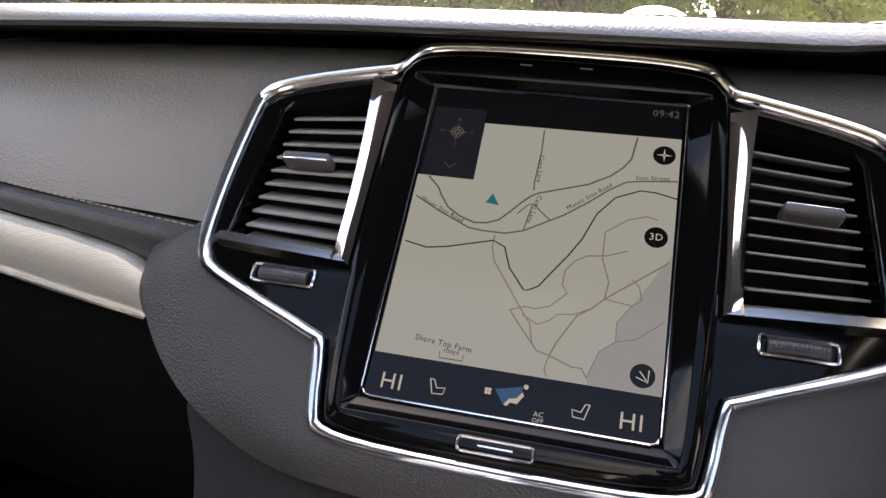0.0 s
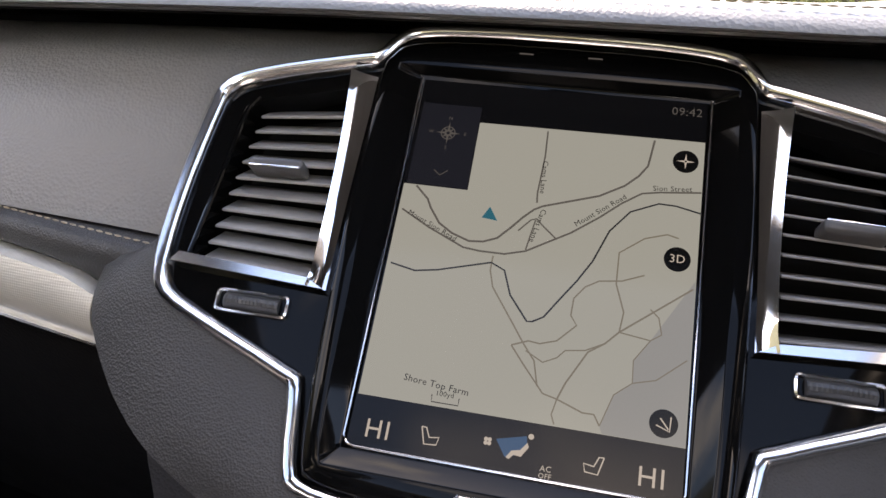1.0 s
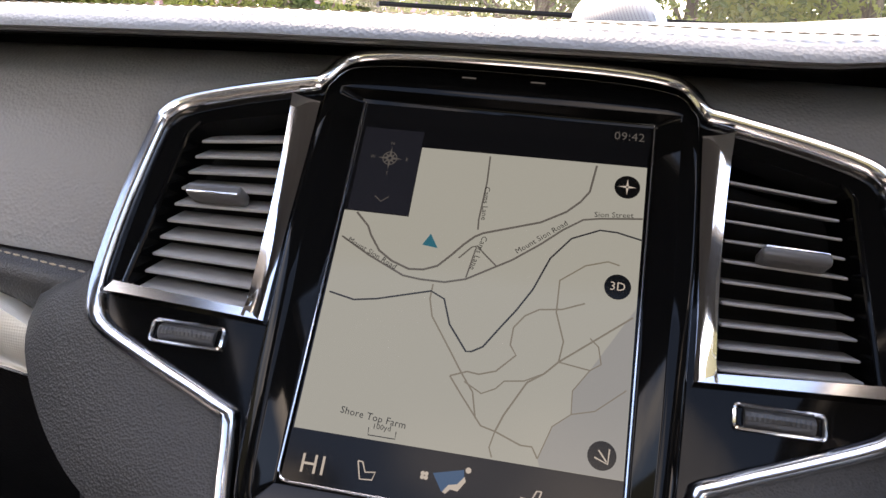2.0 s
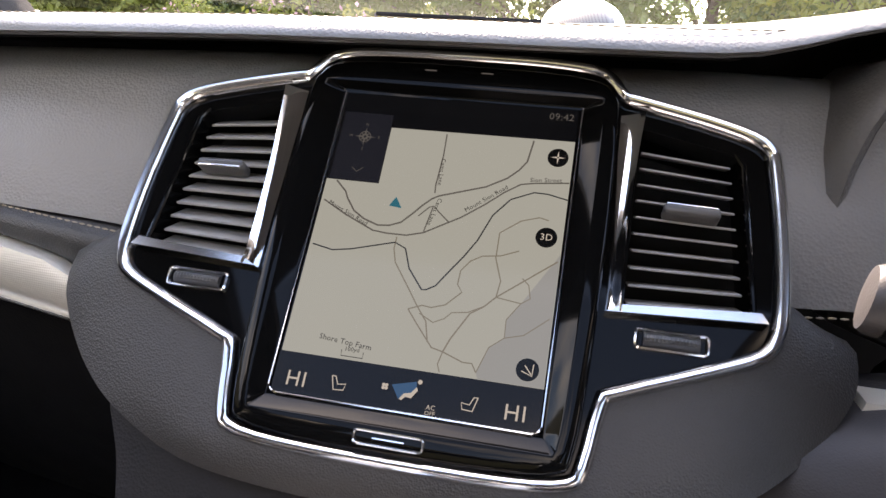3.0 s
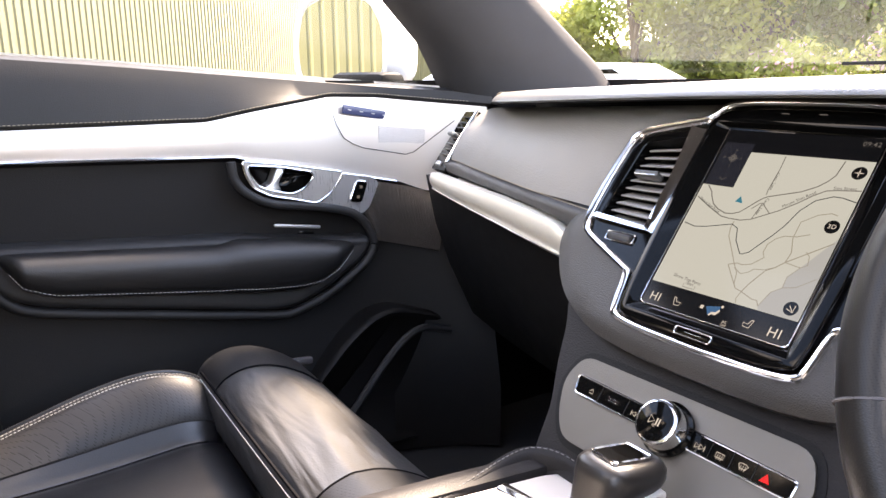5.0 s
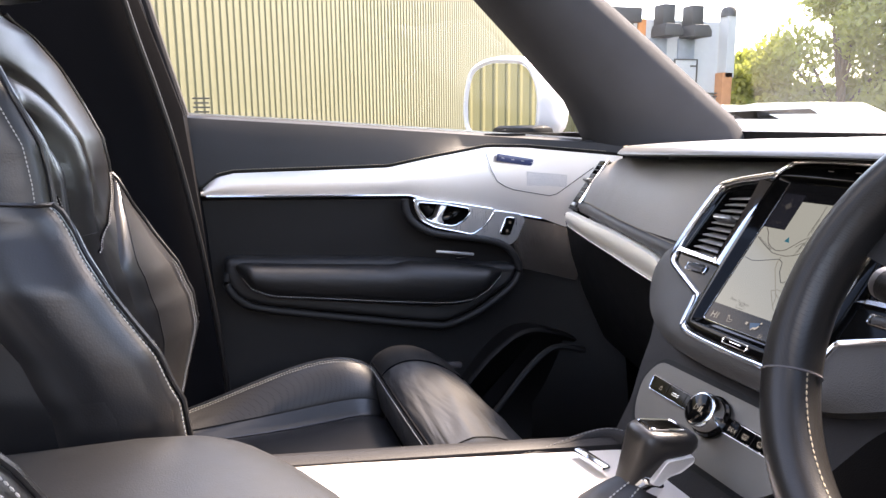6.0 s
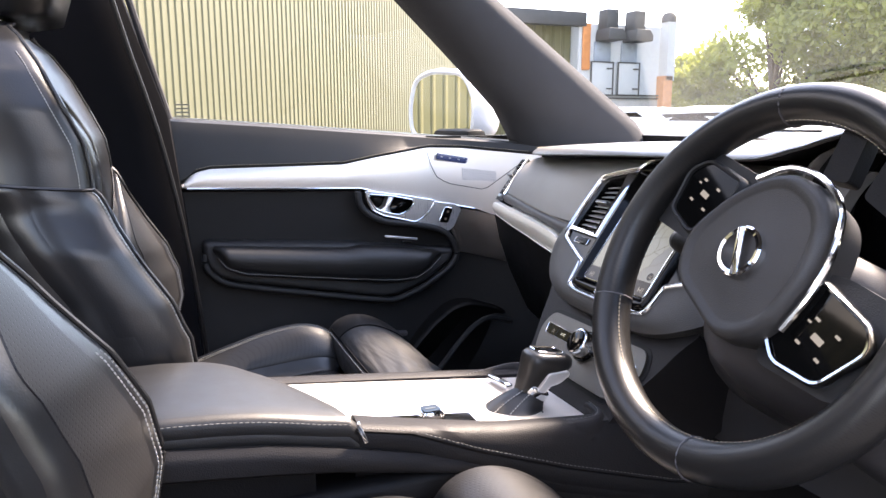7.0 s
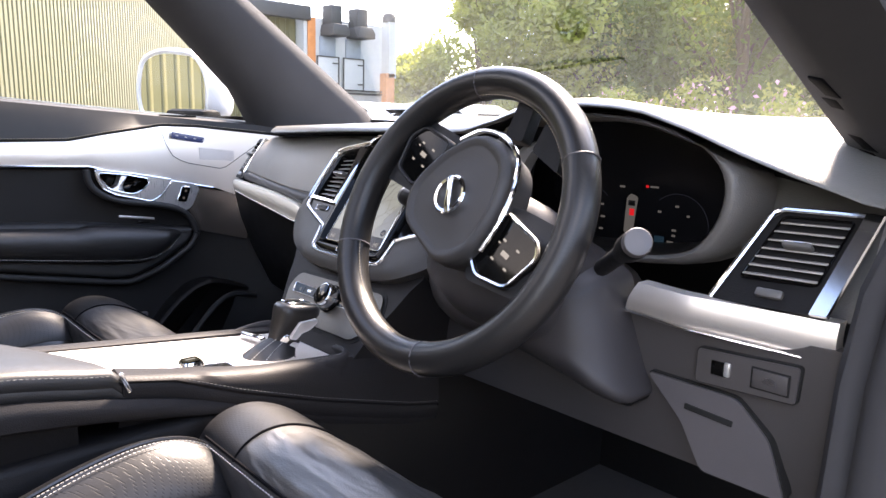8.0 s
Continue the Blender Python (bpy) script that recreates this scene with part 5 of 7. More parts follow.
# driver's strip, bent outwards
for x0, x1 in ((0.206, 0.30), (0.474, 0.70)):
    rows = []
    for x in np.linspace(x0, x1, 24):
        y = -0.007 + 0.03 * max(0, (x - 0.555) / 0.145) + 0.10 * max(0, 0.55 - x) * (x > 0.4)
        slant = 0.018 * max(0, 1 - (x - x0) / 0.04)
        top, bot = 1.004 - 0.006 * max(0, (x - 0.5) / 0.2), 0.968 - 0.012 * max(0, (x - 0.5) / 0.2)
        rows.append([(x + slant * (1 - q), y - 0.010 * math.sin(math.pi * (0.15 + 0.75 * q)) + 0.004 * q, top + (bot - top) * q) for q in (k / 8 for k in range(9))])
    part("metal_strip", bm_sheet(rows, (0, 0.02, 0)), M_MESH if x0 < 0.4 else M_TRIM, dash, "woven aluminium trim strip" if x0 < 0.4 else "brushed aluminium trim strip")
    part("strip_edge", bm_tube([Vector(r[-1]) + Vector((0, -0.003, -0.001)) for r in rows], 0.0018), M_CHROME, dash)
# knee panel under the strip
rows = []
for x in np.linspace(0.12, 0.72, 16):
    rows.append([(x, 0.012, 0.972), (x, 0.015, 0.93), (x, 0.02, 0.88), (x, 0.026, 0.83), (x, 0.036, 0.79), (x, 0.08, 0.778), (x, 0.2, 0.775)])
knee = part("knee_panel", bm_sheet(rows, (0, 0.02, 0)), M_KNEE, dash, "grey plastic knee panel in the shaded tone")
part("button_plate", bm_prism(rounded([(0.566, 0.942), (0.674, 0.948), (0.672, 0.909), (0.566, 0.904)], 0.004), -0.013, -0.006, YZ, 0.001), M_KNEE, dash, "grey switch plate in the shaded tone")
part("plate_joint", bm_frame(inset(rounded([(0.566, 0.942), (0.674, 0.948), (0.672, 0.909), (0.566, 0.904)], 0.004), -0.0015), [(0, -0.014), (0, -0.0075), (0.0015, -0.0075), (0.0015, -0.014)], YZ), M_VOID, dash)
# fuse cover keeps the paler plastic tone, for the light on it
part("fuse_cover", bm_prism(rounded([(0.505, 0.897), (0.612, 0.895), (0.650, 0.86), (0.672, 0.80), (0.58, 0.80), (0.552, 0.85)], 0.008), -0.024, -0.009, YZ, 0.002), M_HARD, dash, "grey plastic cover in the lit tone")
part("cover_joint", bm_frame(inset(rounded([(0.505, 0.897), (0.612, 0.895), (0.650, 0.86), (0.672, 0.80), (0.58, 0.80), (0.552, 0.85)], 0.008), -0.002), [(0, -0.03), (0, -0.0125), (0.002, -0.0125), (0.002, -0.03)], YZ), M_VOID, dash)

part("dimmer_slot", bm_box(0.018, 0.016, 0.003, YZ @ Matrix.Translation((0.592, 0.925, -0.0055)), 0.001), M_GLOSS, dash)
part("dimmer_wheel", bm_box(0.007, 0.016, 0.005, YZ @ Matrix.Translation((0.601, 0.926, -0.005)), 0.002), M_SILVER, dash, "silver thumb wheel")
part("tailgate_joint", bm_box(0.040, 0.024, 0.002, YZ @ Matrix.Translation((0.646, 0.926, -0.0058)), 0.001), M_VOID, dash)
part("tailgate_button", bm_box(0.036, 0.020, 0.003, YZ @ Matrix.Translation((0.646, 0.926, -0.0050)), 0.0012), M_KNEE, dash)
part("tailgate_icon", bm_join(bm_box(0.014, 0.003, 0.0004, YZ @ Matrix.Translation((0.646, 0.925, -0.0037))), bm_box(0.008, 0.003, 0.0004, YZ @ Matrix.Translation((0.646, 0.928, -0.0037)))), M_SILVER, dash, smooth=False)
part("cover_slot", bm_box(0.056, 0.007, 0.004, YZ @ Matrix.Translation((0.583, 0.868, -0.009)) @ Matrix.Rotation(radians(-4), 4, "Z"), 0.001), M_VOID, dash)
ZC = -0.1165
part("car_graphic", bm_prism(rounded([(0.3925, 1.038), (0.4065, 1.039), (0.4095, 1.070), (0.4115, 1.088), (0.4000, 1.092), (0.3945, 1.086), (0.3935, 1.065)], 0.004), ZC, ZC + 0.0005, YZ), M_DIM, cluster, "pale car graphic")
part("car_window", bm_box(0.010, 0.007, 0.0006, YZ @ Matrix.Translation((0.4025, 1.079, ZC + 0.001))), M_BTN, cluster)
part("warning_graphic", bm_box(0.007, 0.009, 0.0006, YZ @ Matrix.Translation((0.4035, 1.067, ZC + 0.001))), M_RED, cluster)
part("warning_lamp", bm_box(0.004, 0.003, 0.0006, YZ @ Matrix.Translation((0.4235, 1.103, ZC))), M_RED, cluster)
part("warning_bar", bm_box(0.012, 0.0025, 0.0006, YZ @ Matrix.Translation((0.434, 1.103, ZC))), M_DIM, cluster)
part("blue_graphic", bm_box(0.014, 0.012, 0.0006, YZ @ Matrix.Translation((0.446, 1.034, ZC))), glow("cluster_blue", (0.03, 0.10, 0.18), 0.02), cluster)
for x_, z_, w_ in ((0.356, 1.073, 0.005), (0.358, 1.056, 0.007), (0.356, 1.039, 0.006), (0.386, 1.100, 0.008), (0.444, 1.072, 0.005), (0.468, 1.081, 0.005), (0.484, 1.070, 0.004), (0.466, 1.050, 0.006), (0.466, 1.043, 0.005), (0.462, 1.034, 0.009)):
    part("reading", bm_box(w_, 0.0028, 0.0005, YZ @ Matrix.Translation((x_, z_, ZC))), M_DIM, cluster)
for cx_, a0, a1 in ((0.470, 2.3, -0.4), (0.335, 3.4, 0.8)):
    part("dial_arc", bm_tube([YZ @ Vector((cx_ + 0.042 * math.cos(a), 1.055 + 0.042 * math.sin(a), ZC)) for a in np.linspace(a0, a1, 22)], 0.0006, 5), M_TILE, cluster)

dvent = thing("side_air_vent", "piano black outer air vent with chrome border", "air vent")
VM = Matrix(((1, 0, 0, 0.633), (0, 0.538, -0.843, 0.006), (0, 0.843, 0.538, 1.003), (0, 0, 0, 1)))
dv = rounded([(-0.058, -0.002), (0.053, 0.001), (0.074, 0.113), (-0.012, 0.111), (-0.026, 0.098)], [0.004, 0.004, 0.004, 0.014, 0.012])
part("field", bm_prism(dv, -0.02, 0.0, VM), M_DARK, dvent)
part("chrome_border", bm_tube([VM @ Vector((x, y, 0.003)) for x, y in ((-0.058, -0.002), (-0.026, 0.098), (-0.022, 0.106), (-0.012, 0.111), (0.074, 0.113))], 0.003, 8), M_CHROME, dvent, "polished chrome border")
part("chrome_bar", bm_prism([(0.043, 0.0), (0.059, 0.0), (0.081, 0.114), (0.065, 0.114)], 0.0, 0.006, VM, 0.002), M_CHROME, dvent, "satin chrome end bar")
part("slat_frame", bm_frame(rounded([(-0.036, 0.026), (0.042, 0.030), (0.058, 0.106), (-0.012, 0.104)], 0.006), [(0, 0), (0, 0.003), (0.001, 0.004), (0.002, 0.003), (0.002, 0)], VM), M_GLOSS, dvent)
vent_blades(dvent, VM @ Matrix.Translation((0, 0, 0.010)), [(-0.010, 0.102), (0.056, 0.104), (0.041, 0.031), (-0.034, 0.029)], 7, 3)
part("thumb_wheel", bm_box(0.028, 0.010, 0.008, VM @ Matrix.Translation((0.0, 0.014, 0.002)), 0.003), M_TAB, dvent, "ribbed thumb wheel")

# ==== passenger door ====
door = thing("passenger_door", "black leather car door with brushed aluminium trim, closed", "car door")


def door_x(y, bulge=0.0):
    """The inner face of the door, which curves in towards the dashboard."""
    return -0.775 + 0.075 * max(0.0, (y + 0.02) / 0.22) ** 2 + bulge


def interp(pts, y):
    return float(np.interp(y, [p[0] for p in pts], [p[1] for p in pts]))


BELT = [(-0.70, 1.224), (-0.36, 1.202), (0.16, 1.163), (0.30, 1.15)]
SEAM = [(-0.62, 1.07), (-0.585, 1.085), (-0.565, 1.103), (-0.53, 1.111), (-0.24, 1.113), (-0.165, 1.127), (-0.035, 1.148), (0.05, 1.146), (0.23, 1.128)]
LOWT = [(-0.62, 1.07), (-0.58, 1.072), (-0.2, 1.059), (-0.165, 1.048), (0.083, 1.0), (0.127, 0.982), (0.23, 0.965)]
# upper pad
rows = []
for y in np.linspace(-0.615, 0.24, 50):
    b, s_ = interp(BELT, y), max(interp(SEAM, y), 1.0)
    rows.append([(door_x(y, -0.06), y, b - 0.002), (door_x(y, -0.035), y, b), (door_x(y, -0.022), y, b - 0.006), (door_x(y, -0.012), y, b - 0.03), (door_x(y, 0.0), y, s_ + 0.006), (door_x(y, -0.004), y, s_ + 0.0015), (door_x(y, -0.02), y, s_ - 0.004)])
part("upper_pad", bm_sheet(rows, (-0.02, 0, -0.005)), M_SOFT, door, "padded leather upper")
part("window_sill_strip", bm_sheet([[(door_x(y, -0.062), y, interp(BELT, y) - 0.004), (door_x(y, -0.05), y, interp(BELT, y) + 0.003), (door_x(y, -0.036), y, interp(BELT, y) + 0.003)] for y in np.linspace(-0.615, 0.17, 20)], (0, 0, -0.006)), M_SILVER, door, "pale window sill strip")
part("stitching", bm_dashes([(door_x(y, 0.0015), y, interp(SEAM, y) + 0.007) for y in np.linspace(-0.56, 0.2, 80)], 0.004, 0.0018), M_STITCH, door)
# aluminium band
rows = []
for y in np.linspace(-0.585, 0.225, 60):
    a, b = interp(SEAM, y), interp(LOWT, y)
    b = min(b, a - 0.002)
    rows.append([(door_x(y, 0.004 * math.sin(math.pi * q) + 0.004 * q - 0.004), y, a + (b - a) * q) for q in (k / 8 for k in range(9))])
part("aluminium_band", bm_sheet(rows, (-0.02, 0, 0)), M_TRIM, door, "brushed aluminium trim band")
part("band_edge", bm_tube([(door_x(y, 0.002), y, interp(LOWT, y) - 0.001) for y in np.linspace(-0.58, 0.08, 50)], 0.0022), M_CHROME, door)
# main card
rows = []
for y in np.linspace(-0.60, 0.24, 40):
    b = interp(LOWT, y)
    rows.append([(door_x(y, -0.004), y, b), (door_x(y, -0.02), y, b - 0.01), (door_x(y, -0.022), y, 0.95), (door_x(y, -0.02), y, 0.86), (door_x(y, -0.012), y, 0.78), (door_x(y, 0.0), y, 0.70), (door_x(y, 0.02), y, 0.60), (door_x(y, 0.02), y, 0.48)])
part("door_card", bm_sheet(rows, (-0.05, 0, 0)), M_CARD, door, "black soft door card")
YZL = Matrix(((0, 0, 1, 0), (1, 0, 0, 0), (0, 1, 0, 0), (0, 0, 0, 1)))  # local x-y is world y-z, local z is towards the cabin
rest = rounded([(-0.558, 0.958), (-0.22, 0.934), (-0.06, 0.912), (0.030, 0.905), (0.018, 0.872), (-0.06, 0.820), (-0.12, 0.798), (-0.16, 0.798), (-0.49, 0.862), (-0.535, 0.880), (-0.556, 0.915)], 0.025, 5)
part("armrest_base", bm_loft([[(x, y, h) for x, y in inset(rest, d)] for d, h in ((0.0, -0.80), (0.0, -0.772), (0.002, -0.763), (0.006, -0.757), (0.011, -0.755), (0.016, -0.757))], True, YZL), M_SOFT, door, "moulded black armrest base", sharp=70)
rows = []
for y in [*np.linspace(-0.546, -0.50, 8), *np.linspace(-0.49, -0.06, 24), *np.linspace(-0.05, 0.006, 9)]:
    zt = float(np.interp(y, (-0.546, -0.245, -0.215, -0.12, -0.03, 0.006), (0.950, 0.925, 0.930, 0.920, 0.905, 0.897)))
    zb = float(np.interp(y, (-0.546, -0.528, -0.512, -0.477, -0.18, -0.12, -0.08, -0.02, 0.006), (0.945, 0.920, 0.897, 0.880, 0.838, 0.833, 0.838, 0.876, 0.893)))
    k = min(1.0, (zt - zb) / 0.05)
    rows.append([(-0.775 + dx * k, y, zb + (zt - zb) * q) for dx, q in ((0.0, 0.98), (0.016, 1.0), (0.030, 0.985), (0.043, 0.93), (0.052, 0.82), (0.056, 0.66), (0.056, 0.48), (0.052, 0.28), (0.045, 0.12), (0.036, 0.03), (0.020, 0.0))])
part("armrest", bm_sheet(rows, (-0.01, 0, 0)), M_LID, door, "padded leather armrest", sharp=75)
part("stitching", bm_dashes([Vector(r[8]) + Vector((0.0012, 0, 0)) for r in rows[3:-2]], 0.004, 0.0018, 0.0007), M_STITCHW, door)
part("pull_rim", bm_tube(smooth_path([YZL @ Vector((x, y, -0.764)) for x, y in ((-0.552, 0.930), (-0.553, 0.905), (-0.532, 0.876), (-0.49, 0.856), (-0.33, 0.823), (-0.16, 0.791), (-0.12, 0.790), (-0.06, 0.810), (-0.006, 0.842), (0.020, 0.862), (0.034, 0.885), (0.031, 0.905), (0.014, 0.935), (-0.016, 0.954), (-0.069, 0.967), (-0.148, 0.980), (-0.188, 1.000), (-0.207, 1.023), (-0.212, 1.052))], 5), 0.0075, 10), M_SOFT, door, "soft black rim of the door pull")
part("pull_cup", bm_box(0.082, 0.0055, 0.005, YZL @ Matrix.Translation((-0.110, 0.939, -0.758)) @ Matrix.Rotation(radians(-8), 4, "Z"), 0.002), M_SILVER, door, "silver pull strip")
part("window_switch", bm_box(0.028, 0.005, 0.006, YZL @ Matrix.Translation((-0.098, 0.928, -0.752)) @ Matrix.Rotation(radians(-8), 4, "Z"), 0.002), M_GLOSS, door, "black window switch")
# latch bowl with lever
cav = rounded([(-0.188, 1.045), (-0.133, 1.039), (-0.081, 1.028), (-0.076, 1.020), (-0.090, 1.003), (-0.114, 0.993), (-0.136, 0.998), (-0.168, 1.008), (-0.183, 1.028)], 0.009, 4)
bez = rounded([(-0.195, 1.052), (-0.111, 1.040), (-0.025, 1.024), (-0.026, 1.016), (-0.045, 0.990), (-0.072, 0.974), (-0.112, 0.984), (-0.151, 0.993), (-0.179, 1.008), (-0.191, 1.030)], 0.008, 4)
part("latch_cup", bm_loft([[(-0.13 + (x + 0.13) * d, 1.018 + (y - 1.018) * d, h) for x, y in cav] for d, h in ((1.0, -0.762), (0.97, -0.772), (0.85, -0.785), (0.5, -0.790), (0.05, -0.790))], False, YZL), M_GLOSS, door, "black latch bowl", sharp=70)
part("latch_bezel", plate_with_holes(bez, [cav], -0.7605, 0.008, YZL), M_SILVERB, door, "brushed silver latch bezel", sharp=30)
part("latch_rim", bm_tube([YZL @ Vector((x, y, -0.7605)) for x, y in cav], 0.0018, 8, True), M_CHROME, door, "bright rim of the latch bowl")
part("latch_edge", bm_tube([YZL @ Vector((x, y, -0.7615)) for x, y in bez], 0.0020, 8, True), M_CHROME, door)
lev = rounded([(-0.137, 1.041), (-0.122, 1.038), (-0.136, 1.012), (-0.131, 0.997), (-0.166, 1.006), (-0.148, 1.014)], 0.004, 3)
part("latch_lever", bm_loft([[(x, y, h) for x, y in inset(lev, d)] for d, h in ((0, -0.787), (0, -0.768), (0.0008, -0.764), (0.002, -0.763))], True, YZL), M_SILVERB, door, "brushed silver door lever", sharp=50)
pln = rounded([(-0.023, 1.020), (0.034, 1.010), (0.047, 0.999), (0.027, 0.957), (0.013, 0.947), (-0.030, 0.963), (-0.070, 0.974), (-0.045, 0.989)], 0.006, 3)
part("switch_plate", bm_prism(pln, -0.775, -0.7625, YZL, 0.002), M_SILVERB, door, "brushed silver switch plate")
# lower front metal panel with lock switch and tweeter mesh
rows = []
for y in np.linspace(-0.055, 0.155, 24):
    top = float(np.interp(y, [-0.06, -0.03, 0.03, 0.10, 0.155], [1.0, 1.012, 1.004, 0.99, 0.972]))
    bot = float(np.interp(y, [-0.06, -0.01, 0.015, 0.033, 0.043, 0.155], [0.972, 0.958, 0.948, 0.917, 0.893, 0.866]))
    rows.append([(door_x(y, 0.006 - 0.012 * q * q), y, top + (bot - top) * q) for q in (k / 7 for k in range(8))])
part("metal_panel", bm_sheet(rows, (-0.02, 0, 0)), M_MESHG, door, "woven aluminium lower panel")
swp = rounded([(0.004, 1.005), (0.022, 1.002), (0.010, 0.969), (-0.010, 0.972)], 0.004, 3)
sw = part("lock_switch", bm_prism(swp, -0.768, -0.758, YZL, 0.0015), M_GLOSS, door, "black lock and unlock switch")
part("switch_rim", bm_tube([YZL @ Vector((x, y, -0.7615)) for x, y in inset(swp, -0.001)], 0.0012, 6, True), M_CHROME, sw)
for dy, dz in ((0.003, 0.008), (-0.003, -0.009)):
    part("icon", bm_box(0.001, 0.005, 0.005, pose(-0.7575, 0.0065 + dy, 0.987 + dz)), M_DIM, sw)
# seat memory badge and speaker cover outline
for k in range(4):
    part("memory_mark", bm_box(0.001, 0.006, 0.0016, pose(door_x(0.03) + 0.0063, -0.004 + 0.022 * k, 1.1265 - 0.0037 * k, -9.5, 0, 0)), M_SILVER, door)
part("badge", bm_box(0.004, 0.092, 0.015, pose(door_x(0.03) + 0.004, 0.029, 1.121, -9.5, 0, 0), 0.002), mat("badge_navy", (0.05, 0.06, 0.13), 0.25), door, "dark blue seat memory button strip")
cover = [(-0.040, 1.140), (-0.027, 1.103), (-0.014, 1.079), (0.004, 1.068), (0.021, 1.061), (0.095, 1.047), (0.109, 1.051), (0.174, 1.105)]
part("cover_joint", bm_tube([(door_x(y, 0.0045), y, z) for y, z in cover], 0.0008, 5), M_DARK, door)
part("speaker_mesh", bm_sheet([[(door_x(y, 0.0042 - 0.004 * (1.10 - z) / 0.06), y, z) for z in np.linspace(1.098 - 0.10 * (y - 0.05), 1.064 - 0.10 * (y - 0.05), 7)] for y in np.linspace(0.050, 0.128, 12)], (-0.003, 0, 0)), perforated("perforated_door_speaker", (0.72, 0.68, 0.64), 0.4, 520), door, "perforated speaker mesh")
# map pocket swell low down
part("pocket", bm_loft([[(x, y, h) for x, y in inset(rounded([(-0.20, 0.50), (-0.115, 0.65), (-0.041, 0.728), (0.013, 0.765), (0.057, 0.774), (0.134, 0.754), (0.21, 0.716), (0.21, 0.50)], 0.03, 6), d)] for d, h in ((0.0, -0.80), (0.0, -0.742), (0.003, -0.734), (0.008, -0.731), (0.014, -0.735), (0.020, -0.745))], True, YZL), M_DARK, door, "moulded door pocket", sharp=60)

part("pocket_rim", bm_tube(smooth_path([(-0.705, y, z) for y, z in ((-0.060, 0.59), (-0.024, 0.632), (0.026, 0.689), (0.064, 0.722), (0.102, 0.734), (0.16, 0.72))], 5), 0.007, 8), M_SOFT, door, "soft rim of the lower pocket")
part("pocket_lip", bm_box(0.045, 0.012, 0.012, YZL @ Matrix.Translation((-0.135, 0.719, -0.715)) @ Matrix.Rotation(radians(-6), 4, "Z"), 0.004), M_HARD, door, "grey pocket edge")
# side air vent at the end of the dashboard
svent = thing("side_air_vent", "slim black outer air vent with chrome edge", "air vent")
SX = Vector((1, -0.2, 0)).normalized()
SY = Vector((0, 0.575, 0.818))
SZ = SX.cross(SY).normalized()
SY = SZ.cross(SX)
SVM = Matrix(((SX.x, SY.x, SZ.x, -0.598), (SX.y, SY.y, SZ.y, 0.102), (SX.z, SY.z, SZ.z, 1.088), (0, 0, 0, 1)))
sv = rounded([(-0.026, -0.062), (0.026, -0.060), (0.026, 0.048), (-0.028, 0.046)], 0.004)
part("field", bm_prism(sv, -0.03, -0.002, SVM), M_GLOSS, svent)
part("chrome_edge", bm_tube([SVM @ Vector(p) for p in ((0.027, -0.046, 0.002), (0.026, 0.0, 0.003), (0.025, 0.048, 0.002))], 0.0028), M_CHROME, svent, "bright chrome edge")
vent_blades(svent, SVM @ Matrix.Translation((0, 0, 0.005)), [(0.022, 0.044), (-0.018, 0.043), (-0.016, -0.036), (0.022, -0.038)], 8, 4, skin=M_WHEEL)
part("thumb_wheel", bm_box(0.016, 0.008, 0.006, SVM @ Matrix.Translation((-0.004, -0.051, 0.0)), 0.002), M_SILVER, svent)

# ==== seats ====


def dense(secs, na=4, nb=2):
    """Open profiles made finer along and across by smooth curves."""
    cols = [smooth_path([sec[i] for sec in secs], na) for i in range(len(secs[0]))]
    return [[tuple(p) for p in smooth_path([c[k] for c in cols], nb)] for k in range(len(cols[0]))]




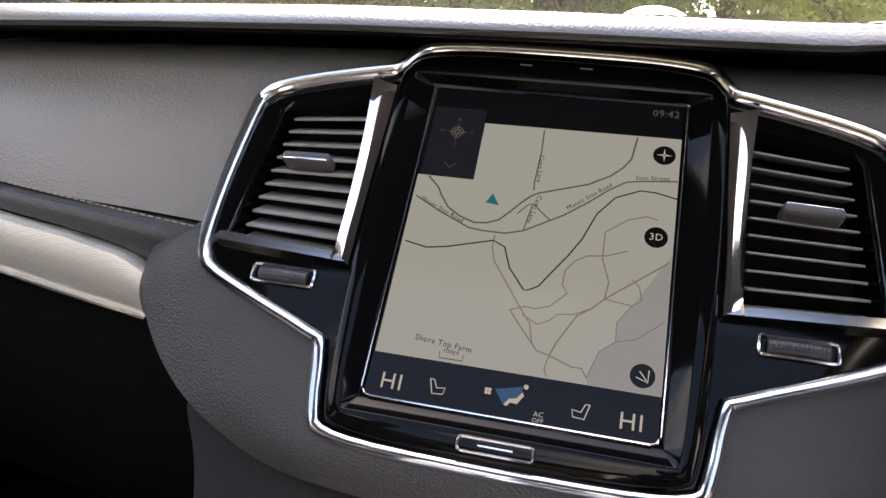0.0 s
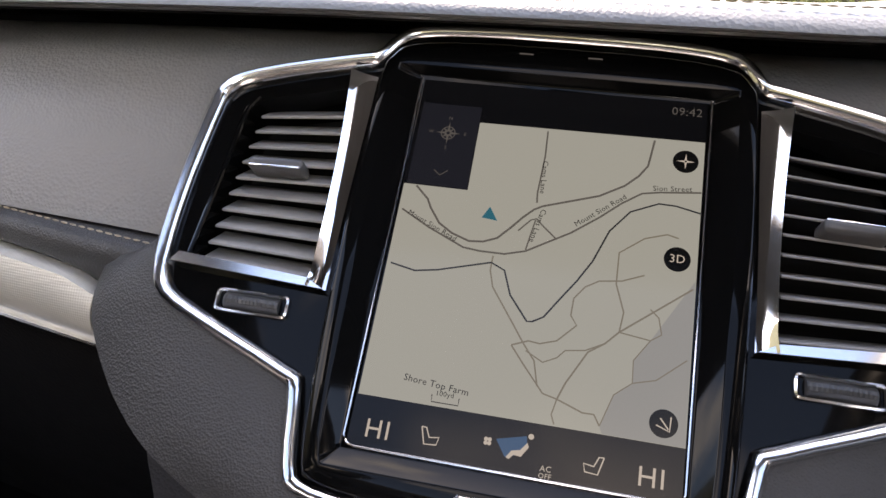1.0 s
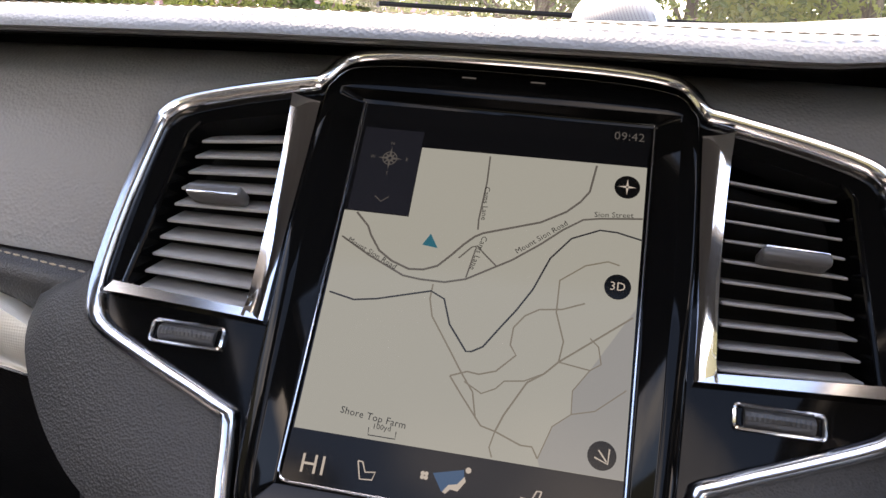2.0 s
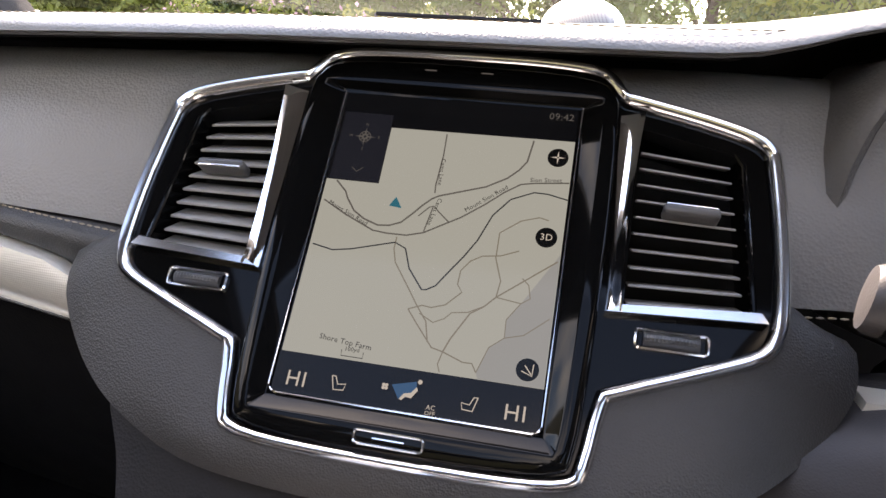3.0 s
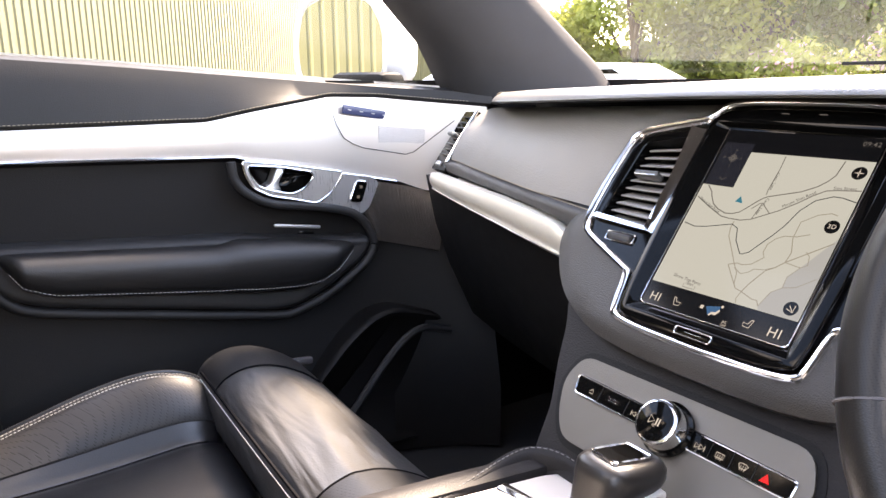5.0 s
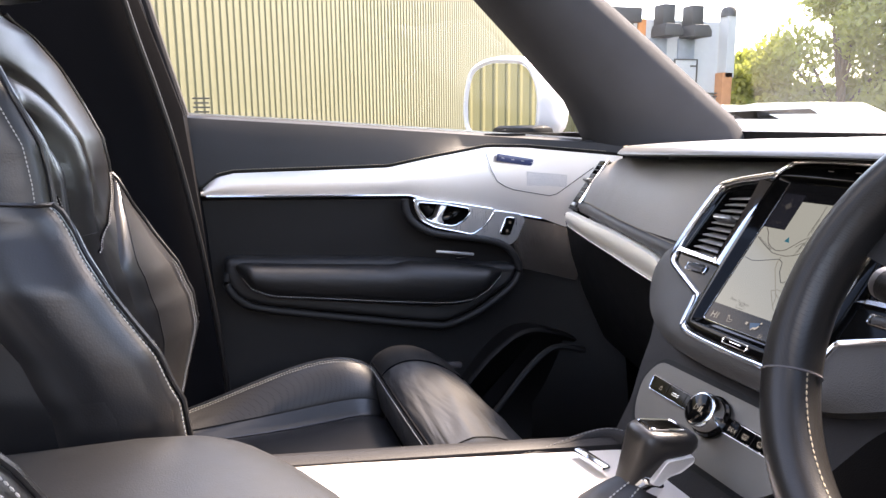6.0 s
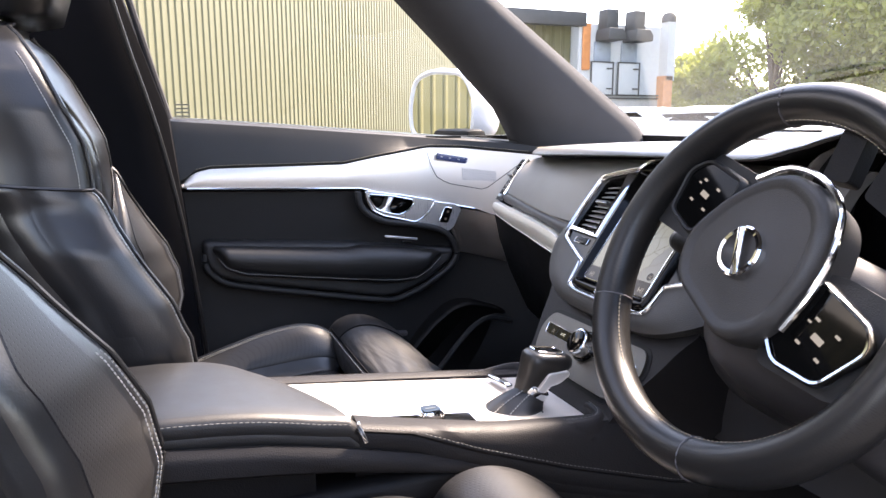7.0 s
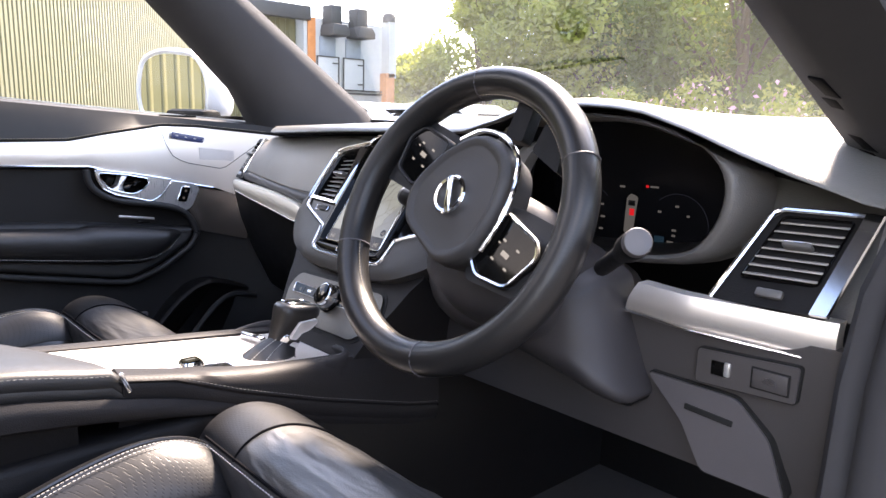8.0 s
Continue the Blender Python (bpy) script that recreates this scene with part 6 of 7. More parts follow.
def seat(name, at, label, insert, lean=0.0, low_set=False):
    st = thing(name, label, "car seat", "front seats")

    # ---- cushion: flat centre, raised side bolsters that climb towards the front
    def cushion_sec(y, hb, hc, w, low_):
        half = [(0, hc), (0.07, hc + 0.001), (0.120, hc + 0.002), (0.140, hc - 0.004), (0.150, hc + 0.006), (0.172, hc + (hb - hc) * 0.55), (0.196, hb - 0.008), (0.218, hb), (0.240, hb - 0.006), (w, hb - 0.03), (w + 0.006, (hb + low_) / 2), (w - 0.01, low_)]
        pts = [(-x, z) for x, z in half[::-1]] + half[1:]
        return [(x, y, z) for x, z in pts]

    secs = [cushion_sec(y, hb, hc, w, 0.60) for y, hb, hc, w in ((-0.72, 0.722, 0.715, 0.235), (-0.63, 0.738, 0.716, 0.25), (-0.53, 0.768, 0.716, 0.258), (-0.46, 0.788, 0.718, 0.262), (-0.40, 0.797, 0.722, 0.262), (-0.355, 0.791, 0.724, 0.260), (-0.322, 0.772, 0.715, 0.254), (-0.312, 0.74, 0.69, 0.245))]
    fine = dense(secs)
    part("cushion", bm_loft(fine), M_SEAT, st, "bolstered leather cushion", sharp=60)
    mid = len(fine[0]) // 2
    for s in (-1, 1):
        # perforated inner face of the bolster, finished with a stitched welt
        ks = range(mid + s * 9, mid + s * 14, s)
        rows = [[Vector(ring[k]) + Vector((-s * 0.0012, 0, 0.0016)) for k in ks] for ring in fine[2:-3]]
        part("bolster_insert", bm_sheet(rows, (0, 0, -0.004)), insert, st, "perforated leather insert")
        crest = [Vector(ring[mid + s * 14]) for ring in fine[1:-2]]
        part("piping", bm_tube([p + Vector((0, 0, 0.001)) for p in crest], 0.0024, 6), M_SEAT, st)
        for e in (0.008, 0.015):
            part("stitching", bm_dashes([p + Vector((-s * e, 0, 0.0022 - 0.12 * e)) for p in crest], 0.0034, 0.0013, 0.0007), M_STITCHW, st)
        part("seam", bm_tube([Vector(ring[mid + s * 6]) + Vector((0, 0, 0.0005)) for ring in fine[2:-6]], 0.0014, 5), M_BLACK, st)

    # ---- thigh support: a creased roll in front of the cushion with stitched gussets
    prof = [(-0.322, 0.725), (-0.324, 0.760), (-0.315, 0.782), (-0.295, 0.796), (-0.268, 0.801), (-0.235, 0.795), (-0.195, 0.774), (-0.155, 0.738), (-0.128, 0.694), (-0.118, 0.66), (-0.13, 0.62), (-0.2, 0.61)]
    rng = np.random.default_rng(7)
    rings = []
    for x in np.linspace(-0.262, 0.262, 47):
        k = 0.972 + 0.028 * min(1, abs(x) / 0.22) ** 2 - 0.2 * max(0, (abs(x) - 0.238) / 0.024) ** 2
        rings.append([(x, -0.22 + (y + 0.22) * (0.5 + 0.5 * k), 0.61 + (z - 0.61) * k) for y, z in prof])
    fold = [(rng.uniform(-0.15, 0.15), rng.uniform(-0.27, -0.17), rng.uniform(0.03, 0.075), rng.uniform(-0.5, 0.1), rng.uniform(0.0012, 0.0026)) for _ in range(16)]
    roll = []
    for ring in dense(rings, 1, 5):
        row = []
        for x, y, z in ring:
            lift = 0.0
            if z > 0.68 and abs(x) < 0.20:
                for fx, fy, fl, fa, fh in fold:
                    a, b = x - fx, y - fy - fa * (x - fx)
                    lift += fh * math.exp(-(a / fl) ** 2 - (b / 0.007) ** 2)
            row.append((x, y + 0.35 * lift, z + lift))
        roll.append(row)
    part("thigh_support", bm_loft(roll), M_CREASE, st, "creased leather thigh support", sharp=70)
    n_roll = len(roll[0])
    for s in (-1, 1):
        edge = [r for r in roll if 0.150 < s * r[0][0] < 0.256]
        rows = [[Vector(p) + Vector((0, 0.0006, 0.0014)) for p in r[8:int(n_roll * 0.62)]] for r in edge]
        part("gusset", bm_sheet(rows, (0, 0, -0.003)), insert, st, "perforated side gusset")
        part("seam", bm_tube([(rows[0] if s > 0 else rows[-1])[k] for k in range(len(rows[0]))], 0.0014, 5), M_BLACK, st)
    lip_ = [Vector(r[9]) for r in roll[3:-3]]
    part("seam", bm_tube(lip_, 0.0022, 6), M_BLACK, st)
    part("stitching", bm_dashes([p + Vector((0, 0.005, 0.0035)) for p in lip_], 0.0042, 0.0013, 0.0009), M_STITCHW, st)
    part("stitching", bm_dashes([p + Vector((0, -0.005, -0.004)) for p in lip_], 0.0042, 0.0013, 0.0009), M_STITCHW, st)

    # ---- backrest: front surface y(u, z) with nested arched pads and raised wings
    def ridge_y(z):
        return float(np.interp(z, (0.70, 0.80, 0.88, 0.93, 0.98, 1.03, 1.08, 1.13, 1.19, 1.25, 1.30, 1.34, 1.365), (-0.665, -0.640, -0.617, -0.622, -0.644, -0.680, -0.712, -0.730, -0.738, -0.762, -0.783, -0.806, -0.830))) + lean * (1.05 - z)

    def ridge_u(z):
        return float(np.interp(z, (0.70, 0.80, 0.95, 1.05, 1.12, 1.17, 1.24, 1.29, 1.33, 1.355, 1.368), (0.225, 0.235, 0.238, 0.230, 0.205, 0.200, 0.196, 0.182, 0.155, 0.12, 0.06)))

    def centre_y(z):
        return float(np.interp(z, (0.70, 0.80, 0.95, 1.10, 1.14, 1.20, 1.25, 1.285, 1.33, 1.368), (-0.70, -0.726, -0.748, -0.764, -0.768, -0.788, -0.810, -0.824, -0.834, -0.842))) + lean * (1.05 - z)

    def arch(u, z, a, z0, zt):
        """Signed distance to an arched line of half-width a that closes at zt."""
        return ((u / a) ** 2.6 + (max(0.0, z - z0) / (zt - z0)) ** 2.6) ** (1 / 2.6) * a - a

    def front(u, z):
        ru, ry, cy = ridge_u(z), ridge_y(z), centre_y(z)
        q = min(1.0, u / ru)
        s_ = max(0.0, (q - 0.18) / 0.82)
        y = cy + (ry - cy) * (s_ * (1.55 - 0.55 * s_))
        top = min(1.0, max(0.0, (z - 1.02) / 0.10))
        d1, d2 = arch(u, z, 0.062, 1.13, 1.225), arch(u, z, 0.118, 1.15, 1.285)
        low_ = abs(u - 0.105)
        for d, w in ((d1, 0.0065), (d2, 0.0065)):
            y -= top * 0.012 * math.exp(-(d / w) ** 2)
        if d2 < 0 < d1:
            y += top * 0.009 * math.sin(math.pi * min(1, d1 / max(1e-6, d1 - d2)))
        y -= (1 - top) * 0.007 * math.exp(-(low_ / 0.007) ** 2)
        return y

    us = np.linspace(0, 1, 34) ** 0.9

    def half_sec(z, grow=0.0):
        ru, ry = ridge_u(z), ridge_y(z)
        pts = [(ru * u, front(ru * u, z)) for u in us]
        pts += [(ru + 0.006 + grow, ry - 0.002), (ru + 0.011 + grow, ry - 0.009), (ru + 0.015 + grow, ry - 0.024), (ru + 0.018 + grow, ry - 0.05), (ru + 0.016 + grow, ry - 0.085), (ru - 0.004, min(ry - 0.125, centre_y(z) - 0.06)), (ru * 0.75, min(ry - 0.145, centre_y(z) - 0.09)), (ru * 0.3, min(ry - 0.15, centre_y(z) - 0.10))]
        return pts

    zs = [*np.linspace(0.70, 1.33, 84), *np.linspace(1.336, 1.368, 9)]
    rings = []
    for z in zs:
        h = half_sec(z)
        rings.append([(-x, y, z) for x, y in h[::-1]] + [(x, y, z) for x, y in h[1:]])
    part("backrest", bm_loft(rings), M_SEAT, st, "leather backrest with nested arched pads", sharp=65)

    def surf(u, z, s, lift=0.0):
        """A point on the front, lifted forward."""
        return Vector((s * u, front(u, z) + lift, z + 0.2 * lift))

    # perforated skins over the centre and the arched pads
    zc = [z for z in zs if 0.76 < z < 1.06]
    part("back_insert", bm_sheet([[surf(abs(u), z, 1 if u > 0 else -1, 0.0014) for u in np.linspace(-0.095, 0.095, 25)] for z in zc], (0, -0.003, 0)), M_SEAT, st, "smooth leather centre panel")
    for s in (-1, 1):
        # piping down the wing and a stitched line beside it on the outer face
        wing = [Vector((s * (ridge_u(z) + 0.004), ridge_y(z) + 0.001, z)) for z in np.linspace(1.10, 1.362, 34)]
        part("piping", bm_tube(wing, 0.0026, 7), M_SEAT, st)
        part("stitching", bm_dashes([Vector((s * (ridge_u(z) + 0.0130), ridge_y(z) - 0.0135, z)) for z in np.linspace(1.10, 1.32, 30)], 0.0034, 0.0013, 0.0007), M_STITCHW, st)
        # seam where the wing dives behind the lower bolster
        dive = [surf(0.200 - 0.115 * t, 1.135 - 0.105 * t ** 0.8, s, 0.0022) for t in np.linspace(0, 1, 16)]
        part("seam", bm_tube(dive, 0.0018, 6), M_BLACK, st)
        for e in (-0.006, 0.006):
            part("stitching", bm_dashes([p + Vector((s * e, 0.001, -abs(e) * 0.4)) for p in dive], 0.0034, 0.0013, 0.0008), M_STITCHW, st)
        # lower side bolster: an upholstered shell from the inner seam over the crest to the outer side
        lo = np.linspace(0.705, 1.128, 50)
        rows, crest = [], []
        for z in lo:
            v_ = (z - 0.705) / (1.128 - 0.705)
            inner_u = 0.118 + 0.100 * max(0.0, (v_ - 0.70) / 0.30) ** 1.3
            puff = 0.011 * min(1, 9 * (1 - v_)) ** 0.5
            row = []
            ru, ry = ridge_u(min(z, 1.10)), ridge_y(z)
            for t in np.linspace(0, 1, 14):
                u = inner_u + (ru - inner_u) * t
                row.append(Vector((s * u, front(min(u, ridge_u(z)), z) + puff * min(1, 6 * t) ** 0.5, z)))
            crest.append(row[-1] + Vector((s * 0.006, 0.001, 0.002)))
            for dx, dy in ((0.009, -0.003), (0.017, -0.012), (0.023, -0.030), (0.027, -0.055), (0.027, -0.08), (0.020, -0.10), (0.006, -0.115)):
                row.append(Vector((s * (ru + dx + 0.25 * puff), ry + puff + dy, z + 0.012 * v_ * (dy / -0.115))))
            rows.append(row)
        part("side_bolster", bm_sheet(rows, (0, -0.004, -0.004)), M_SEAT, st, "padded leather side bolster", sharp=75)
        part("bolster_insert", bm_sheet([[p + Vector((0, 0.0014, 0.0004)) for p in r[2:11]] for r in rows[5:-4]], (0, -0.003, 0)), insert, st, "perforated leather bolster insert")
        part("piping", bm_tube(crest[2:], 0.0026, 7), M_SEAT, st)
        part("stitching", bm_dashes([p + Vector((s * 0.009, -0.0035, 0)) for p in crest[2:]], 0.0036, 0.0013, 0.0008), M_STITCHW, st)
        for e in (0.010, 0.017):
            part("stitching", bm_dashes([r[12 if e < 0.012 else 11] + Vector((s * 0.0004, 0.0026, 0.001)) for r in rows[4:-16]], 0.0034, 0.0013, 0.0008), M_STITCHW, st)
        part("piping", bm_tube([p + Vector((0, 0.001, 0.001)) for p in rows[-1][12:]], 0.0024, 6), M_SEAT, st)
    part("headrest", bm_loft([[(wx * math.copysign(abs(math.cos(q)) ** 0.5, math.cos(q)), -0.842 + wy * math.copysign(abs(math.sin(q)) ** 0.6, math.sin(q)), z) for q in (2 * math.pi * k / 28 for k in range(28))] for z, wx, wy in ((1.372, 0.075, 0.028), (1.380, 0.098, 0.046), (1.43, 0.115, 0.060), (1.54, 0.125, 0.060), (1.585, 0.115, 0.05), (1.60, 0.08, 0.03))]), M_SEAT, st, "leather headrest", sharp=70)
    for s in (-1, 1):
        part("headrest_post", bm_tube([(s * 0.05, -0.855, 1.35), (s * 0.05, -0.845, 1.40)], 0.006, 10), M_CHROME, st)
    # set of the upper backrest: slightly further forward and lower
    for ob in st.children if low_set else ():
        for v in ob.data.vertices:
            if v.co.y < -0.5:
                v.co.y += float(np.interp(v.co.z, (0.95, 1.15, 1.36, 1.38), (0.0, 0.018, 0.020, 0.045)))
                v.co.z -= 0.10 * max(0.0, v.co.z - 1.12)
    st.location = at
    return st


seat("passenger_seat", (-0.385, 0, 0), "black leather bucket seat with perforated bolsters and stitching", M_PERF, low_set=True)
seat("driver_seat", (0.385, -0.06, 0.028), "black leather bucket seat with thigh support beside the sill", M_PERF, 0.09)

# ==== cabin shell ====
part("floor", bm_box(1.7, 2.98, 0.06, pose(0, -0.96, 0.44)), M_CARPET)
tagged(bpy.data.objects["floor"], "black carpeted cabin floor", "floor", kind="structure")
def roof(x, y):
    return (x, y, 1.66 - 0.10 * (x / 0.62) ** 4 - 0.05 * max(0, (y + 0.5) / 0.45))


def roof_sheet(x0, x1, y0, y1):
    return bm_sheet([[roof(x, y) for x in np.linspace(x0, x1, 9)] for y in np.linspace(y0, y1, 6)], (0, 0, 0.04))


hl = part("ceiling", bm_join(roof_sheet(-0.62, 0.62, -0.42, -0.10), roof_sheet(-0.62, 0.62, -2.4, -1.9), roof_sheet(-0.62, -0.50, -1.9, -0.42), roof_sheet(0.50, 0.62, -1.9, -0.42)), M_HEAD)
tagged(hl, "charcoal fabric headliner of the car", "ceiling", kind="structure")


def pillar(name, path, w, d, label):
    ob = part(name, bm_loft([[tuple(Vector(p) + Vector(a)) for a in ((-w, 0, 0), (0, -d, 0), (w * 0.6, -d * 0.7, 0), (w, 0.02, 0), (0.0, d, 0), (-w, d * 0.6, 0))] for p in path]), M_PILLAR)
    return tagged(ob, label, "pillar", kind="structure")


def a_pillar(s):
    # low edge beside the window and front edge beside the windscreen
    low_ = [(-0.735, 0.21, 1.12), (-0.725, 0.14, 1.232), (-0.715, 0.0, 1.362), (-0.69, -0.128, 1.469), (-0.64, -0.35, 1.60)]
    upp = [(-0.655, 0.52, 1.14), (-0.655, 0.478, 1.185), (-0.64, 0.24, 1.344), (-0.625, 0.055, 1.465), (-0.58, -0.10, 1.575)]
    rings = []
    for a, b in zip(low_, upp):
        a, b = Vector(a), Vector(b)
        m_ = a.lerp(b, 0.5)
        rings.append([tuple(Vector((s * -q.x, q.y, q.z))) for q in (a, a.lerp(b, 0.2) + Vector((0.03, -0.006, -0.01)), m_ + Vector((0.035, -0.01, -0.012)), a.lerp(b, 0.85) + Vector((0.018, 0, -0.005)), b, b + Vector((-0.05, 0.03, 0.02)), m_ + Vector((-0.07, 0.02, 0.03)), a + Vector((-0.06, 0, 0.01)))])
    ob = part("pillar_a", bm_loft(rings), M_PILLAR, sharp=50)
    return tagged(ob, "charcoal fabric windscreen pillar", "pillar", kind="structure")


a_pillar(-1)
drv = [(0.660, 0.40, 1.070), (0.644, 0.25, 1.141), (0.634, 0.10, 1.212), (0.618, 0.0, 1.273), (0.598, -0.12, 1.346), (0.562, -0.30, 1.456), (0.525, -0.46, 1.56)]
rp = part("pillar_a_driver", bm_loft([[tuple(Vector(p) + Vector(d)) for d in ((0, 0, 0), (0.012, -0.035, -0.012), (0.05, -0.06, -0.02), (0.13, -0.07, -0.03), (0.18, 0.0, 0.0), (0.12, 0.08, 0.06), (0.03, 0.05, 0.03))] for p in drv]), M_PILLAR, sharp=60)
tagged(rp, "charcoal fabric windscreen pillar beside the open door", "pillar", kind="structure")
# slotted black grille set into that pillar
up_, across = Vector((-0.026, -0.25, 0.13)).normalized(), Vector((0.038, -0.025, -0.008)).normalized()
for k in range(6):
    c = Vector((0.650, 0.29, 1.12)).lerp(Vector((0.624, 0.04, 1.25)), 0.28 + 0.13 * k) + Vector((0.040, -0.0555, -0.0185))
    out_ = across.cross(up_).normalized()
    part("slot", bm_box(0.022, 0.030, 0.004, Matrix.Translation(c) @ Matrix((across, out_.cross(across), out_)).transposed().to_4x4(), 0.0015), M_BLACK, rp, "black slot of the pillar grille")
df = part("door_frame", bm_loft([[(x + dx, y, z) for x, y in ((0.702, 0.05), (0.706, 0.0), (0.716, -0.022), (0.726, -0.022), (0.734, -0.012), (0.744, -0.03), (0.760, -0.034), (0.80, -0.02), (0.83, 0.05))] for z, dx in ((0.40, -0.012), (0.70, -0.006), (0.95, 0.002), (1.04, 0.012), (1.10, 0.03), (1.16, 0.04))]), M_PILLAR, sharp=60)
tagged(df, "grey door aperture trim with rubber seal", "door frame", kind="structure")
# corner filler between door top and pillar
pb = part("pillar_b", bm_loft([[(x, y + dy, z) for x, dy in ((-0.70, -0.22), (-0.70, -0.06), (-0.73, -0.005), (-0.80, 0.0), (-0.84, -0.22))] for y, z in ((-0.552, 0.46), (-0.582, 1.0), (-0.604, 1.22), (-0.69, 1.50), (-0.74, 1.66))]), M_BLACK)
tagged(pb, "black trimmed door pillar", "pillar", kind="structure")
seal = part("seal", bm_tube(smooth_path([(-0.700, -0.693, 1.437), (-0.700, -0.670, 1.342), (-0.700, -0.643, 1.243), (-0.700, -0.617, 1.129), (-0.700, -0.587, 0.945), (-0.700, -0.567, 0.751), (-0.700, -0.555, 0.56)], 4), 0.005, 8), M_DARK)
tagged(seal, "black rubber door seal along the pillar", "door seal", kind="structure")
edge_trim = part("trim_window", bm_tube([(-0.752, -0.690, 1.545), (-0.752, -0.665, 1.446), (-0.752, -0.635, 1.327), (-0.752, -0.606, 1.216)], 0.007, 8), M_PILLAR)
tagged(edge_trim, "charcoal edge of the window frame", "trim", kind="structure")
rs = part("wall_rear_side", bm_join(bm_box(0.06, 1.6, 0.76, pose(-0.80, -1.62, 0.83)), bm_box(0.06, 0.16, 0.44, pose(-0.79, -1.80, 1.42, 12, 0, 0)), bm_box(0.06, 1.6, 0.05, pose(-0.74, -1.62, 1.63))), M_DARK)
tagged(rs, "dark rear side of the cabin below its window", "wall", kind="structure")
rb = part("wall_rear", bm_box(1.7, 0.06, 0.75, pose(0, -2.4, 0.85)), M_DARK)
tagged(rb, "dark rear wall of the cabin", "wall", kind="structure")
sill = part("wall_driver_sill", bm_box(0.10, 1.5, 0.14, pose(0.80, -0.55, 0.44), 0.02), M_DARK)
tagged(sill, "black door sill", "sill", kind="structure")
pb2 = part("pillar_b_driver", bm_box(0.08, 0.2, 1.2, pose(0.78, -1.15, 1.05), 0.02), M_PILLAR)
tagged(pb2, "charcoal door pillar", "pillar", kind="structure")
# unseen wall, added to cut daylight from the open driver's side
nb = part("wall_yard", bm_box(0.2, 9.0, 2.0, pose(4.2, -2.6, 1.0), 0.02), leather("grey_light_blocker", (0.16, 0.155, 0.15), 0.9, 40, 0.5, wear=0.25))
tagged(nb, "grey unseen wall added to hold back side light", "wall", kind="structure")
fw = part("wall_bulkhead", bm_box(1.80, 0.05, 0.75, pose(0, 0.52, 0.80)), M_DARK)
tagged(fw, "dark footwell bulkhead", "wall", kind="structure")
# unseen plate, added under the top pad to stop light leaking through
tr = part("trim", bm_box(1.76, 0.28, 0.03, pose(0, 0.41, 1.08), 0.005), M_DARK)
tagged(tr, "black unseen plate that blocks light inside the dashboard", "trim", kind="structure")
end = part("wall_dash_end", bm_box(0.04, 0.6, 0.75, pose(-0.82, 0.27, 0.80)), M_DARK)
tagged(end, "dark cabin side ahead of the door", "wall", kind="structure")

wv = [(x, y, z) for y, z in ((0.50, 1.185), (0.24, 1.356), (-0.10, 1.575)) for x in np.linspace(-0.66, 0.66, 12)]
ws = part("window_1", bm_new(wv, [(r * 12 + c, r * 12 + c + 1, r * 12 + c + 13, r * 12 + c + 12) for r in (0, 1) for c in range(11)]), M_GLASS)
tagged(ws, "clear windscreen glass", "windscreen", kind="structure")
ws.visible_shadow = False
sg = part("window_2", bm_new([(-0.815, -0.62, 1.2), (-0.80, 0.16, 1.16), (-0.78, 0.0, 1.36), (-0.75, -0.30, 1.6), (-0.76, -0.70, 1.6)], [(0, 1, 2, 3, 4)]), M_GLASS)
tagged(sg, "clear side window glass of the passenger door", "window", kind="structure")
sg.visible_shadow = False

rg = part("window_3", bm_new([roof(x, y) for x, y in ((-0.51, -1.91), (0.51, -1.91), (0.51, -0.41), (-0.51, -0.41))], [(0, 1, 2, 3)]), M_ROOFGLASS)
tagged(rg, "dark tinted panoramic roof glass", "window", kind="structure")

for k in range(4):
    part("glass_mark", bm_box(0.001, 0.03 - 0.004 * (k % 2), 0.003, pose(-0.806, -0.578, 1.246 - 0.008 * k)), mat("grey_etching", (0.15, 0.15, 0.13), 0.7), sg)

# ==== door mirror ====
mirr = thing("door_mirror", "white door mirror housing with mirror glass", "door mirror")
MM = Matrix.Translation((-1.02, 0.085, 0)) @ Matrix.Rotation(radians(25), 4, "Z") @ Matrix(((-1, 0, 0, 0), (0, 0, -1, 0), (0, 1, 0, 0), (0, 0, 0, 1)))
mo2 = rounded([(-0.135, 1.165), (-0.14, 1.275), (-0.10, 1.340), (0.02, 1.350), (0.085, 1.328), (0.108, 1.25), (0.10, 1.165), (0.0, 1.150)], 0.04, 5)
part("housing", bm_loft([[(x * k, 1.255 + (z - 1.255) * k, h) for x, z in mo2] for k, h in ((1.0, 0.0), (1.04, -0.02), (1.04, -0.06), (0.95, -0.11), (0.7, -0.15), (0.3, -0.165))] , True, MM), M_WHITE, mirr, "glossy white housing", sharp=60)
part("rim", bm_frame(mo2, [(0, -0.004), (0, 0.004), (0.006, 0.006), (0.012, 0.0), (0.014, -0.004)], MM), M_WHITE, mirr)
part("mirror_glass", bm_prism(inset(mo2, 0.013), -0.002, 0.001, MM), M_MIRROR, mirr, "mirror glass")
part("foot", bm_box(0.14, 0.07, 0.05, pose(-0.90, 0.10, 1.165, 0, 0, 20), 0.015), M_DARK, mirr, "black mirror foot")

# ==== outside ====
M_ASPH = leather("asphalt", (0.06, 0.06, 0.06), 0.9, 60, 0.6, wear=0.3)
gr = part("ground", bm_new([(-400, -400, 0), (400, -400, 0), (400, 400, 0), (-400, 400, 0)], [(0, 1, 2, 3)]), M_ASPH)
tagged(gr, "grey asphalt yard", "ground", kind="structure")

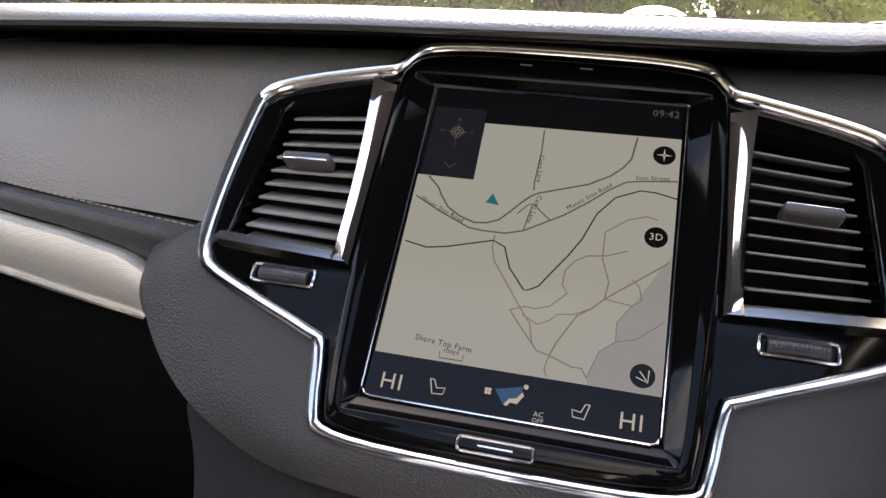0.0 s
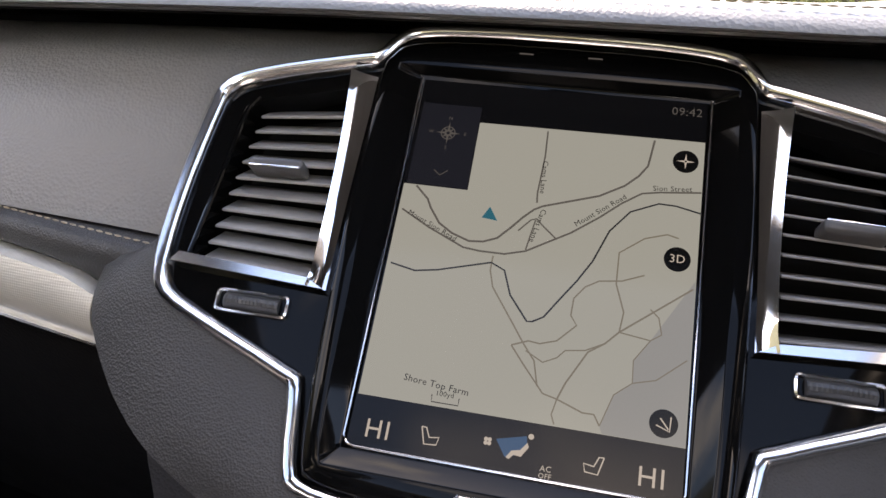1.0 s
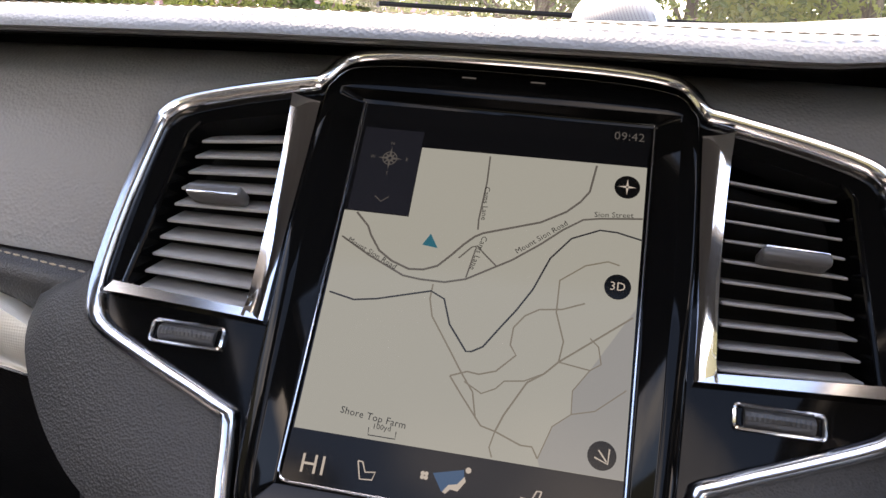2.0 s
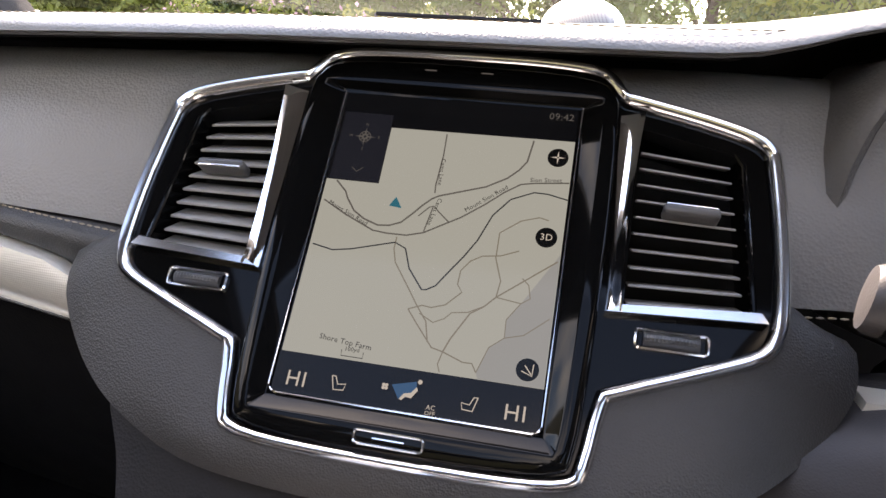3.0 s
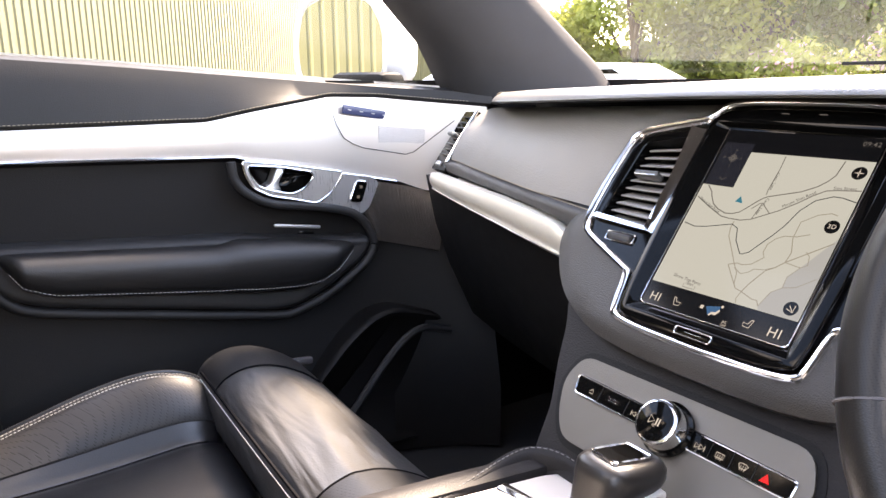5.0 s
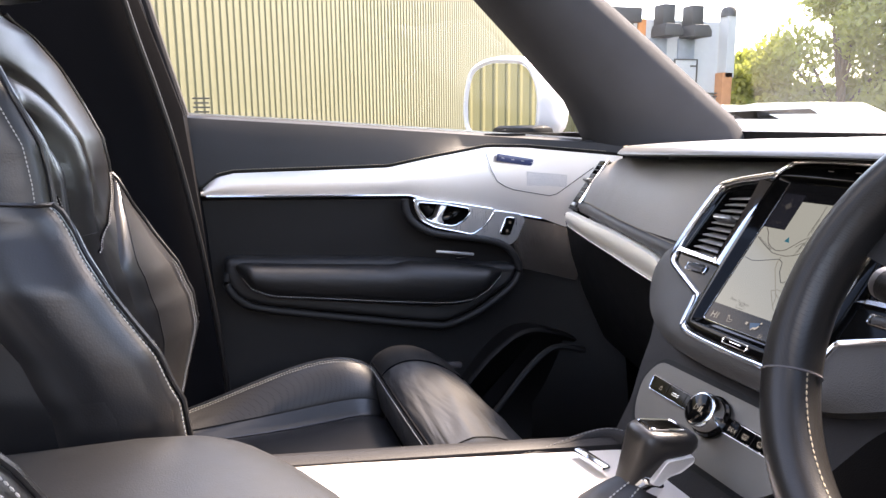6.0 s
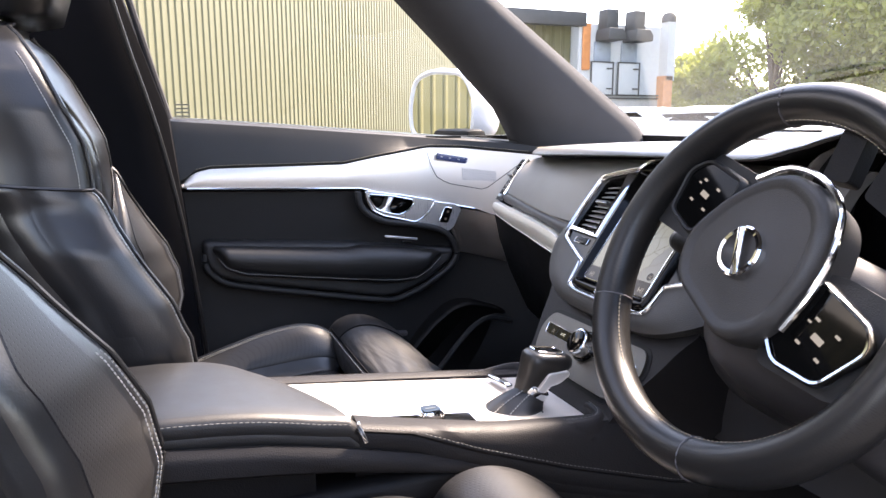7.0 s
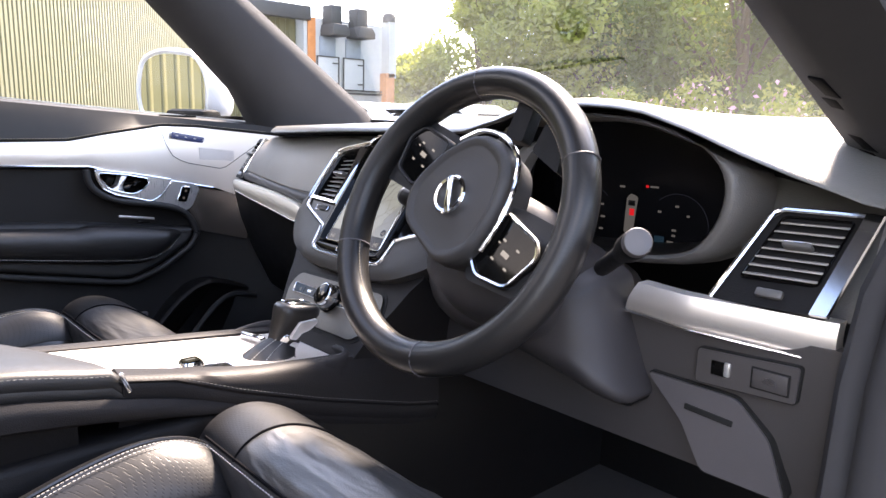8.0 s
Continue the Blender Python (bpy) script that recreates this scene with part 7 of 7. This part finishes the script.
M_CLAD = leather("olive_steel_cladding", (0.078, 0.074, 0.031), 0.6, 8, 0.02, wear=0.06)
hall = thing("industrial_hall", "olive corrugated steel hall beside the car", "building")
WD = Vector((-0.76, 0.65, 0)).normalized()
W0 = Vector((-9.0, -8.5, 0)) - WD * 14
NW = Vector((0.65, 0.76, 0)).normalized()


def clad(p0, d, n, length, height, pitch, deep, z0=0.0):
    v, f, x, k = [], [], 0.0, 0
    prof = [(0, 0), (0.55, 0), (0.68, 1), (0.87, 1)]
    while x < length:
        for t, h in prof:
            p = p0 + d * (x + t * pitch) - n * (h * deep)
            v += [(p.x, p.y, z0), (p.x, p.y, z0 + height)]
        x += pitch
    f = [(2 * i, 2 * i + 2, 2 * i + 3, 2 * i + 1) for i in range(len(v) // 2 - 1)]
    return bm_new(v, f)


part("wall", clad(W0, WD, NW, 64.0, 7.0, 0.27, 0.03), M_CLAD, hall, "olive corrugated cladding", smooth=False)
part("core", bm_prism([tuple((W0 - NW * 0.1).xy), tuple((W0 + WD * 64 - NW * 0.1).xy), tuple((W0 + WD * 64 - NW * 8).xy), tuple((W0 - NW * 8).xy)], 0, 6.9), M_CLAD, hall, "hall body")

M_RENDER = leather("pale_painted_panel", (0.36, 0.385, 0.40), 0.7, 20, 0.1, wear=0.08)
M_BRICK = leather("orange_brick", (0.42, 0.2, 0.1), 0.85, 30, 0.5, wear=0.25)
M_FLUE = leather("blue_grey_steel", (0.2, 0.24, 0.29), 0.6, 30, 0.1, wear=0.2)
M_FAR = leather("dark_metal", (0.05, 0.05, 0.05), 0.6, 30, 0.1)
plant = thing("plant_building", "low workshop with pale doors and dark roof cowls", "building")
BX = -13.0
PM = Matrix(((0, 0, 1, BX), (1, 0, 0, -0.6), (0, 1, 0, 0), (0, 0, 0, 1)))  # local x is world y, local y is world z
by = lambda k: k * 13.7
part("wall", bm_prism([(by(0.64), 0), (by(0.80), 0), (by(0.80), 1.22 + 0.152 * 13.7), (by(0.64), 1.22 + 0.152 * 13.7)], -4, 0, PM), M_RENDER, plant, "pale painted wall")
part("roof_edge", bm_box(2.2, 0.3, 0.2, PM @ Matrix.Translation((by(0.57), 1.22 + 0.157 * 13.7, 0.0)), 0.02), M_FAR, plant)
part("side_wall", clad(Vector((BX - 0.3, by(0.50) - 0.6, 0)), Vector((0, 1, 0)), Vector((1, 0, 0)), by(0.14), 1.22 + 0.155 * 13.7, 0.25, 0.04), M_CLAD, plant, "olive cladding", smooth=False)
part("brick_pier", bm_box(0.25, 2.2, 0.3, PM @ Matrix.Translation((by(0.806), 1.1, 0.1))), M_BRICK, plant, "orange brick pier")
part("corner_post", bm_box(0.22, 1.3, 0.3, PM @ Matrix.Translation((by(0.81), 2.75, 0.1))), M_RENDER, plant)
part("lower_wall", bm_box(by(0.16), 0.5, 0.06, PM @ Matrix.Translation((by(0.72), 1.42, 0.03)), 0.01), leather("grey_concrete", (0.3, 0.3, 0.29), 0.85, 20, 0.3, wear=0.2), plant, "grey concrete plinth")
for dz in (0.0, 0.07):
    part("ledge", bm_box(by(0.16), 0.025, 0.10, PM @ Matrix.Translation((by(0.72), 1.69 + dz, 0.05))), M_FAR, plant)
part("rust_strip", bm_box(0.2, 1.0, 0.04, PM @ Matrix.Translation((by(0.653), 2.80, 0.03)), 0.01), leather("rusty_orange", (0.42, 0.17, 0.06), 0.85, 20, 0.3, wear=0.35), plant, "rusty orange upright")
part("post_cap", bm_turned([(0.17, 0.0), (0.17, 0.12), (0.12, 0.2), (0.05, 0.22)], 16, PM @ Matrix.Translation((by(0.81), 3.40, 0.1)) @ Matrix.Rotation(radians(-90), 4, "X")), M_FAR, plant, "dark cap on the corner post")
for k in (0.684, 0.736):
    part("cowl", bm_join(bm_box(0.30, 0.42, 0.35, PM @ Matrix.Translation((by(k), 3.36, 0.22)), 0.02), bm_prism([(-0.17, 3.16), (0.17, 3.16), (0.26, 3.04), (0.26, 2.92), (-0.20, 2.92), (-0.20, 3.04)], 0.0, 0.5, PM @ Matrix.Translation((by(k), 0, 0.05)), 0.02)), M_FAR, plant, "dark roof cowl")
    part("flue_panel", bm_box(0.42, 0.42, 0.05, PM @ Matrix.Translation((by(k), 2.70, 0.03)), 0.01), M_FLUE, plant, "blue-grey panel under the cowl")
    dr = part("door", bm_box(0.58, 0.72, 0.08, PM @ Matrix.Translation((by(k) - 0.02, 2.12, 0.04)), 0.01), M_RENDER, plant, "pale hatch door")
    part("door_frame", bm_frame([(-0.30, -0.37), (0.30, -0.37), (0.30, 0.37), (-0.30, 0.37)], [(0, 0), (0, 0.03), (0.025, 0.03), (0.025, 0)], PM @ Matrix.Translation((by(k) - 0.02, 2.12, 0.07))), M_FAR, dr)
    for dz in (-0.22, 0.22):
        part("hinge", bm_box(0.14, 0.03, 0.03, PM @ Matrix.Translation((by(k) + 0.17, 2.12 + dz, 0.09))), M_FAR, dr)

M_LEAF = foliage("leaves_green", (0.09, 0.125, 0.035), (0.20, 0.26, 0.05))
M_LEAFY = foliage("leaves_yellow_green", (0.17, 0.19, 0.05), (0.42, 0.45, 0.09))
M_BARK = leather("bark", (0.12, 0.09, 0.06), 0.9, 30, 0.8, wear=0.3)


def tree(at, h, r, seed, leafmat, label, n=5200, leaf=0.16, base=0.18):
    rng = np.random.default_rng(seed)
    t = thing("tree", label, "tree", "trees behind the yard", at=at)
    limbs = [bm_tube(smooth_path([(0, 0, -0.1), (0.1, 0.05, h * 0.3), (-0.05, 0.1, h * 0.7)], 4), lambda q: 0.16 * h / 7 * (1 - 0.75 * q), 8)]
    cl = []
    for i in range(26):
        a, z = rng.uniform(0, 6.28), h * rng.uniform(base, 0.97)
        k = math.sin(math.pi * min(1, (z / h) * 0.9 + 0.1)) ** 0.6
        rr = r * k * rng.uniform(0.35, 0.9)
        c = Vector((rr * math.cos(a), rr * math.sin(a), z))
        cl.append((c, r * rng.uniform(0.22, 0.42)))
        limbs.append(bm_tube([(0, 0, z * 0.5), tuple(c * 0.6 + Vector((0, 0, z * 0.3))), tuple(c)], lambda q: 0.05 * (1 - 0.8 * q), 5))
    part("trunk", bm_join(*limbs), M_BARK, t)
    me = leaf_mesh("crown", rng, [(*c, q) for c, q in cl], n, leaf, [leafmat])
    cr_ = new("crown", me)
    cr_.parent = t
    tagged(cr_, "loose leafy crown", kind="stuff")
    return t


for i, (x, y, h, r, lm) in enumerate(((-13.8, 12.0, 2.7, 1.3, 1), (-11.8, 12.6, 4.5, 1.8, 1), (-11.6, 16.0, 9.5, 3.6, 0), (-9.4, 14.5, 6.2, 2.8, 1), (-8.6, 17.5, 10.0, 3.8, 0), (-6.2, 14.8, 7.5, 3.0, 0), (-3.4, 15.5, 9.0, 3.4, 0), (-0.8, 14.5, 7.5, 3.0, 0), (2.2, 16.0, 9.0, 3.4, 0), (-14.2, 18.5, 10.5, 3.6, 0), (5.4, 15.0, 8.0, 3.2, 1), (8.8, 16.0, 8.5, 3.4, 0))):
    tree((x, y, 0), h, r, 10 + i, M_LEAFY if lm else M_LEAF, "yellow-green leafy tree behind the yard" if lm else "dark green leafy tree behind the yard", n=18000, leaf=0.088, base=0.1)


def thicket(name, label, x0, x1, y0, y1, h, n, leaf, mats, seed):
    """Uncountable growth: many small leaves gathered in clumps."""
    rng = np.random.default_rng(seed)
    cl = [(rng.uniform(x0, x1), rng.uniform(y0, y1), h * rng.uniform(0.15, 0.9), rng.uniform(0.3, 0.8) * h * 0.35) for _ in range(90)]
    me = leaf_mesh(name, rng, cl, n, leaf, mats)
    return tagged(new(name, me), label, "bushes", kind="stuff")


M_PINK = mat("pale_pink_flowers", (0.5, 0.3, 0.32), 0.7)
thicket("bushes", "low green bank of bushes with pale pink flowers", -7.5, 5.0, 10.6, 12.2, 1.9, 22000, 0.06, [M_LEAFY, M_PINK], 3)
thicket("far_woods", "dark green woods behind the yard", -16.5, 14.0, 19.0, 22.0, 9.5, 45000, 0.19, [M_LEAF], 4)


def parked_car(at, turn, label):
    c = thing("parked_car", label, "car", "parked white cars")
    m = pose(*at, 0, 0, turn)
    side = [(-2.1, 0.35), (-2.15, 0.75), (-1.95, 0.95), (-1.55, 1.02), (-0.95, 1.36), (-0.4, 1.43), (0.6, 1.42), (1.2, 1.1), (1.9, 0.92), (2.1, 0.7), (2.1, 0.35)]
    rings = []
    for y, k in ((-0.88, 0.9), (-0.86, 0.985), (-0.7, 1.0), (0.7, 1.0), (0.86, 0.985), (0.88, 0.9)):
        rings.append([(x * (0.97 + 0.03 * k), y * (0.82 if z > 1.1 else 1.0), z * k + 0.35 * (1 - k)) for x, z in side])
    part("body", bm_loft(rings, True, m), M_WHITE, c, "white painted body", sharp=40)
    for s in (-1, 1):
        part("side_window", bm_prism([(-1.35, 1.02), (-0.9, 1.30), (0.55, 1.33), (1.05, 1.05)], 0, 0.02, m @ Matrix.Translation((0, s * 0.735, 0)) @ Matrix.Rotation(radians(90), 4, "X")), M_GLOSS, c, "dark side window")
        for x in (-1.3, 1.3):
            w = part("wheel", bm_turned([(0.2, -0.1), (0.32, -0.1), (0.33, 0), (0.32, 0.1), (0.2, 0.1)], 24, m @ Matrix.Translation((x, s * 0.78, 0.33)) @ Matrix.Rotation(radians(90), 4, "X")), M_DARK, c)
    return c


parked_car((-9.8, 7.3, 0), 20, "white hatchback parked across the yard")
parked_car((-8.2, 8.1, 0), 15, "white saloon parked across the yard")
